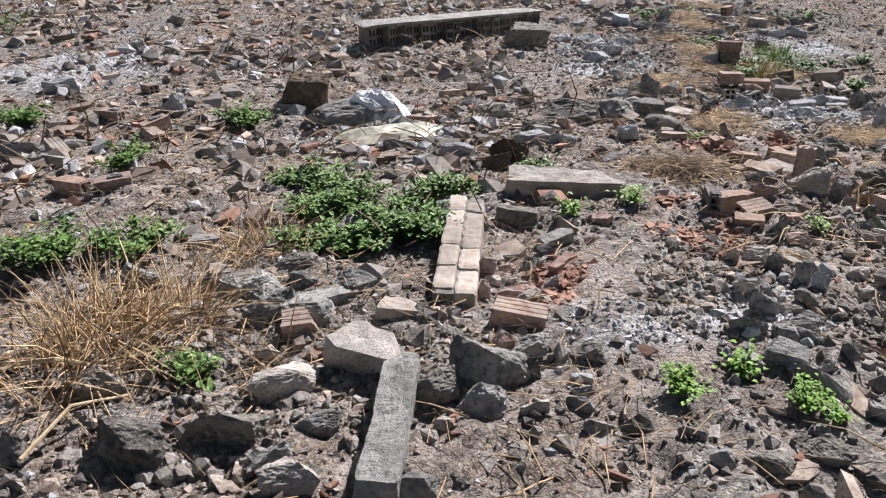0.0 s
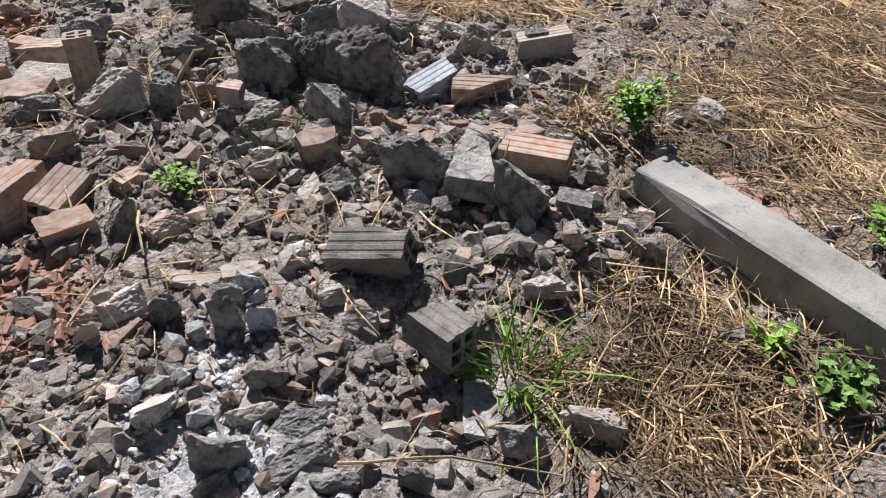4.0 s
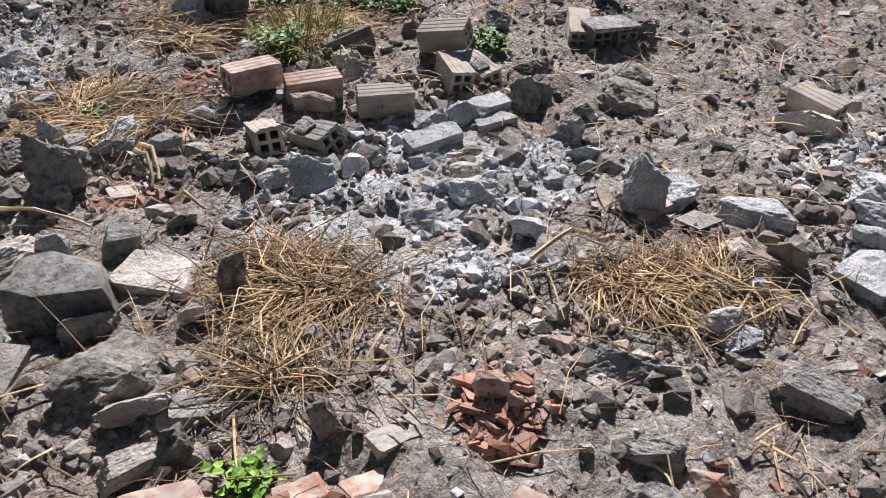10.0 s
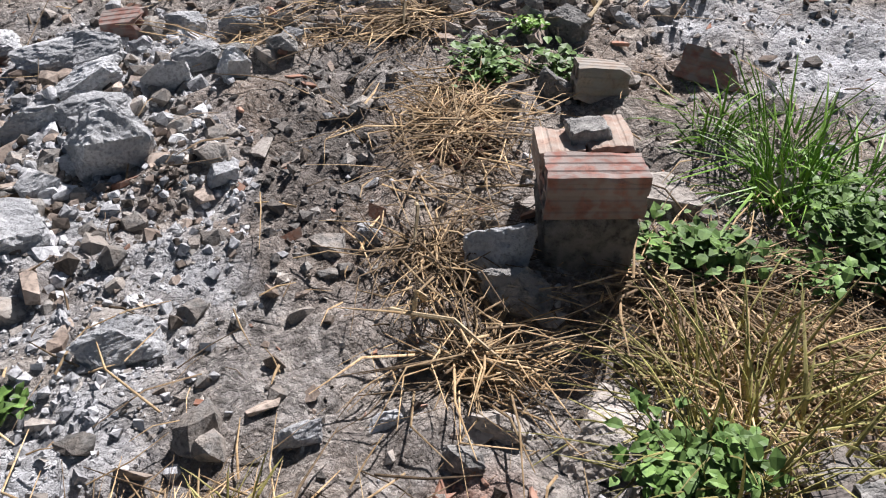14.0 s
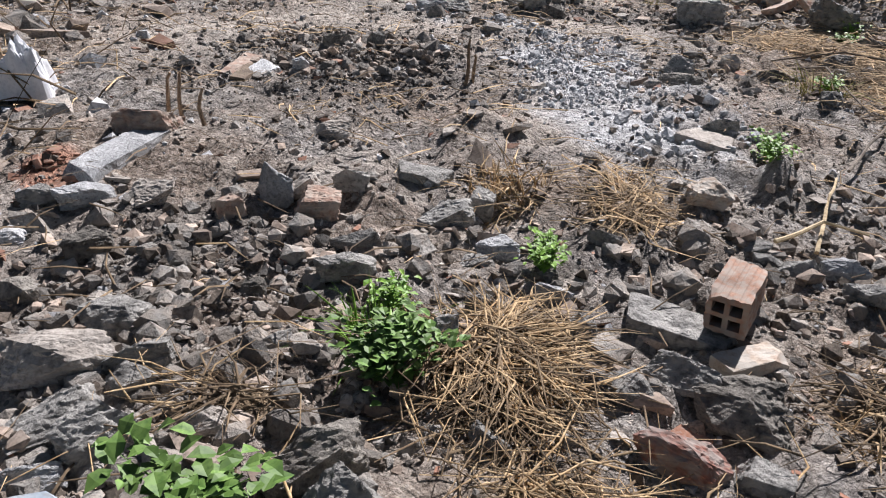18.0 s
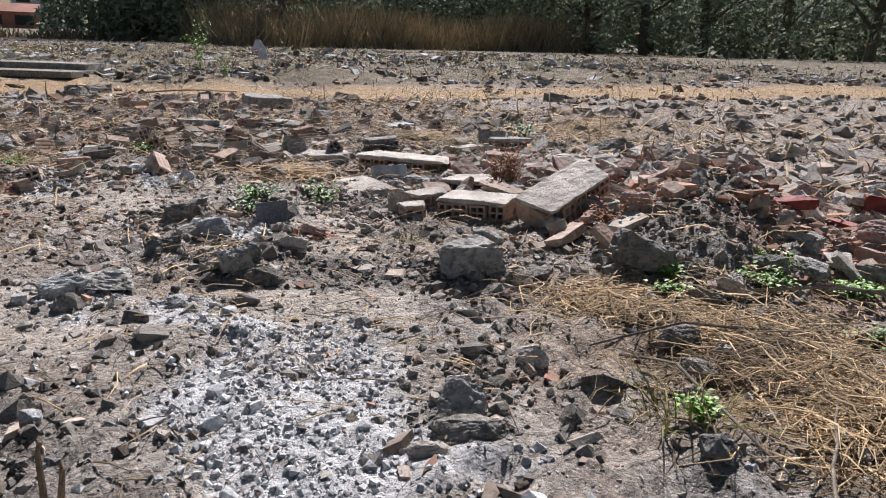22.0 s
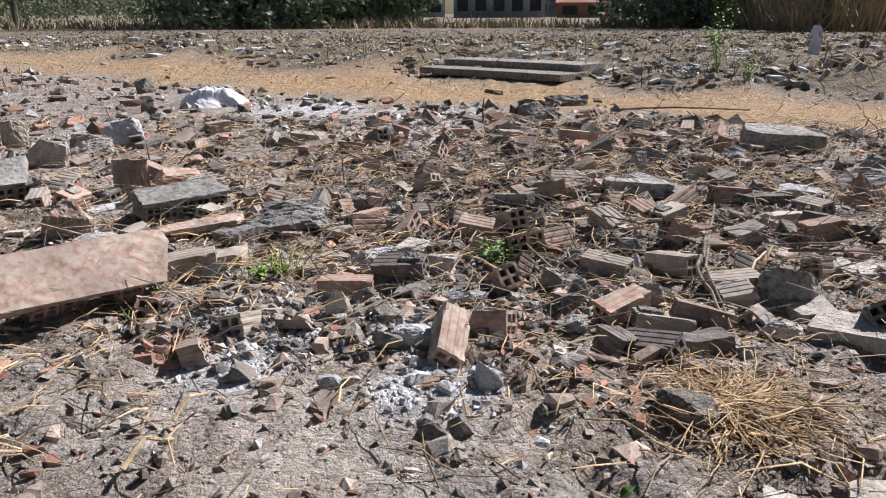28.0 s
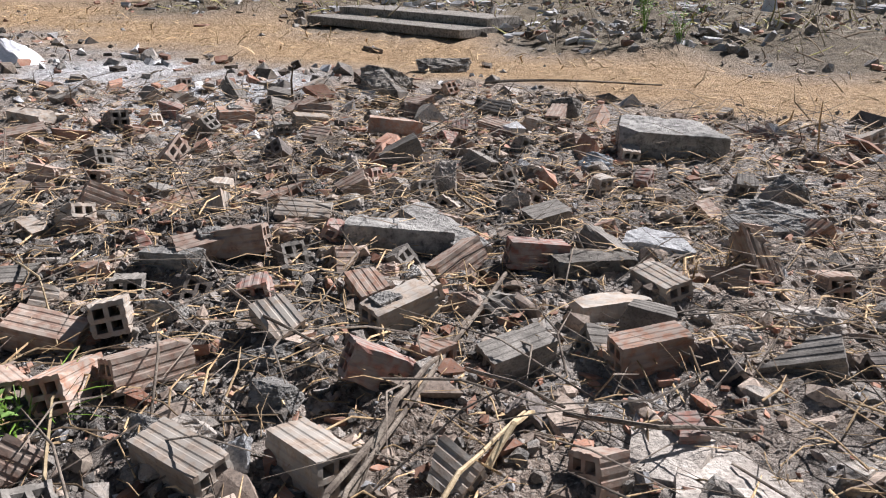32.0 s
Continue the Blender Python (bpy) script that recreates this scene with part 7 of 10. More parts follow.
# ---- tilted slab of plastered wall at the foot of the low heap ----
slab = wall_piece(3.40, 5.04, 8, 0.46, 0.20, 0.13, 'P')
slab.matrix_world = rest(3.42, 5.06, 10, -18, 8, 0.03)
tagged(slab, "tilted cream-plastered slab of hollow-brick wall", "wall piece", "fallen wall pieces")

# ---- plates and brick ends of the low red heap ----
for k in range(230):
    x, y = more_rnd.gauss(4.6, 0.75), more_rnd.gauss(5.35, 0.6)
    if x < 3.1:
        continue
    code = more_rnd.choice("dPopPcrPdPc")
    long = more_rnd.uniform(0.07, 0.2)
    ob = block(x, y, 0, long, long * more_rnd.uniform(0.45, 0.9), more_rnd.uniform(0.03, 0.06), code)
    ob.matrix_world = rest(x, y, more_rnd.gauss(0, 24), more_rnd.gauss(0, 24), more_rnd.uniform(0, 180), 0.01)


# ---- stub of wall standing in the straw ----
stub = new("wall_stub")
stub.matrix_world = pose(0.19, 0.285, land(0.19, 0.285) - 0.02, -5, 0, -18)
part("footing", block_bm(91, 0.165, 0.16, 0.12, 0.08, 6), CONCRETE_DARK, stub, "dark mortar-bound lower course")
cross = part("brick", brick_bm(0.17, 0.082, 4, 3), BRICK_RED, stub)
cross.matrix_basis = pose(0, -0.04, 0.122, 3, 0, 0)
for k in (-1, 1):
    back = part("brick", brick_bm(0.13, 0.08, 6 + k, 3, True), BRICK_DUSTY, stub)
    back.matrix_basis = pose(k * 0.042, 0.07, 0.126 + 0.004 * k, -4, 0, 90)
lump = part("mortar", block_bm(92, 0.07, 0.06, 0.03, 0.2, 5), CONCRETE, stub, "grey mortar crust on top")
lump.matrix_basis = pose(0.0, 0.06, 0.198, 0, 0, 10)
tagged(stub, "standing stub of red brick wall with crossed courses", "wall piece", "fallen wall pieces")

# ---- plants, sticks and sacks ----
weed(-3.06, -2.52, 0.24, 0.10, 924, 0.025, LEAF, 'low green leafy weed among the rubble', 1)
weed(-2.82, -2.86, 0.24, 0.10, 1012, 0.024, LEAF, 'low green leafy weed among the rubble', 2)
weed(-2.97, -2.98, 0.16, 0.09, 572, 0.024, LEAF, 'low green leafy weed among the rubble', 3)
weed(-2.59, -2.36, 0.17, 0.09, 484, 0.025, LEAF, 'low green leafy weed among the rubble', 4)
weed(-4.27, -2.93, 0.20, 0.12, 242, 0.023, LEAF, 'low green leafy weed among the rubble', 5)
weed(-4.02, -2.78, 0.19, 0.10, 154, 0.024, LEAF, 'low green leafy weed among the rubble', 6)
weed(-3.69, -0.78, 0.22, 0.12, 132, 0.029, LEAF, 'low green leafy weed among the rubble', 7)
weed(-4.24, -1.51, 0.16, 0.12, 110, 0.027, LEAF, 'low green leafy weed among the rubble', 8)
weed(-5.20, -0.46, 0.23, 0.14, 132, 0.029, LEAF, 'low green leafy weed among the rubble', 9)
weed(-2.04, -2.82, 0.07, 0.06, 88, 0.022, LEAF_BRIGHT, 'bright green leafy weed growing in the rubble', 10)
weed(-1.73, -2.71, 0.09, 0.07, 99, 0.022, LEAF_BRIGHT, 'bright green leafy weed growing in the rubble', 11)
weed(-2.06, -2.15, 0.12, 0.06, 88, 0.026, LEAF, 'low green leafy weed among the rubble', 12)
weed(-2.12, -4.18, 0.09, 0.06, 132, 0.016, LEAF_BRIGHT, 'thin yellow-green weed in the soil', 13)
weed(-1.89, -4.08, 0.07, 0.06, 99, 0.020, LEAF_BRIGHT, 'bright green leafy weed growing in the rubble', 14)
weed(-1.78, -4.26, 0.09, 0.06, 132, 0.016, LEAF_BRIGHT, 'thin yellow-green weed in the soil', 15)
weed(-3.49, -3.85, 0.13, 0.10, 154, 0.022, LEAF, 'low green leafy weed among the rubble', 16)
weed(-6.39, 2.70, 0.35, 0.20, 110, 0.036, LEAF, 'low green leafy weed among the rubble', 17)
weed(-0.30, -4.05, 0.06, 0.20, 264, 0.020, LEAF_BRIGHT, 'bright green leafy weed growing in the rubble', 18)
weed(-0.50, -4.73, 0.10, 0.12, 330, 0.020, LEAF_BRIGHT, 'bright green leafy weed growing in the rubble', 19)
weed(-0.71, -4.81, 0.04, 0.06, 66, 0.020, LEAF_BRIGHT, 'bright green leafy weed growing in the rubble', 20)
tuft(-1.23, -4.13, 0.07, 0.16, 108, LEAF_BRIGHT, 'bright green grass tuft', 21, 0.6)
weed(-0.89, -4.52, 0.02, 0.05, 44, 0.020, LEAF_BRIGHT, 'bright green leafy weed growing in the rubble', 22)
weed(-0.95, -4.66, 0.06, 0.06, 110, 0.022, LEAF, 'low green leafy weed among the rubble', 23)
weed(-1.07, -3.13, 0.05, 0.05, 88, 0.016, LEAF_BRIGHT, 'thin yellow-green weed in the soil', 24)
tuft(-0.80, -3.24, 0.05, 0.10, 60, LEAF_BRIGHT, 'bright green grass tuft', 25, 0.6)
weed(0.38, -4.87, 0.11, 0.08, 132, 0.022, LEAF, 'low green leafy weed among the rubble', 26)
weed(-0.97, -1.73, 0.03, 0.03, 66, 0.020, LEAF_BRIGHT, 'bright green leafy weed growing in the rubble', 27)
tuft(0.23, -0.24, 0.20, 0.20, 192, TUFT_MIX, 'yellow-green half-dry grass tuft', 28, 0.6)
weed(0.73, -0.64, 0.07, 0.06, 77, 0.024, LEAF, 'low green leafy weed among the rubble', 29)
tuft(1.60, -2.24, 0.23, 0.15, 240, LEAF_BRIGHT, 'bright green grass tuft', 30, 0.6)
weed(0.66, 0.06, 0.21, 0.10, 330, 0.023, LEAF, 'low green leafy weed among the rubble', 31)
weed(1.45, -0.65, 0.15, 0.08, 220, 0.022, LEAF, 'low green leafy weed among the rubble', 32)
tuft(0.25, -0.12, 0.15, 0.18, 240, TUFT_MIX, 'yellow-green half-dry grass tuft', 33, 0.6)
weed(0.72, -0.67, 0.06, 0.05, 88, 0.022, LEAF, 'low green leafy weed among the rubble', 34)
weed(-0.78, 0.22, 0.03, 0.03, 33, 0.022, LEAF, 'low green leafy weed among the rubble', 35)
weed(0.10, -0.22, 0.09, 0.10, 220, 0.022, LEAF, 'low green leafy weed among the rubble', 36)
weed(0.75, 0.10, 0.16, 0.08, 330, 0.022, LEAF, 'low green leafy weed among the rubble', 37)
weed(0.79, -0.13, 0.11, 0.07, 220, 0.022, LEAF, 'low green leafy weed among the rubble', 38)
tuft(0.73, 0.43, 0.11, 0.20, 108, LEAF_BRIGHT, 'bright green grass tuft', 39, 0.6)
weed(1.36, 0.17, 0.15, 0.08, 198, 0.022, LEAF, 'low green leafy weed among the rubble', 40)
weed(0.71, -0.68, 0.06, 0.05, 110, 0.022, LEAF, 'low green leafy weed among the rubble', 41)
weed(-0.58, -0.23, 0.05, 0.04, 99, 0.022, LEAF, 'low green leafy weed among the rubble', 42)
tuft(-0.50, -0.09, 0.05, 0.10, 72, TUFT_MIX, 'yellow-green half-dry grass tuft', 43, 0.6)
weed(0.26, 0.91, 0.11, 0.07, 88, 0.029, LEAF, 'broad-leaved green vine creeping over the rubble', 44)
weed(0.39, 0.84, 0.06, 0.06, 55, 0.029, LEAF, 'broad-leaved green vine creeping over the rubble', 45)
tuft(0.66, 0.27, 0.11, 0.22, 132, LEAF_BRIGHT, 'bright green grass tuft', 46, 0.6)
tuft(0.59, 0.50, 0.06, 0.15, 72, LEAF_BRIGHT, 'bright green grass tuft', 47, 0.6)
weed(0.70, 0.22, 0.06, 0.06, 66, 0.029, LEAF, 'broad-leaved green vine creeping over the rubble', 48)
weed(0.30, 0.22, 0.05, 0.05, 55, 0.029, LEAF, 'broad-leaved green vine creeping over the rubble', 49)
weed(0.39, 0.16, 0.08, 0.05, 88, 0.029, LEAF, 'broad-leaved green vine creeping over the rubble', 50)
weed(0.07, 1.92, 0.12, 0.12, 132, 0.029, LEAF, 'broad-leaved green vine creeping over the rubble', 51)
weed(0.42, 2.25, 0.09, 0.10, 198, 0.022, LEAF, 'low green leafy weed among the rubble', 52)
weed(0.45, 2.46, 0.06, 0.09, 110, 0.016, LEAF_BRIGHT, 'thin yellow-green weed in the soil', 53)
weed(0.40, 1.05, 0.03, 0.05, 88, 0.016, LEAF_BRIGHT, 'thin yellow-green weed in the soil', 54)
weed(1.50, 1.87, 0.06, 0.08, 99, 0.022, LEAF, 'low green leafy weed among the rubble', 55)
weed(1.79, 1.79, 0.09, 0.08, 132, 0.022, LEAF, 'low green leafy weed among the rubble', 56)
weed(0.81, 2.52, 0.04, 0.06, 66, 0.016, LEAF_BRIGHT, 'thin yellow-green weed in the soil', 57)
weed(0.38, 2.23, 0.07, 0.09, 198, 0.022, LEAF, 'low green leafy weed among the rubble', 58)
tuft(0.41, 2.41, 0.05, 0.10, 60, LEAF_BRIGHT, 'bright green grass tuft', 59, 0.6)
tuft(0.91, 2.95, 0.12, 0.16, 204, STRAW_MAT, 'tuft of tan dry straw stalks', 60, 1.0)
weed(0.83, 2.53, 0.03, 0.05, 44, 0.016, LEAF_BRIGHT, 'thin yellow-green weed in the soil', 61)
weed(1.73, 2.96, 0.05, 0.08, 66, 0.016, LEAF_BRIGHT, 'thin yellow-green weed in the soil', 62)
tuft(2.34, 3.46, 0.13, 0.12, 72, TUFT_MIX, 'yellow-green half-dry grass tuft', 63, 0.6)
tuft(0.89, 2.94, 0.14, 0.16, 264, STRAW_MAT, 'tuft of tan dry straw stalks', 64, 1.0)
weed(1.64, 2.84, 0.06, 0.08, 110, 0.016, LEAF_BRIGHT, 'thin yellow-green weed in the soil', 65)
weed(0.88, 2.66, 0.03, 0.05, 66, 0.016, LEAF_BRIGHT, 'thin yellow-green weed in the soil', 66)
tuft(0.17, 6.25, 0.14, 0.15, 48, TUFT_MIX, 'yellow-green half-dry grass tuft', 67, 0.6)
weed(-0.60, 6.59, 0.10, 0.12, 66, 0.020, LEAF_BRIGHT, 'thin yellow-green weed in the soil', 68)
tuft(0.14, 5.90, 0.13, 0.15, 60, LEAF_BRIGHT, 'bright green grass tuft', 69, 0.6)
weed(-0.49, 6.02, 0.12, 0.15, 110, 0.019, LEAF_BRIGHT, 'thin yellow-green weed in the soil', 70)
weed(2.35, 6.20, 0.11, 0.08, 66, 0.028, LEAF, 'low green leafy weed among the rubble', 71)
weed(2.30, 6.21, 0.06, 0.08, 66, 0.022, LEAF_BRIGHT, 'bright green leafy weed growing in the rubble', 72)
weed(2.69, 6.17, 0.09, 0.10, 99, 0.025, LEAF, 'low green leafy weed among the rubble', 73)
weed(3.47, 3.99, 0.08, 0.07, 110, 0.020, LEAF_BRIGHT, 'bright green leafy weed growing in the rubble', 74)
weed(3.65, 3.79, 0.12, 0.06, 176, 0.020, LEAF_BRIGHT, 'bright green leafy weed growing in the rubble', 75)
weed(2.37, 3.45, 0.05, 0.07, 110, 0.016, LEAF_BRIGHT, 'thin yellow-green weed in the soil', 76)
weed(3.31, 3.53, 0.07, 0.07, 99, 0.022, LEAF, 'low green leafy weed among the rubble', 77)
tuft(9.86, 5.69, 0.27, 0.20, 60, LEAF_BRIGHT, 'bright green grass tuft', 78, 0.6)
weed(3.08, 4.14, 0.06, 0.06, 77, 0.020, LEAF_BRIGHT, 'bright green leafy weed growing in the rubble', 79)
weed(3.56, 5.76, 0.17, 0.30, 242, 0.019, LEAF_BROWN, 'withered brown bush with dry leaves', 80)
weed(3.28, 4.64, 0.10, 0.15, 154, 0.017, LEAF_BROWN, 'withered brown bush with dry leaves', 81)
weed(4.10, 3.68, 0.14, 0.12, 198, 0.017, LEAF_BROWN, 'withered brown bush with dry leaves', 82)
weed(2.22, 5.98, 0.07, 0.07, 30, 0.029, LEAF, 'broad-leaved green vine creeping over the rubble', 83)
weed(2.63, 6.06, 0.07, 0.06, 26, 0.029, LEAF, 'broad-leaved green vine creeping over the rubble', 84)
weed(2.16, 7.82, 0.06, 0.08, 44, 0.025, LEAF, 'low green leafy weed among the rubble', 85)
weed(5.21, 7.51, 0.19, 0.12, 132, 0.027, LEAF, 'low green leafy weed among the rubble', 86)
tuft(4.03, 6.97, 0.12, 0.15, 60, TUFT_MIX, 'yellow-green half-dry grass tuft', 87, 0.6)
weed(3.71, 5.83, 0.21, 0.26, 374, 0.016, LEAF_BROWN, 'withered brown bush with dry leaves', 88)
tuft(2.65, 5.23, 0.05, 0.06, 60, TUFT_MIX, 'yellow-green half-dry grass tuft', 89, 0.6)
tuft(0.94, 7.35, 0.10, 0.12, 72, LEAF_BRIGHT, 'bright green grass tuft', 90, 0.6)
tuft(2.19, 7.87, 0.08, 0.12, 54, LEAF_BRIGHT, 'bright green grass tuft', 91, 0.6)
tuft(1.39, 7.64, 0.09, 0.14, 72, TUFT_MIX, 'yellow-green half-dry grass tuft', 92, 0.6)
weed(1.36, 7.57, 0.06, 0.06, 88, 0.020, LEAF_BRIGHT, 'bright green leafy weed growing in the rubble', 93)
tuft(2.17, 7.86, 0.06, 0.10, 54, LEAF_BRIGHT, 'bright green grass tuft', 94, 0.6)
weed(4.62, 14.67, 0.27, 0.95, 264, 0.034, LEAF_BRIGHT, 'bright green leafy weed growing in the rubble', 95)
weed(4.87, 14.18, 0.28, 0.50, 132, 0.026, LEAF_BRIGHT, 'thin yellow-green weed in the soil', 96)
tuft(2.15, 18.08, 0.26, 0.50, 72, TUFT_MIX, 'yellow-green half-dry grass tuft', 97, 0.6)
tuft(-3.83, -3.68, 0.30, 0.42, 156, STRAW_MAT, 'tuft of tan dry straw stalks', 98, 1.0)
tuft(-3.51, -2.99, 0.22, 0.22, 192, STRAW_MAT, 'tuft of tan dry straw stalks', 99, 1.0)
tuft(-1.14, -4.44, 0.17, 0.22, 384, STRAW_MAT, 'tuft of tan dry straw stalks', 100, 1.0)
tuft(-1.24, -4.37, 0.12, 0.15, 192, STRAW_MAT, 'tuft of tan dry straw stalks', 101, 1.0)
tuft(-1.16, -4.64, 0.11, 0.18, 192, STRAW_MAT, 'tuft of tan dry straw stalks', 102, 1.0)
tuft(-0.90, -4.20, 0.07, 0.12, 132, STRAW_MAT, 'tuft of tan dry straw stalks', 103, 1.0)
tuft(-0.29, -3.90, 0.09, 0.15, 168, STRAW_MAT, 'tuft of tan dry straw stalks', 104, 1.0)
tuft(0.75, -4.44, 0.19, 0.26, 216, STRAW_MAT, 'tuft of tan dry straw stalks', 105, 1.0)
tuft(-0.66, -2.78, 0.09, 0.16, 72, STRAW_MAT, 'tuft of tan dry straw stalks', 106, 1.0)
tuft(-0.69, -2.88, 0.06, 0.14, 48, STRAW_MAT, 'tuft of tan dry straw stalks', 107, 1.0)
tuft(-0.69, -2.66, 0.05, 0.18, 36, STRAW_MAT, 'tuft of tan dry straw stalks', 108, 1.0)
tuft(0.26, -0.19, 0.14, 0.10, 264, STRAW_MAT, 'tuft of tan dry straw stalks', 109, 1.0)
tuft(0.60, -0.14, 0.09, 0.08, 144, STRAW_MAT, 'tuft of tan dry straw stalks', 110, 1.0)
tuft(-0.48, -0.12, 0.06, 0.10, 108, STRAW_MAT, 'tuft of tan dry straw stalks', 111, 1.0)
tuft(-0.51, -0.27, 0.10, 0.08, 192, STRAW_MAT, 'tuft of tan dry straw stalks', 112, 1.0)
tuft(-0.62, -0.16, 0.09, 0.08, 108, STRAW_MAT, 'tuft of tan dry straw stalks', 113, 1.0)
tuft(0.68, -0.32, 0.06, 0.15, 72, STRAW_MAT, 'tuft of tan dry straw stalks', 114, 1.0)
tuft(1.17, 1.88, 0.11, 0.10, 144, STRAW_MAT, 'tuft of tan dry straw stalks', 115, 1.0)
tuft(7.51, 7.85, 0.35, 0.35, 96, STRAW_MAT, 'tuft of tan dry straw stalks', 116, 1.0)
tuft(8.01, 5.90, 0.31, 0.35, 72, STRAW_DARK, 'tuft of dark dead stalks', 117, 1.0)
tuft(6.49, 7.93, 0.32, 0.25, 144, STRAW_MAT, 'tuft of tan dry straw stalks', 118, 1.0)
tuft(3.70, 8.68, 0.10, 0.16, 108, STRAW_MAT, 'tuft of tan dry straw stalks', 119, 1.0)
tuft(1.04, 17.48, 0.52, 0.40, 96, STRAW_MAT, 'tuft of tan dry straw stalks', 120, 1.0)
stick([(3.05, 8.36, 0.03), (2.85, 7.63, 0.07), (2.84, 7.24, 0.04)], 0.0090, 'dark bare branch lying across the rubble', material=TWIG)
stick([(2.94, 4.06, 0.03), (3.40, 3.78, 0.07), (3.98, 3.52, 0.04)], 0.0072, 'dark bare branch lying across the rubble', material=TWIG)
stick([(2.96, 3.66, 0.03), (2.74, 3.81, 0.07), (2.47, 3.92, 0.04)], 0.0054, 'dark bare branch lying across the rubble', material=TWIG)
stick([(3.02, 3.83, 0.03), (2.97, 3.53, 0.07), (2.91, 3.26, 0.04)], 0.0083, 'thick pale dry stalk lying on the rubble', material=STALK)
stick([(2.54, 3.86, 0.03), (2.49, 3.63, 0.07), (2.34, 3.21, 0.04)], 0.0054, 'dark bare branch lying across the rubble', material=TWIG)
stick([(3.52, 3.86, 0.03), (3.59, 3.64, 0.07), (3.62, 3.42, 0.04)], 0.0063, 'dark bare branch lying across the rubble', material=TWIG)
stick([(0.00, 1.55, 0.03), (-0.02, 1.48, 0.07), (-0.03, 1.44, 0.04)], 0.0060, 'thick pale dry stalk lying on the rubble', material=STALK)
stick([(0.14, 1.27, 0.03), (0.13, 1.24, 0.07), (0.11, 1.19, 0.04)], 0.0060, 'thick pale dry stalk lying on the rubble', material=STALK)
stick([(0.69, 1.66, 0.03), (0.64, 1.52, 0.07), (0.62, 1.41, 0.04)], 0.0060, 'thick pale dry stalk lying on the rubble', material=STALK)
stick([(-0.13, 0.22, 0.03), (-0.15, 0.20, 0.07), (-0.16, 0.18, 0.04)], 0.0060, 'thick pale dry stalk lying on the rubble', material=STALK)
stick([(-0.08, 0.44, 0.03), (-0.09, 0.39, 0.07), (-0.11, 0.34, 0.04)], 0.0045, 'thick pale dry stalk lying on the rubble', material=STALK)
stick([(0.57, -2.72, 0.03), (0.37, -2.86, 0.07), (0.27, -3.03, 0.04)], 0.0037, 'thick pale dry stalk lying on the rubble', material=STALK)
stick([(0.34, -3.02, 0.03), (0.27, -3.13, 0.07), (0.23, -3.22, 0.04)], 0.0067, 'thick pale dry stalk lying on the rubble', material=STALK)
stick([(-0.47, -2.50, 0.03), (-0.64, -2.62, 0.07), (-0.82, -2.81, 0.04)], 0.0030, 'thick pale dry stalk lying on the rubble', material=STALK)
stick([(-0.62, -2.72, 0.03), (-0.55, -2.72, 0.07), (-0.50, -2.71, 0.04)], 0.0060, 'thick pale dry stalk lying on the rubble', material=STALK)
stick([(-0.66, -2.75, 0.03), (-0.71, -2.84, 0.07), (-0.74, -2.90, 0.04)], 0.0060, 'thick pale dry stalk lying on the rubble', material=STALK)
stick([(-0.58, -0.55, 0.03), (-0.58, -0.63, 0.07), (-0.62, -0.73, 0.04)], 0.0075, 'thick pale dry stalk lying on the rubble', material=STALK)
stick([(-1.01, -0.56, 0.03), (-0.93, -0.72, 0.07), (-0.85, -0.85, 0.04)], 0.0060, 'thick pale dry stalk lying on the rubble', material=STALK)
stick([(-0.63, -0.81, 0.03), (-0.62, -0.89, 0.07), (-0.60, -0.94, 0.04)], 0.0075, 'thick pale dry stalk lying on the rubble', material=STALK)
stick([(-0.30, -0.69, 0.03), (-0.24, -0.71, 0.07), (-0.19, -0.76, 0.04)], 0.0063, 'dark bare branch lying across the rubble', material=TWIG)
stick([(-4.07, -3.77, 0.03), (-3.88, -3.83, 0.07), (-3.73, -3.81, 0.04)], 0.0090, 'thick pale dry stalk lying on the rubble', material=STALK)
stick([(-3.83, -4.25, 0.03), (-3.76, -4.09, 0.07), (-3.66, -3.95, 0.04)], 0.0060, 'thick pale dry stalk lying on the rubble', material=STALK)
stick([(-4.30, -3.17, 0.03), (-3.88, -3.57, 0.07), (-3.56, -3.84, 0.04)], 0.0045, 'dark bare branch lying across the rubble', material=TWIG)
stick([(-4.05, -2.57, 0.03), (-3.83, -3.19, 0.07), (-3.56, -3.84, 0.04)], 0.0037, 'thick pale dry stalk lying on the rubble', material=STALK)
stick([(-1.57, -3.94, 0.03), (-1.49, -4.11, 0.07), (-1.41, -4.27, 0.04)], 0.0030, 'thick pale dry stalk lying on the rubble', material=STALK)
stick([(-1.22, -3.15, 0.03), (-1.28, -3.22, 0.07), (-1.33, -3.28, 0.04)], 0.0045, 'thick pale dry stalk lying on the rubble', material=STALK)
stick([(2.35, 5.85, 0.03), (2.46, 5.57, 0.07), (2.57, 5.31, 0.04)], 0.0030, 'thick pale dry stalk lying on the rubble', material=STALK)
stick([(1.42, 6.39, 0.03), (1.44, 6.46, 0.07), (1.48, 6.50, 0.04)], 0.0060, 'thick pale dry stalk lying on the rubble', material=STALK)
stick([(1.45, 6.57, 0.03), (1.47, 6.62, 0.07), (1.49, 6.70, 0.04)], 0.0053, 'thick pale dry stalk lying on the rubble', material=STALK)
stick([(2.87, 7.67, 0.03), (2.93, 7.88, 0.07), (3.02, 8.20, 0.04)], 0.0090, 'dark bare branch lying across the rubble', material=TWIG)
stick([(3.11, 7.76, 0.03), (3.15, 7.82, 0.07), (3.20, 7.97, 0.04)], 0.0075, 'thick pale dry stalk lying on the rubble', material=STALK)
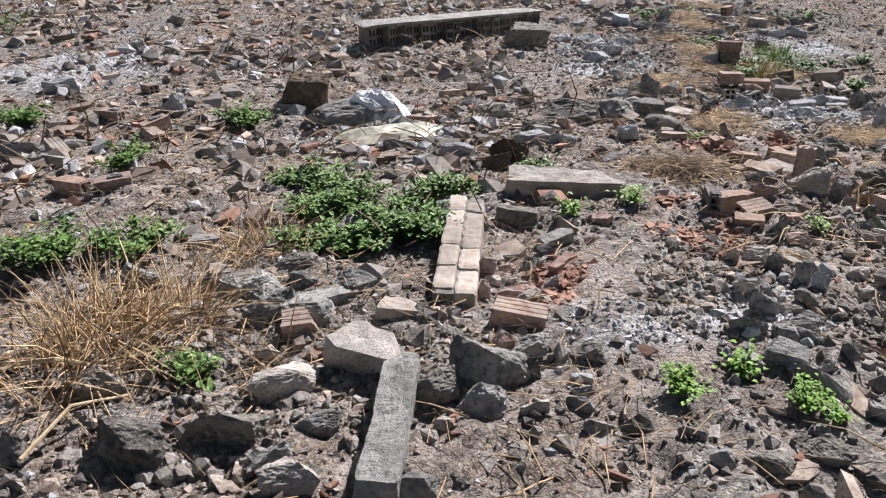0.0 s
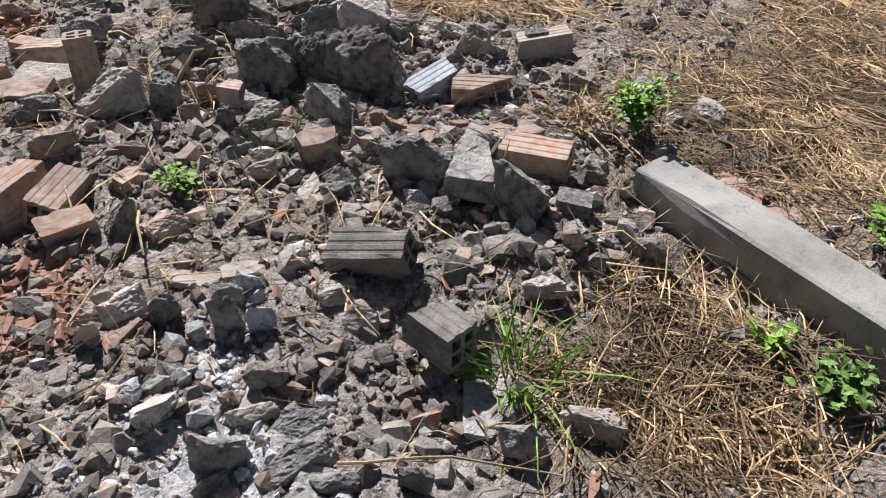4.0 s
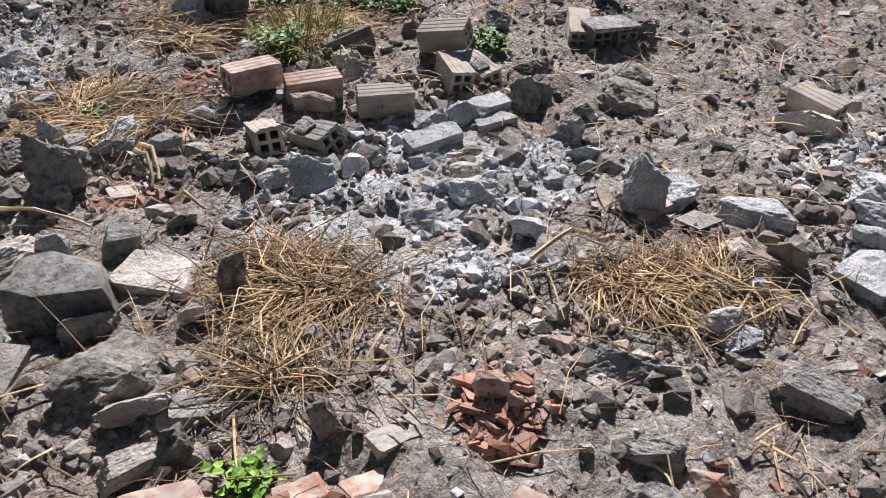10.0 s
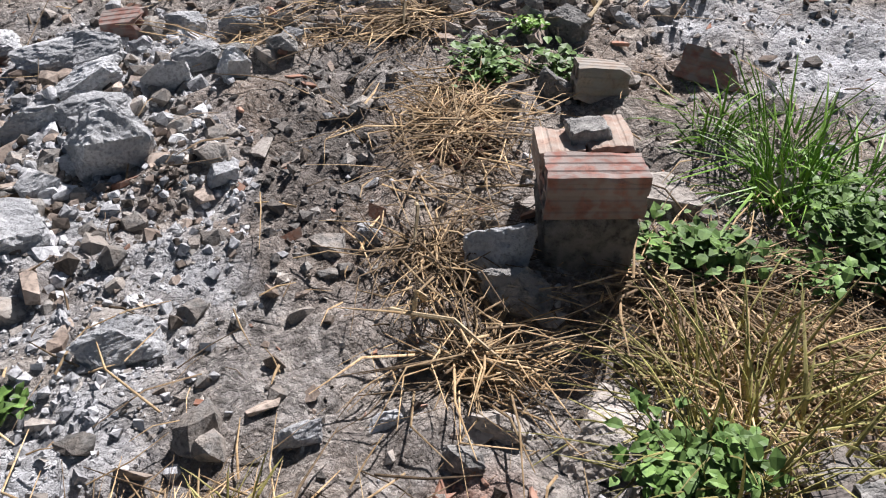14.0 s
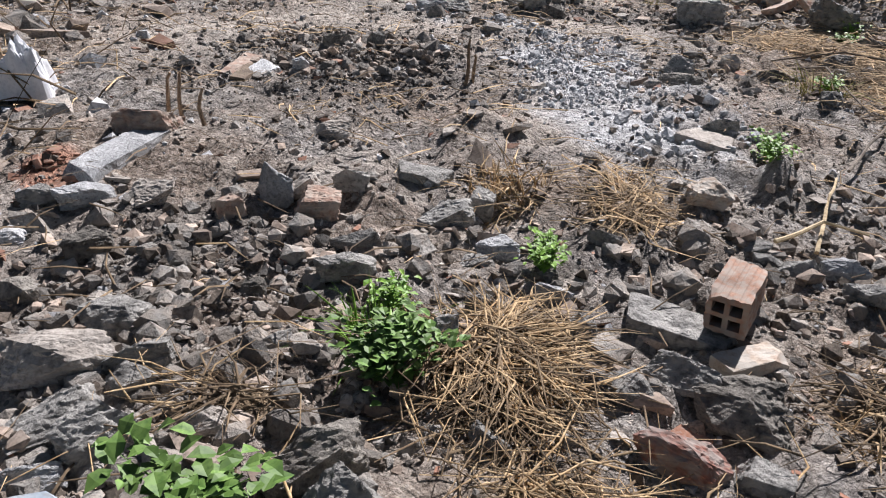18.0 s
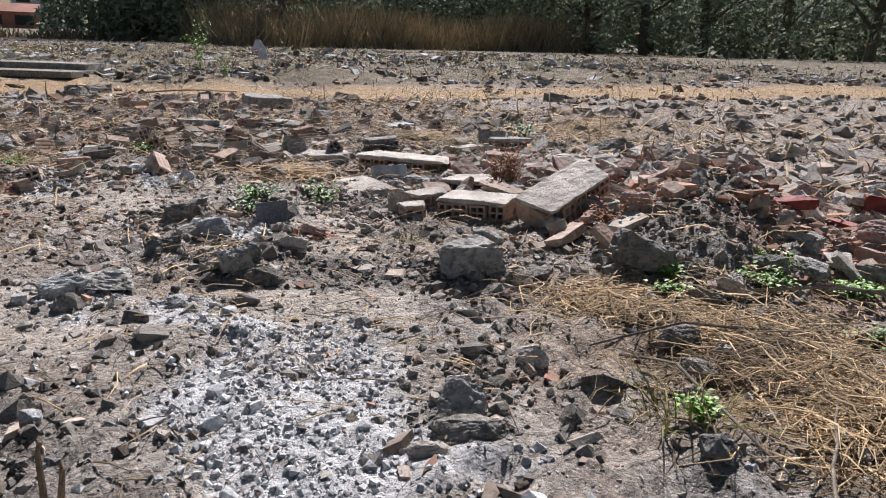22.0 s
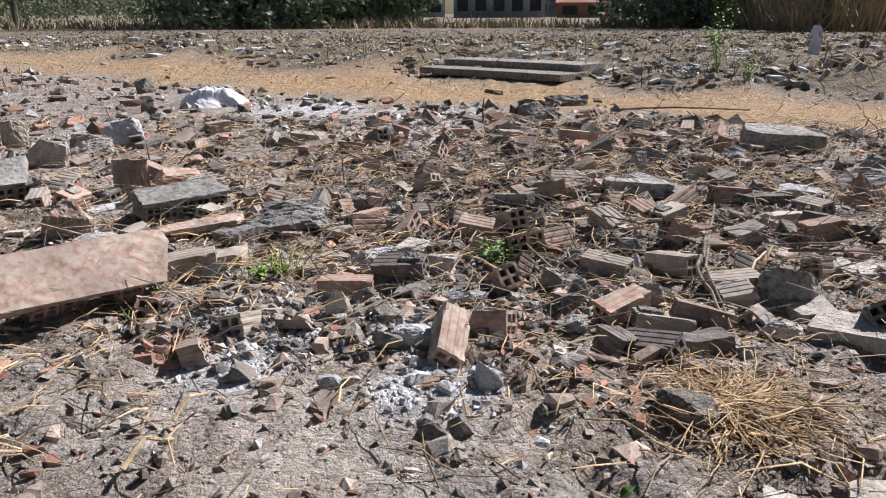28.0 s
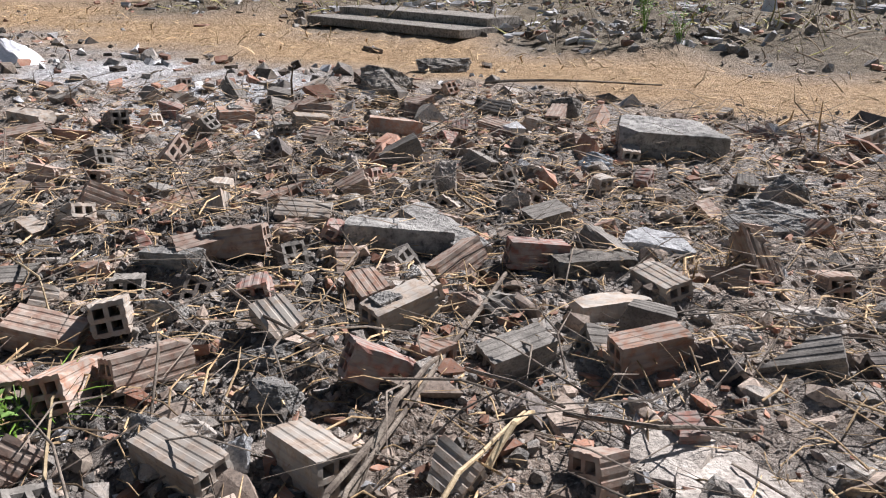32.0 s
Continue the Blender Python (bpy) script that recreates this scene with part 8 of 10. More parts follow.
stick([(2.43, 8.39, 0.03), (2.59, 8.19, 0.07), (2.73, 8.09, 0.04)], 0.0054, 'dark bare branch lying across the rubble', material=TWIG)
stick([(3.06, 8.11, 0.03), (3.16, 8.02, 0.07), (3.26, 7.95, 0.04)], 0.0054, 'dark bare branch lying across the rubble', material=TWIG)
stick([(3.26, 7.95, 0.03), (3.43, 7.88, 0.07), (3.63, 7.91, 0.04)], 0.0063, 'dark bare branch lying across the rubble', material=TWIG)
stick([(1.75, 8.57, 0.03), (1.97, 8.34, 0.07), (2.14, 8.10, 0.04)], 0.0037, 'thick pale dry stalk lying on the rubble', material=STALK)
stick([(2.36, 7.65, 0.03), (2.27, 7.85, 0.07), (2.19, 8.10, 0.04)], 0.0037, 'thick pale dry stalk lying on the rubble', material=STALK)
stick([(2.96, 7.48, 0.03), (3.06, 7.70, 0.07), (3.19, 7.98, 0.04)], 0.0060, 'thick pale dry stalk lying on the rubble', material=STALK)
stick([(3.05, 11.80, 0.03), (3.62, 11.79, 0.07), (4.28, 12.06, 0.04)], 0.0108, 'dark iron-brown pole lying on the track', material=TWIG)
stick([(3.15, 8.65, 0.03), (2.88, 7.64, 0.07), (2.85, 7.19, 0.04)], 0.0063, 'dark bare branch lying across the rubble', material=TWIG)
stick([(1.91, 2.82, 0.03), (2.33, 3.11, 0.07), (2.71, 3.32, 0.04)], 0.0054, 'dark bare branch lying across the rubble', material=TWIG)
stick([(1.51, 2.46, 0.03), (1.69, 2.65, 0.07), (1.84, 2.79, 0.04)], 0.0060, 'thick pale dry stalk lying on the rubble', material=STALK)
stick([(1.39, 2.48, 0.03), (1.57, 2.53, 0.07), (1.65, 2.46, 0.04)], 0.0060, 'thick pale dry stalk lying on the rubble', material=STALK)
stick([(0.57, 1.04, 0.03), (0.67, 1.13, 0.07), (0.85, 1.26, 0.04)], 0.0060, 'thick pale dry stalk lying on the rubble', material=STALK)
stick([(0.66, 1.22, 0.03), (0.61, 1.12, 0.07), (0.63, 1.11, 0.04)], 0.0090, 'thick pale dry stalk lying on the rubble', material=STALK)
stick([(-0.19, 0.21, 0.03), (-0.11, 0.12, 0.07), (-0.04, 0.03, 0.04)], 0.0045, 'thick pale dry stalk lying on the rubble', material=STALK)
stick([(-0.60, -0.56, 0.03), (-0.61, -0.66, 0.07), (-0.65, -0.75, 0.04)], 0.0075, 'thick pale dry stalk lying on the rubble', material=STALK)
stick([(-0.20, -1.67, 0.03), (-0.08, -1.68, 0.07), (-0.02, -1.72, 0.04)], 0.0060, 'thick pale dry stalk lying on the rubble', material=STALK)
stick([(1.04, 3.83, -0.03), (1.05, 3.83, 0.07), (1.06, 3.84, 0.15)], .008, 'short brown stake standing in the ash', 'stake', STAKE_WOOD, 'stake')
stick([(1.08, 3.85, -0.03), (1.08, 3.85, 0.05), (1.09, 3.86, 0.10)], .008, 'short brown stake standing in the ash', 'stake', STAKE_WOOD, 'stake')
stick([(0.00, 3.58, -0.03), (0.01, 3.58, 0.07), (0.02, 3.59, 0.14)], .008, 'short brown stake standing in the ash', 'stake', STAKE_WOOD, 'stake')
stick([(0.04, 3.54, -0.03), (0.04, 3.54, 0.07), (0.05, 3.55, 0.15)], .008, 'short brown stake standing in the ash', 'stake', STAKE_WOOD, 'stake')
stick([(0.10, 3.51, -0.03), (0.10, 3.51, 0.06), (0.11, 3.52, 0.12)], .008, 'short brown stake standing in the ash', 'stake', STAKE_WOOD, 'stake')
sack(-2.83, -0.75, -7, 0.62, 0.42, 0.17, 261, 'crumpled white plastic sack lying on the rubble')
sack(-2.75, -1.25, 12, 0.75, 0.42, 0.05, 267, 'sheet of cloudy plastic film spread over the rubble', FILM, 'plastic_film')
sack(-0.45, 3.94, -16, 0.25, 0.18, 0.19, 262, 'crumpled white plastic sack lying on the rubble')
sack(-0.66, 12.32, 10, 0.84, 0.59, 0.21, 263, 'crumpled white plastic sack lying on the rubble')
sack(7.10, 18.50, -15, 0.34, 0.24, 0.49, 264, 'crumpled white plastic sack lying on the rubble')
sack(1.67, 7.28, 10, 0.10, 0.06, 0.08, 265, 'scrap of cloudy yellowish plastic film', FILM, 'plastic_film')
sack(10.14, 26.81, -24, 0.52, 0.36, 0.45, 266, 'crumpled white plastic sack lying on the rubble')
weed(-3.21, -2.52, 0.17, .10, 420, .022, LEAF, 'low green leafy weed among the rubble', 700)
weed(-3.00, -2.52, 0.16, .11, 420, .022, LEAF, 'low green leafy weed among the rubble', 701)
weed(-2.79, -2.46, 0.14, .10, 380, .022, LEAF, 'low green leafy weed among the rubble', 702)
weed(-2.61, -2.40, 0.15, .10, 380, .022, LEAF, 'low green leafy weed among the rubble', 703)
weed(-2.91, -2.89, 0.15, .09, 380, .020, LEAF, 'low green leafy weed among the rubble', 704)
weed(-3.10, -2.90, 0.13, .08, 320, .020, LEAF, 'low green leafy weed among the rubble', 705)
weed(-2.73, -2.85, 0.11, .09, 300, .020, LEAF, 'low green leafy weed among the rubble', 706)
weed(-3.31, -2.07, 0.16, .10, 320, .022, LEAF, 'low green leafy weed among the rubble', 707)
weed(-2.49, -2.44, 0.10, .09, 200, .022, LEAF, 'low green leafy weed among the rubble', 708)
weed(-1.78, -4.22, 0.09, .05, 120, .012, LEAF_BRIGHT, 'low green leafy weed among the rubble', 709)
weed(-2.10, -4.13, 0.07, .05, 120, .011, LEAF_BRIGHT, 'low green leafy weed among the rubble', 710)
weed(-1.76, -4.36, 0.06, .05, 90, .012, LEAF_BRIGHT, 'low green leafy weed among the rubble', 711)
weed(0.37, 0.16, 0.08, .06, 90, .020, LEAF, 'low green leafy weed among the rubble', 712)
weed(0.52, 0.11, 0.08, .06, 90, .020, LEAF, 'low green leafy weed among the rubble', 713)
weed(0.74, 0.16, 0.09, .07, 99, .020, LEAF, 'low green leafy weed among the rubble', 714)
weed(0.69, 0.04, 0.07, .06, 81, .020, LEAF, 'low green leafy weed among the rubble', 715)
weed(0.77, -0.06, 0.07, .06, 72, .018, LEAF_BRIGHT, 'low green leafy weed among the rubble', 716)
weed(1.03, 0.13, 0.10, .06, 90, .020, LEAF, 'low green leafy weed among the rubble', 717)
weed(0.27, 0.93, 0.11, .07, 99, .022, LEAF, 'low green leafy weed among the rubble', 718)
weed(0.07, -0.27, 0.04, .07, 99, .018, LEAF, 'low green leafy weed among the rubble', 719)
tuft(0.14, -0.23, 0.06, .17, 160, TUFT_MIX, 'yellow-green half-dry grass tuft', 720, 0.6)
tuft(0.64, 0.30, 0.06, .20, 60, LEAF_BRIGHT, 'bright green grass tuft', 721, 0.5)
tuft(0.80, 0.27, 0.06, .16, 60, LEAF_BRIGHT, 'bright green grass tuft', 722, 0.5)
tuft(0.39, 2.36, 0.05, .12, 70, LEAF_BRIGHT, 'bright green grass tuft', 723, 0.5)
weed(3.34, 3.92, 0.12, .05, 160, .018, LEAF_BRIGHT, 'low green leafy weed among the rubble', 724)
weed(3.74, 3.80, 0.14, .05, 160, .018, LEAF_BRIGHT, 'low green leafy weed among the rubble', 725)
weed(2.95, 4.04, 0.07, .06, 120, .018, LEAF_BRIGHT, 'low green leafy weed among the rubble', 726)
tuft(-3.82, -3.63, 0.18, .34, 330, STRAW_MAT, 'tall tuft of tan dry straw stalks', 727, 0.75)
tuft(-3.58, -3.52, 0.12, .28, 220, STRAW_MAT, 'tall tuft of tan dry straw stalks', 728, 0.75)
tuft(-3.35, -2.85, 0.17, .20, 180, STRAW_MAT, 'tall tuft of tan dry straw stalks', 729, 0.75)
tuft(-3.90, -3.88, 0.11, .30, 160, STRAW_MAT, 'tall tuft of tan dry straw stalks', 730, 0.75)
weed(-3.17, -2.19, 0.23, 0.10, 550, 0.026, LEAF, 'low green leafy weed among the rubble', 283)
weed(-2.69, -2.97, 0.21, 0.10, 660, 0.024, LEAF, 'low green leafy weed among the rubble', 284)
weed(-3.16, -2.85, 0.19, 0.08, 550, 0.024, LEAF, 'low green leafy weed among the rubble', 285)
weed(-4.19, -2.92, 0.27, 0.12, 770, 0.023, LEAF, 'low green leafy weed among the rubble', 286)
weed(-3.87, -2.90, 0.18, 0.10, 440, 0.024, LEAF, 'low green leafy weed among the rubble', 287)
weed(-3.65, -0.85, 0.26, 0.10, 330, 0.029, LEAF, 'low green leafy weed among the rubble', 288)
weed(-4.21, -1.73, 0.18, 0.10, 220, 0.026, LEAF, 'low green leafy weed among the rubble', 289)
weed(-5.13, -0.56, 0.26, 0.12, 264, 0.029, LEAF, 'low green leafy weed among the rubble', 290)
tuft(-3.85, -3.61, 0.27, 0.38, 180, STRAW_MAT, 'tuft of tan dry straw stalks', 291, 1.0)
tuft(-3.48, -2.86, 0.21, 0.28, 132, STRAW_MAT, 'tuft of tan dry straw stalks', 292, 1.0)
tuft(-3.29, -3.83, 0.10, 0.25, 96, STRAW_MAT, 'tuft of tan dry straw stalks', 293, 1.0)

# ---- trees, reeds and houses on the far side ----
# bark paled towards the leaves, so that limbs sink into the painted haze
BARK = surface("bark", (0.11, 0.105, 0.085), (0.17, 0.155, 0.125), (0.08, 0.07, 0.058), 2, 20, 0.9, 0.4, 0.02)


def tree(x, y, height, width, seed, low=0.05, material=None, dense=1.0, label="dark green broad-leaved tree at the edge of the field", leaf=0.23):
    rnd = random.Random(seed)
    holder = new("tree")
    holder.matrix_world = Matrix.Translation((x, y, 0.1))
    rods, clumps = [], []
    rods.append(tube([(0, 0, -0.2), (rnd.gauss(0, 0.15), rnd.gauss(0, 0.15), height * 0.35), (rnd.gauss(0, 0.4), rnd.gauss(0, 0.4), height * 0.8)],
                     [height * 0.028, height * 0.02, height * 0.006], 7))
    part_trunk = join("trunk", rods, BARK, holder)
    limbs = []
    for k in range(11):
        a, z0 = k * 2.4 + rnd.uniform(-0.4, 0.4), height * rnd.uniform(0.15, 0.6)
        r = width / 2 * rnd.uniform(0.5, 0.95)
        end = Vector((r * math.cos(a), r * math.sin(a), min(height * 0.95, z0 + height * rnd.uniform(0.12, 0.4))))
        limbs.append(tube([(0, 0, z0), (end.x * 0.5, end.y * 0.5, (z0 + end.z) / 2 + 0.1), end], [height * 0.011, height * 0.007, 0.015], 5))
        clumps.append((end, width * rnd.uniform(0.14, 0.24)))
    for _ in range(int(46 * dense)):
        a, z = rnd.uniform(0, 6.28), low + (1 - low) * rnd.random()
        r = width / 2 * math.sqrt(rnd.random()) * (1.08 - 0.75 * max(0, z - 0.55) / 0.45)
        clumps.append((Vector((r * math.cos(a), r * math.sin(a), z * height * 0.97)), width * rnd.uniform(0.08, 0.2)))
    join("limb", limbs, BARK, holder)
    V, F = [], []
    for c, r in clumps:
        for _ in range(int(68 * dense)):
            d = Vector((rnd.gauss(0, 1), rnd.gauss(0, 1), rnd.gauss(0, 0.8))).normalized() * r * rnd.random() ** 0.4
            p = c + d
            u = Vector((rnd.gauss(0, 1), rnd.gauss(0, 1), rnd.gauss(0, 1))).normalized()
            w = u.orthogonal().normalized()
            s = leaf * rnd.uniform(0.5, 1.2)
            n = len(V)
            V += [p - u * s, p + w * s * 0.45, p + u * s, p - w * s * 0.45]
            F.append((n, n + 1, n + 2, n + 3))
    tagged(raw("crown", V, F, material or TREE_LEAF, holder), kind="stuff")
    return tagged(holder, label, "tree", "trees along the field")


def reeds(x0, x1, y0, y1, height, count, seed, name, label, material):
    rnd = random.Random(seed)
    V, F = [], []
    for _ in range(count):
        x, y = rnd.uniform(x0, x1), rnd.uniform(y0, y1)
        h = height * rnd.uniform(0.4, 1.1) * (0.75 + 0.45 * noise.noise(Vector((x * 0.25, y * 0.25, seed))))
        a, w = rnd.uniform(0, 3.14), 0.035 * rnd.uniform(0.6, 1.6)
        s, d = Vector((math.cos(a), math.sin(a), 0)) * w, Vector((rnd.gauss(0, 0.38), rnd.gauss(0, 0.38), 1)) * h
        p = Vector((x, y, 0.08))
        n = len(V)
        V += [p - s, p + s, p + d * 0.6 + s * 0.8, p + d * 0.6 - s * 0.8, p + d]
        F += [(n, n + 1, n + 2, n + 3), (n + 3, n + 2, n + 4)]
    return tagged(raw(name, V, F, material), label, "reeds", kind="stuff")


def along(t_deg, dist, x0=0.5, y0=2.0):
    """A place at a bearing, counted to the left of the y axis, and a distance."""
    a = radians(t_deg)
    return x0 - math.sin(a) * dist, y0 + math.cos(a) * dist


k = 0
for a, d, h, w in ((49, 78, 9, 9), (44, 74, 8, 8), (40.5, 62, 8, 5), (19.2, 56, 11, 7), (17, 57, 13, 10), (13.5, 55, 11, 9),
                   (10.8, 56, 9, 6.5), (8.6, 55, 5.2, 4), (-12.6, 56, 12, 8), (-15, 53, 13, 9), (-17, 56, 12, 9), (-20, 54, 12, 10), (-24, 62, 8.5, 9), (-28, 62, 8, 9), (-32, 60, 8.5, 9),
                   (-36, 60, 7.5, 9), (-40, 58, 8.5, 9), (-44, 56, 10, 10), (-48, 54, 11, 10), (-52, 52, 11, 10), (-57, 50, 11, 10), (-62, 48, 11, 10), (-67, 46, 11, 10), (-72, 45, 11, 10)):
    k += 1
    tree(*along(a, d), h, w, 300 + k)
for a in (18.5, 16, 13.5, 11, -11.5, -13.5, -15.5, -17.5, -20.5, -24, -28, -32, -36, -40, -44, -48, -52, -56, -60, -64):
    k += 1
    tree(*along(a, 52 if a > -22 else 56), 4.2, 6.5, 300 + k, 0.0, None, 0.8, "dense dark shrub at the foot of the trees")
tree(*along(30.3, 58), 7.5, 4.5, 371, 0.3, None, 0.4, "thin tree with an open crown at the field's edge")
for k in range(9):
    tree(*along(21.5 + 2.4 * k, 104 + 3 * (k % 3)), 3.2 + (k * 7 % 4) * 0.4, 7, 380 + k, 0.0, None, 0.6, "far low green tree on the skyline")
for a in (18, 15, 12, 9.5, -11, -14.5, -18, -22, -26, -30, -34, -38, -42, -46, -50, -54, -58, -62, -66, -70):
    k += 1
    tree(*along(a, 63), 5.2, 7.5, 400 + k, 0.0, None, 0.62, "dense green thicket behind the trees", 0.42)
for a in (8.4, 6.6, 5.0):
    tree(*along(a, 54), 3.4, 3.4, 330 + int(a * 10), 0.0, None, 0.8, "low dark shrub before the houses")
tree(*along(-22.5, 47), 9, 2.6, 350, 0.05, REED, 0.8, "tall thin bamboo clump, olive and dry", 0.22)
reeds(14, 40, 40, 50, 3.0, 9000, 5, "dry_reeds", "tall tan dry reeds before the trees", REED)
reeds(-45, 50, 50, 54, 0.9, 6000, 6, "field_weeds", "brown weeds along the far edge of the field", REED)


def house(a0, a1, dist, height, wall_colour, roof_colour, label, storeys, bays, seed, flat=True):
    """A far town house: walls, floor bands, a roof and its windows one by one, seen from the field."""
    (xa, ya), (xb, yb) = along(a0, dist), along(a1, dist)
    w = math.hypot(xb - xa, yb - ya)
    holder = new("house")
    holder.matrix_world = pose((xa + xb) / 2, (ya + yb) / 2, 0, 0, 0, math.degrees(math.atan2(yb - ya, xb - xa)))
    wall_m = surface("house_wall", wall_colour, tuple(c * 1.15 for c in wall_colour), tuple(c * 0.8 for c in wall_colour), 0.4, 3, 0.85, 0, 0.01)
    bm = bmesh.new()
    ring_box(bm, -w / 2, w / 2, 0, 6, 0, height)
    part("wall", bm, wall_m, holder)
    roof_m = surface("house_roof", roof_colour, tuple(c * 1.2 for c in roof_colour), None, 0.5, 4, 0.7, 0, 0.01)
    bm = bmesh.new()
    if flat:
        ring_box(bm, -w / 2 - 0.25, w / 2 + 0.25, -0.3, 6.2, height, height + 0.25)
    else:
        vs = [bm.verts.new(p) for p in ((-w / 2 - 0.3, -0.4, height), (w / 2 + 0.3, -0.4, height), (w / 2 + 0.3, 6.4, height), (-w / 2 - 0.3, 6.4, height), (-w / 2 - 0.3, 3, height + 1.3), (w / 2 + 0.3, 3, height + 1.3))]
        for f in ((0, 1, 5, 4), (2, 3, 4, 5), (1, 2, 5), (3, 0, 4), (3, 2, 1, 0)):
            bm.faces.new([vs[i] for i in f])
    part("roof", bm, roof_m, holder)
    for s in range(storeys):
        z0, z1 = height * s / storeys, height * (s + 1) / storeys
        if s:
            bm = bmesh.new()
            ring_box(bm, -w / 2 - 0.12, w / 2 + 0.12, -0.25, 0.0, z0 - 0.12, z0 + 0.12)
            part("floor_band", bm, wall_m, holder)
        for b in range(bays):
            x0, x1 = -w / 2 + w * (b + 0.2) / bays, -w / 2 + w * (b + 0.8) / bays
            bm = bmesh.new()
            ring_box(bm, x0, x1, -0.06, -0.004, z0 + (z1 - z0) * 0.25, z0 + (z1 - z0) * 0.8)
            pane = part("window", bm, GLASS_DARK, holder)
            bm = bmesh.new()
            ring_box(bm, x0 - 0.08, x1 + 0.08, -0.16, -0.065, z0 + (z1 - z0) * 0.25 - 0.12, z0 + (z1 - z0) * 0.25 - 0.01)
            part("window_sill", bm, wall_m, pane)
    return tagged(holder, label, "house", "far houses")


def open_house(a0, a1, dist, height, colour, label, storeys, seed, plain=0.0):
    """A tall house with open storeys: floor slabs, columns, dark rooms behind them, and a plain wall beside."""
    rnd = random.Random(seed)
    (xa, ya), (xb, yb) = along(a0, dist), along(a1, dist)
    w = math.hypot(xb - xa, yb - ya)
    holder = new("house")
    holder.matrix_world = pose((xa + xb) / 2, (ya + yb) / 2, 0, 0, 0, math.degrees(math.atan2(yb - ya, xb - xa)))
    wall_m = surface("open_house_wall", colour, tuple(c * 1.15 for c in colour), tuple(c * 0.75 for c in colour), 0.4, 3, 0.85, 0, 0.01)
    edge = w / 2 - plain * w
    bm = bmesh.new()
    ring_box(bm, -w / 2 + 0.1, edge, 2.2, 8, 0, height)
    part("back_wall", bm, wall_m, holder)
    if plain:
        bm = bmesh.new()
        ring_box(bm, edge, w / 2, 0, 8, 0, height)
        part("side_wall", bm, wall_m, holder)
        for s in range(1, storeys):
            bm = bmesh.new()
            ring_box(bm, edge + plain * w * 0.15, edge + plain * w * 0.4, -0.08, -0.004, height * (s + 0.35) / storeys, height * (s + 0.8) / storeys)
            part("window", bm, GLASS_DARK, holder)
    for s in range(storeys + 1):
        z = height * s / storeys
        bm = bmesh.new()
        ring_box(bm, -w / 2 - 0.3, edge + (0.3 if not plain else -0.01), rnd.uniform(-0.5, 0.0), 2.2, z - 0.2, z + 0.2)
        part("floor_slab", bm, wall_m, holder)
        if s < storeys:
            for k in range(4):
                x = -w / 2 + 0.2 + (edge + w / 2 - 0.4) * k / 3
                bm = bmesh.new()
                ring_box(bm, x - 0.18, x + 0.18, 0.2, 0.55, z + 0.2, z + height / storeys - 0.2)
                part("column", bm, wall_m, holder)
            bm = bmesh.new()
            ring_box(bm, -w / 2, -w / 2 + (edge + w / 2) * rnd.choice((0.4, 0.7, 1.0)), 0.05, 0.15, z + 0.2, z + height / storeys * rnd.uniform(0.35, 0.5))
            part("parapet", bm, wall_m, holder)
    for k in range(5):
        x = -w / 2 + w * (0.1 + 0.18 * k)
        bm = bmesh.new()
        ring_box(bm, x - 0.12, x + 0.12, 2.4, 2.7, height + 0.2, height + rnd.uniform(0.5, 1.8))
        part("roof_post", bm, wall_m, holder)
    bm = bmesh.new()
    ring_box(bm, -w * 0.2, w * 0.15, 2.5, 5, height + 0.2, height + 1.3)
    part("water_tank", bm, wall_m, holder)
    return tagged(holder, label, "house", "far houses")


GLASS_DARK = surface("dark_window", (0.03, 0.035, 0.04), (0.05, 0.055, 0.06), None, 1, 5, 0.15, 0, 0.01)
# wall colours are lightened to stand in for haze over the far houses
house(3.67, -2.7, 150, 5.2, (0.30, 0.325, 0.35), (0.16, 0.17, 0.18), "long low grey workshop with a sheet roof", 1, 5, 1, False)
house(0.92, -2.39, 158, 6.6, (0.25, 0.27, 0.29), (0.14, 0.15, 0.16), "dark sheet-clad workshop behind the field", 2, 3, 9, False)
house(3.47, 1.09, 178, 9.6, (0.30, 0.47, 0.74), (0.28, 0.36, 0.48), "two-storey sky-blue house behind the field", 3, 2, 2)
house(1.03, -0.1, 182, 9.3, (0.72, 0.74, 0.75), (0.5, 0.5, 0.5), "small white house beside the blue one", 3, 1, 10)
open_house(-0.73, -3.9, 176, 14.2, (0.36, 0.36, 0.37), "unfinished dark grey concrete house with open storeys", 5, 3)
house(-3.7, -4.68, 180, 13.2, (0.46, 0.47, 0.48), (0.40, 0.40, 0.40), "narrow tall grey house", 4, 1, 4)
open_house(-5.5, -8.12, 180, 14.0, (0.74, 0.75, 0.75), "tall white town house with open balconies", 4, 5, 0.52)
house(-5.6, -9.6, 164, 7.3, (0.44, 0.53, 0.60), (0.40, 0.45, 0.48), "pale blue-grey sheet-clad building", 2, 3, 6)
house(-3.6, -7.1, 140, 2.6, (0.40, 0.19, 0.13), (0.36, 0.16, 0.11), "low brick-red shed at the field's edge", 1, 2, 7, False)
house(7.2, 4.4, 182, 9.0, (0.52, 0.52, 0.49), (0.22, 0.16, 0.11), "cream house with a brown tiled roof", 2, 2, 8, False)

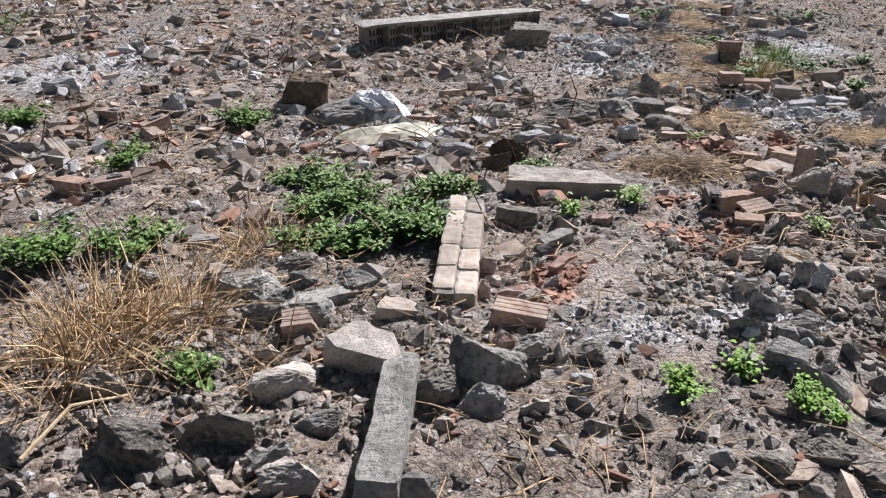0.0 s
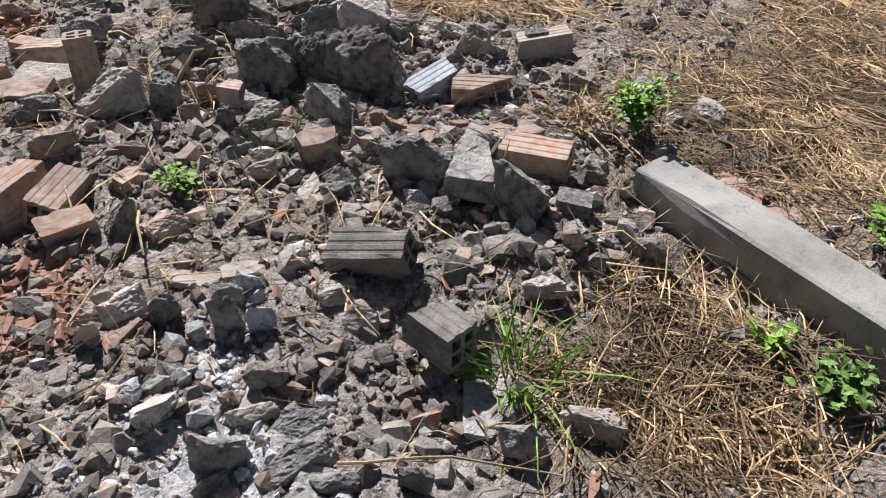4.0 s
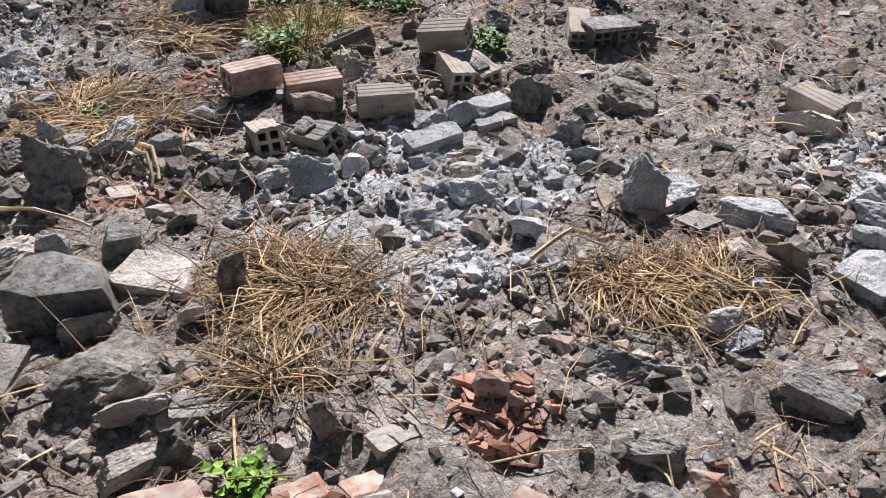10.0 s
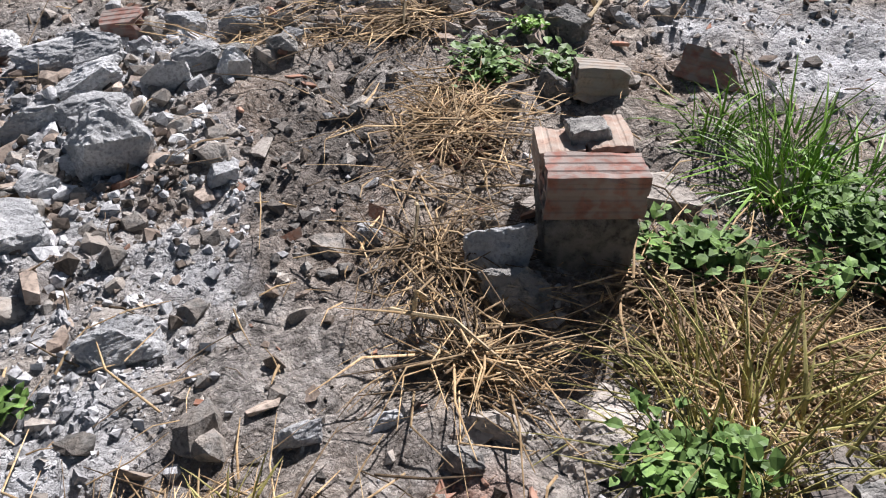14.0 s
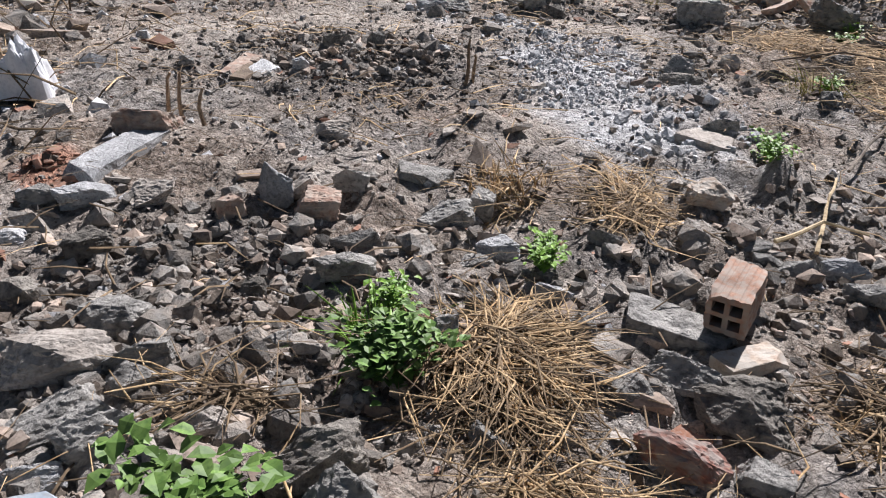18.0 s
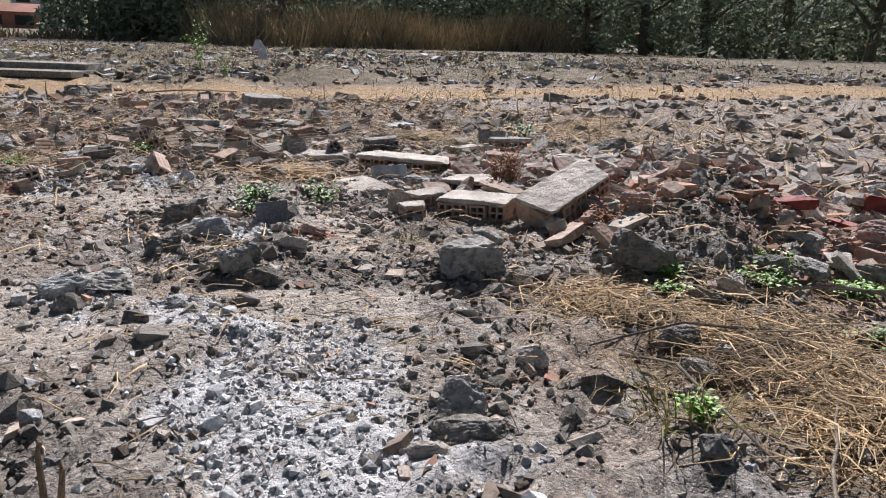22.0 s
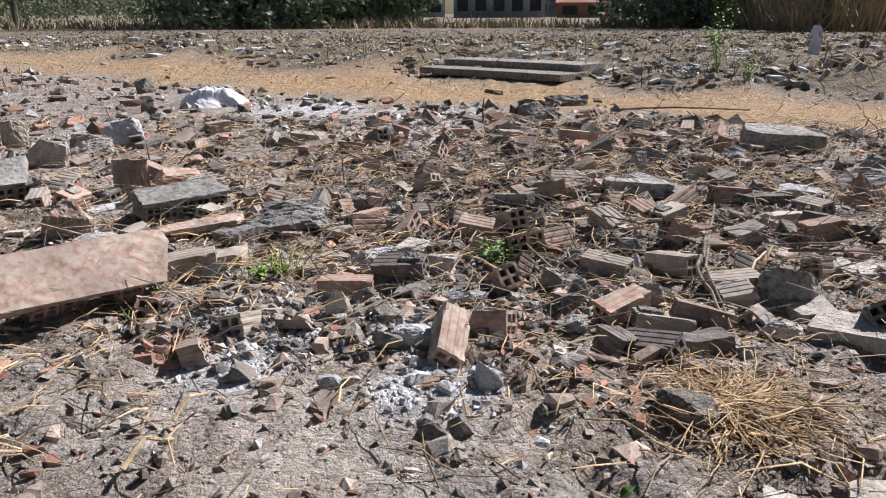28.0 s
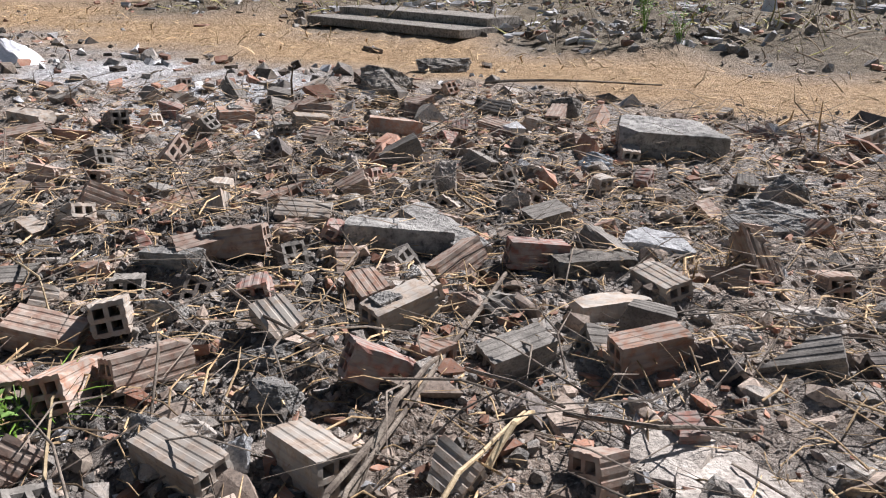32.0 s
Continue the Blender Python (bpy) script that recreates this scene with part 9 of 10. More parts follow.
# ---- loose rubble that nobody could count ----
def shard_bases(seed, flat, count=14, points=9, lump=False, knobs=0):
    """A few broken blocks and splinters with sharp edges, one unit across."""
    rnd = random.Random(seed)
    out = []
    for j in range(count):
        bm = bmesh.new()
        wide, thin = rnd.uniform(0.35, 0.95), flat * rnd.choice((0.35, 0.6, 0.8, 1.0))
        skew = rnd.uniform(-0.25, 0.25)
        for k in range(points if lump else 0):
            u, a = 1 - 2 * (k + 0.5) / points, k * 2.4 + j
            d = Vector((math.sqrt(1 - u * u) * math.cos(a), u, math.sqrt(1 - u * u) * math.sin(a)))
            d = (d + Vector((rnd.gauss(0, 0.2), rnd.gauss(0, 0.2), rnd.gauss(0, 0.2)))).normalized()
            q = 0.5 / max(abs(d.x), abs(d.y), abs(d.z)) ** 0.6 * rnd.uniform(0.8, 1.0)
            bm.verts.new((d.x * q, d.y * q * (0.6 + 0.4 * wide), d.z * q * min(1.0, flat * rnd.choice((1.2, 1.5)))))
        for k in range(0 if lump else points):
            sx, sy, sz = (1 if k & 1 else -1), (1 if k & 2 else -1), (1 if k & 4 else -1)
            bm.verts.new((sx * rnd.uniform(0.3, 0.5) + skew * sy, sy * rnd.uniform(0.22, 0.5) * wide, sz * rnd.uniform(0.36, 0.5) * thin))
        bmesh.ops.convex_hull(bm, input=bm.verts[:])
        for v in [v for v in bm.verts if not v.link_faces]:
            bm.verts.remove(v)
        if knobs:
            bmesh.ops.subdivide_edges(bm, edges=bm.edges[:], cuts=1, use_grid_fill=True)
            for v in bm.verts:
                v.co *= 1 + rnd.uniform(-0.13, 0.10)
        bmesh.ops.triangulate(bm, faces=bm.faces[:])
        bm.verts.index_update()
        out.append((np.array([v.co[:] for v in bm.verts]), np.array([[q.index for q in p.verts] for p in bm.faces])))
        bm.free()
    return out


def scatter(rnd, spots, count):
    """Places strewn over the patches, thinning out past their edges."""
    s = np.array([p for p in spots if abs(p[1]) < 10.5])
    share = (s[:, 2] * s[:, 3]) ** 0.85
    s = s[rnd.choice(len(s), count, p=share / share.sum())]
    q, w, turn = 1.25 * np.sqrt(rnd.rand(count)) * rnd.uniform(0.7, 1.1, count), rnd.uniform(0, 6.28, count), np.radians(s[:, 4])
    u, v = s[:, 2] * q * np.cos(w), s[:, 3] * q * np.sin(w)
    return s[:, 0] + u * np.cos(turn) - v * np.sin(turn), s[:, 1] + u * np.sin(turn) + v * np.cos(turn)


def strew(name, label, category, material, count, area, sizes, seed, flat=0.7, keep=None, power=2.2, points=8, lump=False, knobs=0, spots=None):
    """Broken bits strewn over an area (x0, x1, y0, y1), as one mesh."""
    rnd = np.random.RandomState(seed)
    x, y = rnd.uniform(area[0], area[1], count), rnd.uniform(area[2], area[3], count)
    if spots:
        x, y = scatter(rnd, spots, count)
    if keep:
        ok = rnd.rand(count) < keep(x, y)
        x, y = x[ok], y[ok]
    s = sizes[0] * (sizes[1] / sizes[0]) ** (rnd.rand(len(x)) ** power)
    a, b = rnd.uniform(0, 6.28, len(x)), rnd.normal(0, 0.55, len(x))
    z = land(x, y) + s * flat * (0.05 if lump else 0.12)
    ca, sa, cb, sb, o = np.cos(a), np.sin(a), np.cos(b), np.sin(b), np.zeros(len(x))
    turn = np.stack([np.stack([ca, -sa * cb, sa * sb], -1), np.stack([sa, ca * cb, -ca * sb], -1), np.stack([o, sb, cb], -1)], 1)
    V, F, n = [], [], 0
    for k, (v, f) in enumerate(shard_bases(seed, flat, 14, points, lump, knobs)):
        mine = slice(k, None, 14)
        p = np.einsum("nij,vj->nvi", turn[mine], v) * s[mine][:, None, None] + np.stack([x[mine], y[mine], z[mine]], -1)[:, None]
        V.append(p.reshape(-1, 3))
        F.append((f[None] + (np.arange(len(p)) * len(v))[:, None, None] + n).reshape(-1, 3))
        n += len(p) * len(v)
    return tagged(quick_mesh(name, np.concatenate(V), np.concatenate(F), material), label, category, kind="stuff")


def blades(name, label, category, material, count, area, length, seed, keep=None, width=0.0016, rise=0.25, curl=0.12, spots=None):
    """Loose or standing stalks, each a bent three-sided splinter, as one mesh."""
    rnd = np.random.RandomState(seed)
    x, y = rnd.uniform(area[0], area[1], count), rnd.uniform(area[2], area[3], count)
    if spots:
        s = np.array(spots)
        share = (s[:, 2] * s[:, 3]) ** 0.8
        s = s[rnd.choice(len(s), count, p=share / share.sum())]
        q, w, turn = np.abs(rnd.normal(0, 0.62, count)), rnd.uniform(0, 6.28, count), np.radians(s[:, 4])
        u, v = s[:, 2] * q * np.cos(w), s[:, 3] * q * np.sin(w)
        x, y = s[:, 0] + u * np.cos(turn) - v * np.sin(turn), s[:, 1] + u * np.sin(turn) + v * np.cos(turn)
    if keep:
        ok = rnd.rand(count) < keep(x, y)
        x, y = x[ok], y[ok]
    if spots:
        ok = rnd.rand(count) < 0.55 + 0.9 * vnoise(x * 5, y * 5, seed) + 0.5 * vnoise(x * 13, y * 13, seed)
        x, y = x[ok], y[ok]
    m = len(x)
    L, a, e = length * rnd.uniform(0.2, 1.6, m) ** 1.2, rnd.uniform(0, 6.28, m), np.abs(rnd.normal(0, rise, m))
    swath = 4.5 * vnoise(x * 2.3, y * 2.3, seed + 5) + rnd.normal(0, 0.75, m)
    a = np.where(rnd.rand(m) < 0.6, swath, a)
    p0 = np.stack([x, y, land(x, y) + rnd.uniform(0.002, 0.028, m)], -1)
    d = np.stack([np.cos(a) * np.cos(e), np.sin(a) * np.cos(e), np.sin(e)], -1)
    side = np.stack([-np.sin(a), np.cos(a), np.zeros(m)], -1)
    w = (width * rnd.uniform(0.6, 1.9, m) ** 1.5)[:, None]
    bend = side * (L * rnd.normal(0, curl, m))[:, None]
    bend[:, 2] += L * rnd.uniform(0, 0.12, m)
    V = np.zeros((m, 9, 3))
    for i, (u, k) in enumerate(((0, 1), (0.5, 0.9), (1, 0.35))):
        c = p0 + d * (L * u)[:, None] + bend * (4 * u * (1 - u))
        V[:, 3 * i], V[:, 3 * i + 1], V[:, 3 * i + 2] = c + side * w * k, c - side * w * k, c + np.array([0, 0, 1.5]) * w * k
    f = np.array([(i + j, i + (j + 1) % 3, i + 3 + (j + 1) % 3, i + 3 + j) for i in (0, 3) for j in (1, 2)])
    F = (f[None] + (np.arange(m) * 9)[:, None, None]).reshape(-1, 4)
    ob = quick_mesh(name, V.reshape(-1, 3), F, material)
    ob.data.shade_smooth()
    return tagged(ob, label, category, kind="stuff")


GREY_BITS = surface("grey_bits", (0.18, 0.17, 0.157), (0.37, 0.35, 0.32), (0.10, 0.095, 0.088), 20, 130, 0.95, 0.8, 0.007, 0.45, obj=False, dust=(0.30, 0.265, 0.23))
TAN_BITS = surface("tan_bits", (0.28, 0.215, 0.172), (0.46, 0.38, 0.315), (0.17, 0.14, 0.115), 20, 130, 0.95, 0.4, 0.004, 0.4, obj=False)
GRIT = surface("grit", (0.27, 0.245, 0.215), (0.50, 0.465, 0.415), (0.12, 0.11, 0.10), 20, 130, 0.95, 0.3, 0.003, 0.6, obj=False)
BROWN_BITS = surface("brown_clods", (0.10, 0.08, 0.064), (0.21, 0.175, 0.142), (0.055, 0.045, 0.038), 20, 130, 0.95, 0.6, 0.005, 0.45, obj=False)
BROWN_CHIPS = surface("brown_chips", (0.19, 0.15, 0.12), (0.36, 0.285, 0.23), (0.11, 0.085, 0.07), 20, 130, 0.95, 0.6, 0.005, 0.5, obj=False)
SOOT_BITS = surface("sooty_clods", (0.075, 0.069, 0.063), (0.16, 0.148, 0.135), (0.27, 0.255, 0.235), 20, 130, 0.95, 0.6, 0.005, 0.5, obj=False)
RED_BITS = surface("red_shards", (0.27, 0.125, 0.08), (0.40, 0.235, 0.17), (0.32, 0.245, 0.20), 20, 130, 0.92, 0.4, 0.003, 0.4, obj=False)
ASH_BITS = surface("ash_lumps", (0.40, 0.40, 0.405), (0.60, 0.60, 0.60), (0.20, 0.20, 0.205), 20, 130, 0.95, 0.6, 0.005, 0.35, obj=False)


WAY = [(-3.0, -5.8), (-2.1, -4.4), (-1.5, -3.3), (-0.5, -1.2), (0.0, 1.0), (1.0, 2.8), (1.8, 4.3), (3.0, 6.6)]


def seen(x, y):
    """How thickly small things are told apart: dense beside the walk, thinner with distance."""
    far = np.full(np.shape(x), 99.0)
    for (x0, y0), (x1, y1) in zip(WAY, WAY[1:]):
        dx, dy = x1 - x0, y1 - y0
        u = np.clip(((x - x0) * dx + (y - y0) * dy) / (dx * dx + dy * dy), 0, 1)
        far = np.minimum(far, np.hypot(x - x0 - u * dx, y - y0 - u * dy))
    side = np.interp(y, [-5.5, -3, 0, 3, 6, 9], [-2.6, -1.5, -0.3, 1.1, 2.7, 3.2])
    left = np.where((x < side) & (y > -3.2) & (y < 4), 0.85, 1.0)
    return np.clip(2.6 / (0.4 + far), 0.2, 1.0) * left * (1 - 0.95 * track(x, y))


def rocky(x, y):
    """Where coarse rubble gathers; bare dirt stretches stay nearly free of it."""
    clump = np.clip(0.4 + 1.3 * vnoise(x * 1.1, y * 1.1, 40) + 0.9 * vnoise(x * 3.1, y * 3.1, 41), 0.03, 1.3)
    return np.clip(clump * (0.2 + 1.2 * gather(x, y)), 0, 1) * (1 - 0.8 * patch(DIRT, x, y))


def crowd():
    """How closely the larger pieces lie, on a grid of ten-centimetre squares: small rubble gathers among them."""
    g = np.zeros((200, 160))
    for o in scene.objects:
        if o.parent is None and o.name.startswith(("hollow_brick", "wall_", "brick", "concrete", "burnt", "mortar_chunk", "plaster_chunk", "tree_stump", "stone")):
            i, j = int((o.matrix_world.translation.y + 6) * 10), int((o.matrix_world.translation.x + 7) * 10)
            if 0 <= i < 200 and 0 <= j < 160:
                g[i, j] += 1
    k = np.exp(-np.linspace(-2, 2, 9) ** 2)
    g = np.apply_along_axis(lambda v: np.convolve(v, k, "same"), 0, g)
    return np.apply_along_axis(lambda v: np.convolve(v, k, "same"), 1, g)


CROWD = crowd()


def gather(x, y):
    i, j = np.clip(((y + 6) * 10).astype(int), 0, 199), np.clip(((x + 7) * 10).astype(int), 0, 159)
    return np.clip(CROWD[i, j], 0, 1)


def bare(x, y):
    return seen(x, y) * (1 - 0.5 * patch(STRAW, x, y)) * (1 - 0.55 * patch(ASH, x, y)) * (1 - 0.5 * patch(DIRT, x, y))


def coarse(x, y):
    return seen(x, y) * (1 - 0.5 * patch(STRAW, x, y)) * rocky(x, y)


def off_track(x, y):
    return np.where(track(x, y) > 0.3, 0.02, np.minimum(1.0, 9 / y))


def heap(x, y):
    """The brick heap near the end of the walk."""
    return np.clip(1.6 - spot_shape(x, y, 2.4, 8.9, 2.6, 2.3, 20), 0, 1) * (1 - track(x, y)) * (1 - 0.85 * patch(DIRT, x, y))


def raised(x, y):
    """On the dark heaps of dug soil."""
    v = np.zeros(np.shape(x))
    for px, py, a, b, turn, h in MOUND:
        if h > 0.04:
            v = np.maximum(v, np.exp(-1.3 * spot_shape(x, y, px, py, a, b, turn) ** 2))
    return v


NEAR = (-6.2, 7.0, -5.3, 11.5)
strew("rubble", "fist-sized grey broken concrete rubble", "rubble", GREY_BITS, 17000, NEAR, (0.03, 0.12), 31, 0.5, keep=coarse, power=2.3, points=11, lump=True, knobs=1)
strew("tan_rubble", "fist-sized tan plaster and brick rubble", "rubble", TAN_BITS, 9000, NEAR, (0.025, 0.13), 32, 0.4, keep=coarse, power=2.2, points=8)
strew("heap_rubble", "tan and red brick rubble of the heap", "brick rubble", TAN_BITS, 9000, (-1.5, 6.5, 5.8, 12.0), (0.015, 0.10), 33, 0.4, keep=heap, power=2.2, points=9, lump=True)
strew("heap_shards", "red brick shards of the heap", "brick shards", RED_BITS, 7000, (-1.5, 6.5, 5.8, 12.0), (0.012, 0.07), 34, 0.4, keep=heap, power=1.6)
strew("gravel", "grey broken concrete gravel strewn over the ground", "gravel", GREY_BITS, 66000, NEAR, (0.010, 0.05), 1, 0.55, keep=lambda x, y: bare(x, y) * (0.4 + 0.6 * rocky(x, y)), power=2.6, points=7, lump=True)
strew("grit", "fine light-grey grit and mortar crumbs", "grit", GRIT, 105000, NEAR, (0.006, 0.026), 21, 0.7, keep=lambda x, y: np.where(seen(x, y) > 0.6, 0.75, 0.15), points=5)
def littered(x, y):
    """Everywhere beside the walk but on ash and trodden dirt."""
    return seen(x, y) * (1 - 0.8 * patch(ASH, x, y)) * (1 - 0.8 * patch(DIRT, x, y)) * (1 - 0.6 * patch(STRAW, x, y)) * np.clip(0.65 + 0.9 * vnoise(x * 2.4, y * 2.4, 93), 0.1, 1)


strew("chips", "small broken grey concrete chips over the soil", "rubble", GREY_BITS, 34000, NEAR, (0.012, 0.065), 36, 0.5, keep=littered, power=1.9, points=9, lump=True)
strew("brown_chips", "small brown brick and mortar chips over the soil", "brick rubble", BROWN_CHIPS, 24000, NEAR, (0.012, 0.06), 37, 0.45, keep=littered, power=1.9, points=8, lump=True)
strew("soil_clods", "dark brown earth clods and crumbs", "soil clods", BROWN_BITS, 32000, NEAR, (0.008, 0.045), 2, 0.7, keep=bare, points=6, lump=True)
strew("piled_stones", "grey concrete stones piled close together", "rubble", GREY_BITS, 12000, NEAR, (0.014, 0.075), 24, 0.6, keep=lambda x, y: 1 - 0.85 * patch(ASH, x, y), power=2.3, points=12, lump=True, spots=HEAPED)
strew("piled_brick", "tan brick and plaster pieces piled close together", "brick rubble", TAN_BITS, 5000, NEAR, (0.014, 0.07), 25, 0.5, power=2.2, points=10, lump=True, spots=HEAPED)
strew("piled_clods", "dark soil clods between the piled stones", "soil clods", BROWN_BITS, 9000, NEAR, (0.012, 0.05), 26, 0.7, points=8, lump=True, spots=HEAPED)
strew("ashen_stones", "ash-whitened stones and mortar lumps lying in ash", "rubble", ASH_BITS, 7000, NEAR, (0.015, 0.07), 27, 0.6, keep=lambda x, y: np.clip(0.9 * patch(HEAPED, x, y) + 1.2 * vnoise(x * 1.9, y * 1.9, 90) - 0.15, 0.02, 0.9), power=2.1, points=12, lump=True, spots=ASH)
strew("heap_clods", "dark grey-brown clods heaped on the dug soil", "soil clods", BROWN_BITS, 40000, NEAR, (0.012, 0.06), 22, 0.75, keep=lambda x, y: seen(x, y) * raised(x, y) * 0.9, points=9, lump=True)
strew("brick_shards", "small broken red brick shards", "brick shards", RED_BITS, 22000, NEAR, (0.010, 0.07), 3, 0.35, keep=lambda x, y: bare(x, y) * (0.10 + 0.35 * gather(x, y)))
strew("mortar_lumps", "pale ash-covered mortar crumbs", "mortar lumps", ASH_BITS, 34000, NEAR, (0.005, 0.032), 4, 0.7, keep=lambda x, y: np.clip(0.55 + 1.0 * vnoise(x * 3, y * 3, 91), 0.1, 1), power=2.2, points=7, lump=True, spots=ASH)
strew("soot_clods", "dark sooty soil clods and crumbs", "soil clods", SOOT_BITS, 15000, NEAR, (0.006, 0.042), 35, 0.7, power=2.0, points=8, lump=True, spots=SOOT)
strew("stray_mortar", "pale mortar crumbs scattered over the soil", "mortar lumps", ASH_BITS, 16000, NEAR, (0.008, 0.045), 28, 0.7, keep=seen, power=2.3, points=7, lump=True)
strew("red_patches", "broken red brick shards lying thick in patches", "brick shards", RED_BITS, 5200, NEAR, (0.008, 0.06), 29, 0.4, power=2.0, spots=RED)
strew("plaster_flakes", "thin cream plaster flakes lying about", "plaster flakes", PLASTER, 7000, NEAR, (0.015, 0.10), 5, 0.22, keep=bare)
strew("field_rubble", "grey and tan rubble over the far field", "rubble", GREY_BITS, 26000, (-18, 20, 10.5, 45), (0.03, 0.22), 6, 0.5, keep=off_track, points=7, lump=True)
strew("field_clods", "brown clods and soil lumps over the far field", "soil clods", BROWN_BITS, 9000, (-20, 22, 9.5, 45), (0.04, 0.20), 7, 0.6, keep=off_track)
strew("field_mortar", "pale mortar bits over the far field", "mortar lumps", ASH_BITS, 16000, (-16, 20, 10.0, 42), (0.03, 0.20), 8, 0.45, keep=off_track, points=6, lump=True)
strew("field_brick", "reddish brick bits over the far field", "brick shards", RED_BITS, 5000, (-12, 16, 9.5, 34), (0.04, 0.25), 9, 0.45, keep=off_track)
strew("side_rubble", "grey and brown rubble on the side of the field", "rubble", GREY_BITS, 9000, (5.0, 20, -4, 12), (0.03, 0.30), 41, 0.45, keep=lambda x, y: np.where(track(x, y) > 0.3, 0.02, np.clip(7 / (x + 1), 0, 1)), points=7, lump=True)
strew("side_clods", "tan and brown lumps on the side of the field", "soil clods", TAN_BITS, 5000, (5.0, 20, -4, 12), (0.03, 0.25), 42, 0.45, keep=lambda x, y: np.where(track(x, y) > 0.3, 0.02, np.clip(7 / (x + 1), 0, 1)))
strew("red_heap", "heap of broken reddish brick and plaster", "brick rubble", RED_BITS, 9000, (2.8, 6.2, 3.4, 7.6), (0.03, 0.14), 43, 0.45, keep=lambda x, y: np.clip(1.25 - spot_shape(x, y, 4.5, 5.3, 1.2, 1.0, 30), 0, 1) * (1 - 0.85 * patch(DIRT, x, y)), power=1.5)
strew("grey_heap", "heap of broken grey concrete", "rubble", GREY_BITS, 7000, (2.8, 6.6, 3.4, 8.2), (0.03, 0.15), 44, 0.5, keep=lambda x, y: np.clip(1.2 - spot_shape(x, y, 4.6, 6.0, 1.3, 1.1, 30), 0, 1) * (1 - 0.85 * patch(DIRT, x, y)), power=1.5, points=11, lump=True, knobs=1)
blades("side_grass", "dry brown grass on the side of the field", "dry grass", STRAW_MAT, 9000, (4.5, 16, -5, 11), 0.18, 45, keep=lambda x, y: np.clip(6 / x, 0, 1) * 0.8, width=0.003, rise=0.5)
blades("loose_straw", "loose dry straw over the rubble", "straw", STRAW_MAT, 30000, NEAR, 0.12, 11, keep=lambda x, y: seen(x, y) * np.clip(0.5 + 0.9 * vnoise(x * 1.7, y * 1.7, 92), 0.12, 1) * (1 - 0.7 * patch(ASH, x, y)), rise=0.12, width=0.0011, curl=0.05)
blades("rotten_straw", "dark rotten straw and stalks over the soil", "straw", STRAW_DARK, 17000, NEAR, 0.10, 12, keep=lambda x, y: seen(x, y) * (1 - 0.7 * patch(ASH, x, y)), rise=0.15, width=0.0011, curl=0.06)
blades("straw_mat", "thick mat of golden dry straw", "straw", STRAW_MAT, 36000, NEAR, 0.13, 13, rise=0.08, spots=STRAW, width=0.001, curl=0.2)
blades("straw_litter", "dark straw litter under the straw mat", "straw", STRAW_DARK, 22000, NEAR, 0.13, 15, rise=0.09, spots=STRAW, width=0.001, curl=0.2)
blades("heap_straw", "dry straw and leaf litter over the brick heap", "straw", STRAW_MAT, 9000, (-0.5, 5.8, 6.4, 11.4), 0.10, 18, keep=lambda x, y: heap(x, y) * 0.9, width=0.0012, rise=0.2)
blades("brushwood", "tangle of thin dark twigs over the brick heap", "twigs", TWIG, 1900, (0.2, 5.6, 7.2, 11.2), 0.30, 16, keep=lambda x, y: heap(x, y) * 0.9, width=0.0013, rise=0.25)
blades("field_grass", "dry brown grass stubble on the far field", "dry grass", STRAW_DARK, 9000, (-16, 20, 9.0, 30), 0.13, 14, keep=lambda x, y: np.where(track(x, y) > 0.05, 0.01, 0.45), width=0.0028, rise=0.9)
blades("track_grass", "short straw-coloured grass on the track", "dry grass", STRAW_MAT, 24000, (-14, 18, 4.0, 24), 0.10, 17, keep=lambda x, y: 0.8 * track(x, y), width=0.003, rise=0.4)


def bank(x, y):
    """The littered strip just beyond the track, thick in clumps."""
    over = y - np.interp(x, [q[0] for q in TRACK], [q[1] for q in TRACK])
    return np.clip((over - 1.5) / 0.6, 0, 1) * np.clip((11 - over) / 6, 0, 1) * np.clip(0.45 + 1.1 * vnoise(x * 0.7, y * 0.7, 50) + 0.6 * vnoise(x * 2.1, y * 2.1, 51), 0.05, 1)


strew("bank_scrap", "pale grey boards, plaster and scrap heaped beyond the track", "rubble", ASH_BITS, 20000, (-14, 19, 4, 32), (0.04, 0.32), 61, 0.3, keep=bank, power=1.6)
strew("bank_rubble", "dark grey broken concrete heaped beyond the track", "rubble", GREY_BITS, 9000, (-14, 19, 4, 32), (0.04, 0.26), 62, 0.5, keep=bank, power=1.6, points=9, lump=True)
blades("bank_weeds", "withered brown weeds standing beyond the track", "dry weeds", STRAW_DARK, 11000, (-14, 19, 4, 32), 0.26, 63, keep=lambda x, y: np.clip(bank(x, y) * 9, 0, 1) * bank(x + 3, y + 2) * 0.9, width=0.003, rise=0.8, curl=0.25)
blades("bank_stubble", "tan dry grass standing beyond the track", "dry grass", REED, 12000, (-14, 19, 4, 32), 0.36, 64, keep=lambda x, y: np.clip(bank(x, y) * 9, 0, 1) * bank(x - 4, y + 3) * 0.9, width=0.0035, rise=0.8, curl=0.2)


def west(x, y):
    """The field beside the start of the walk."""
    return np.clip(0.6 + 0.7 * vnoise(x * 0.8, y * 0.8, 70) + 0.5 * vnoise(x * 2.2, y * 2.2, 71), 0.1, 1) * np.clip((-1.2 - x + 0.25 * (y + 2)) / 1.2, 0, 1) * np.clip((x + 9 + vnoise(y, x, 72)) / 2.5, 0, 1) * np.clip((y + 3.6) / 1.5, 0, 1)


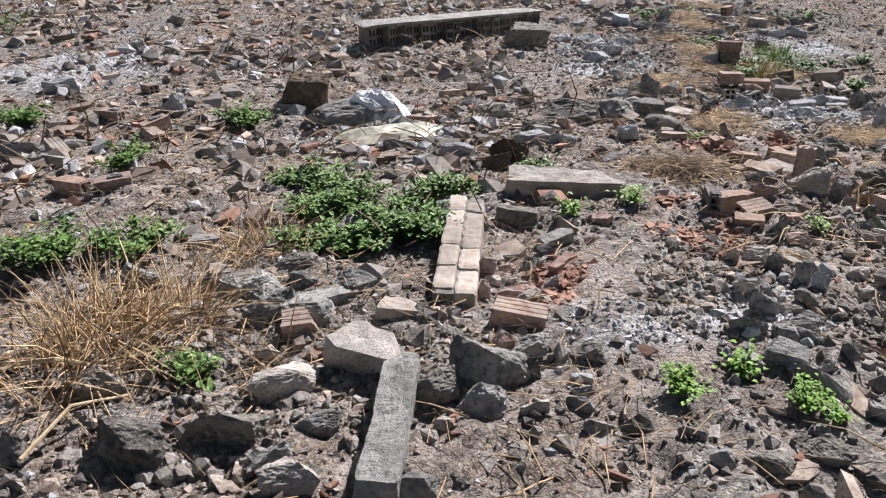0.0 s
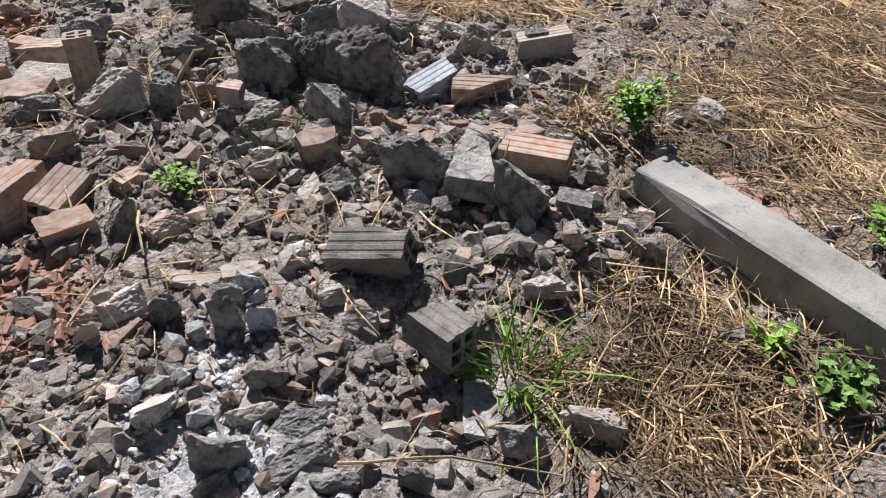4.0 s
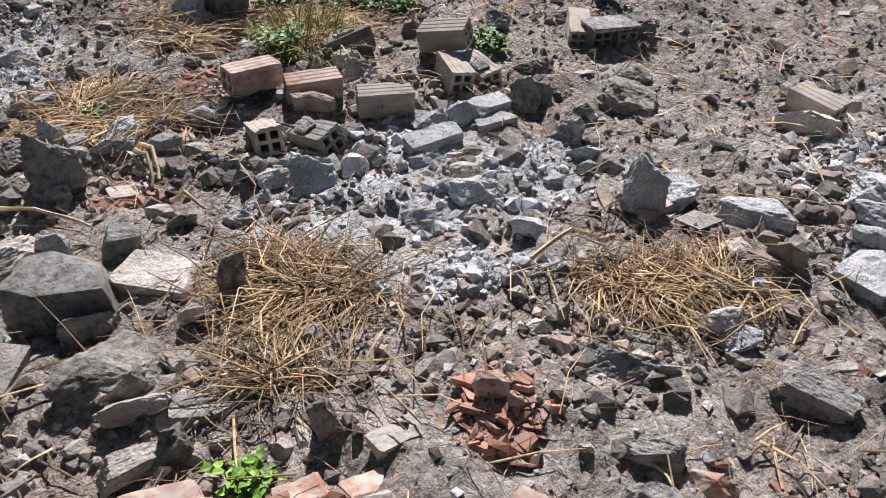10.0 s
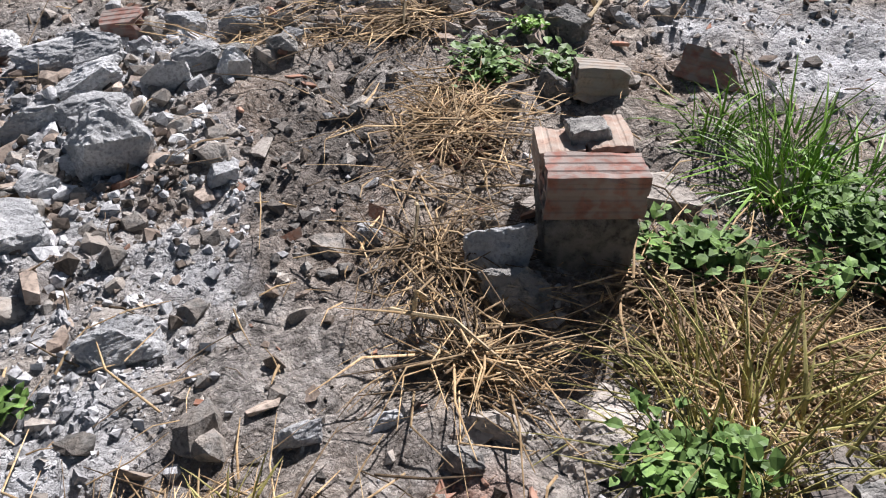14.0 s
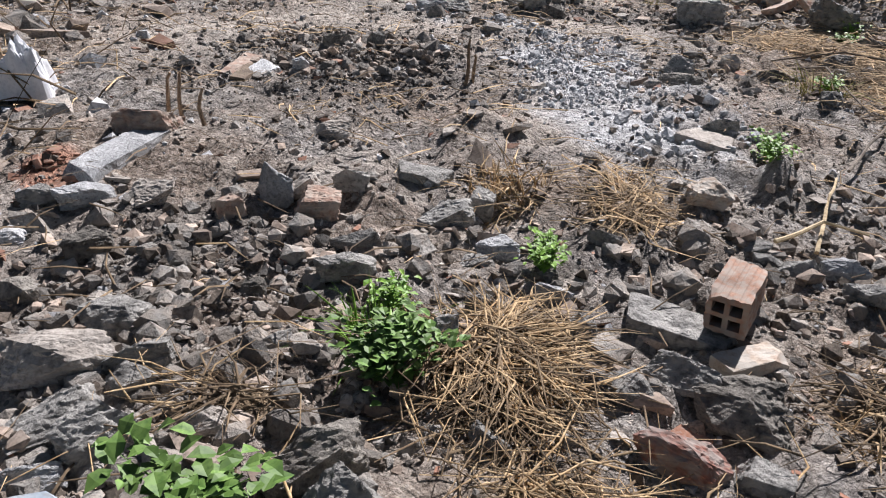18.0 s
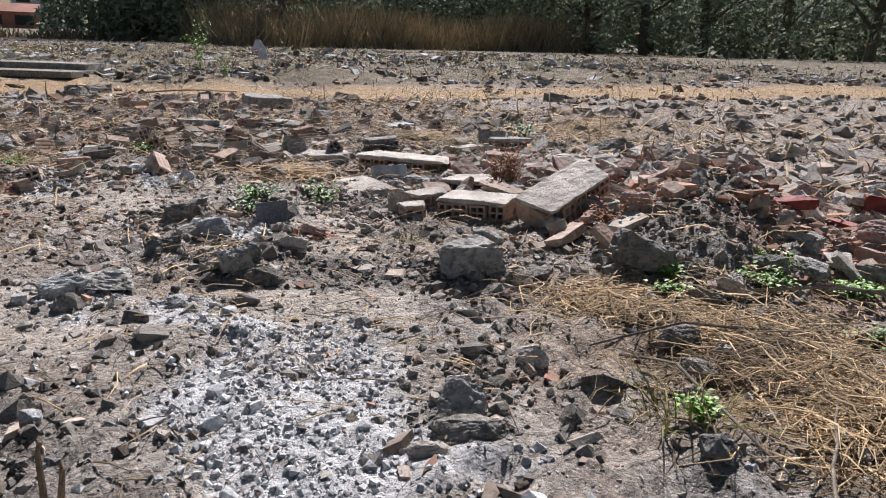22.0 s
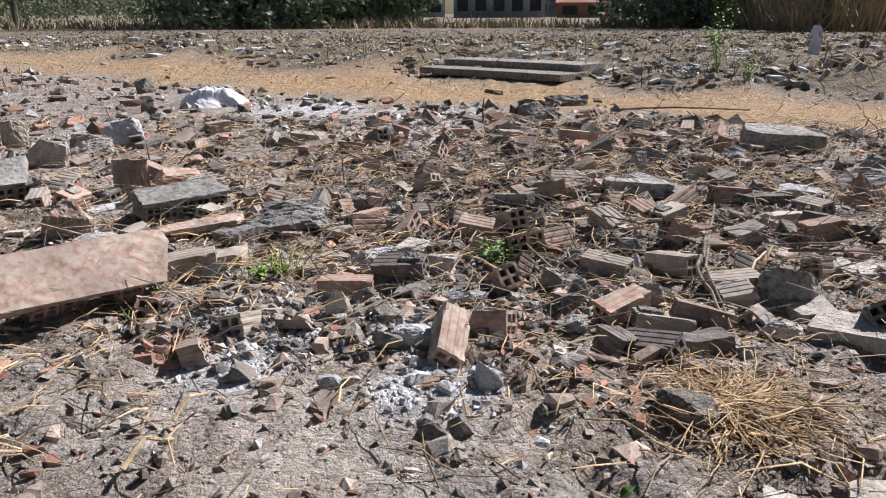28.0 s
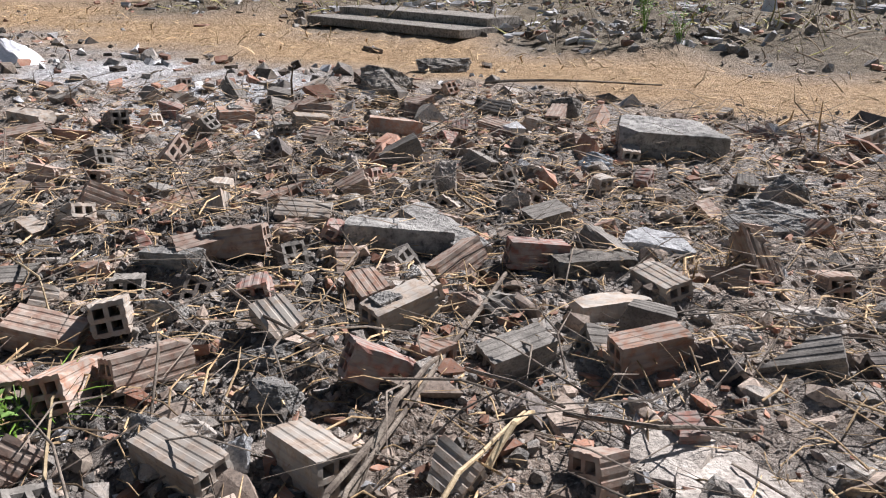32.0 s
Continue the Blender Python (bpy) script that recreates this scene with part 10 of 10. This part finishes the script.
strew("west_rubble", "broken grey concrete over the weedy side of the field", "rubble", GREY_BITS, 6500, (-9, 0, -3.6, 6.5), (0.03, 0.22), 81, 0.5, keep=west, power=2.0, points=9, lump=True)
strew("west_brick", "tan plaster and brick rubble on the weedy side", "brick rubble", TAN_BITS, 4500, (-9, 0, -3.6, 6.5), (0.03, 0.20), 82, 0.4, keep=west, power=2.0)
strew("west_shards", "red brick shards on the weedy side", "brick shards", RED_BITS, 2500, (-9, 0, -3.6, 6.5), (0.03, 0.15), 83, 0.4, keep=west, power=2.0)
strew("west_mortar", "pale mortar lumps on the weedy side", "mortar lumps", ASH_BITS, 4500, (-9, 0, -3.6, 6.5), (0.02, 0.18), 84, 0.6, keep=west, power=2.2, points=9, lump=True)
blades("west_grass", "dry and dark grass stalks on the weedy side", "dry grass", STRAW_DARK, 7000, (-9, 0, -3.6, 6.5), 0.2, 85, keep=west, width=0.0025, rise=0.5, curl=0.2)
strew("pink_heap", "pinkish broken plaster and brick of the low heap", "brick rubble", TAN_BITS, 9000, (2.8, 6.6, 3.4, 8.2), (0.02, 0.11), 86, 0.45, keep=lambda x, y: np.clip(1.25 - spot_shape(x, y, 4.7, 5.8, 1.4, 1.1, 30), 0, 1) * (1 - 0.85 * patch(DIRT, x, y)), power=1.8)


def beyond(x, y):
    """The weedy ground on the far side of the track, in patches."""
    over = y - np.interp(x, [q[0] for q in TRACK], [q[1] for q in TRACK])
    return np.clip((over - 1.3) / 0.5, 0, 1) * np.clip(0.5 + 0.9 * vnoise(x * 0.5, y * 0.5, 95) + 0.6 * vnoise(x * 1.7, y * 1.7, 96), 0.1, 1)


blades("bank_grass", "olive half-dry grass beyond the track", "dry grass", TUFT_MIX, 16000, (-14, 19, 4, 30), 0.16, 97, keep=lambda x, y: beyond(x, y) * np.clip(13 / y, 0, 1), width=0.004, rise=0.7, curl=0.2)
blades("bank_litter", "dark dead stalks and litter beyond the track", "dry weeds", STRAW_DARK, 22000, (-14, 19, 4, 30), 0.2, 98, keep=lambda x, y: beyond(x, y) * np.clip(13 / y, 0, 1), width=0.0045, rise=0.45, curl=0.2)
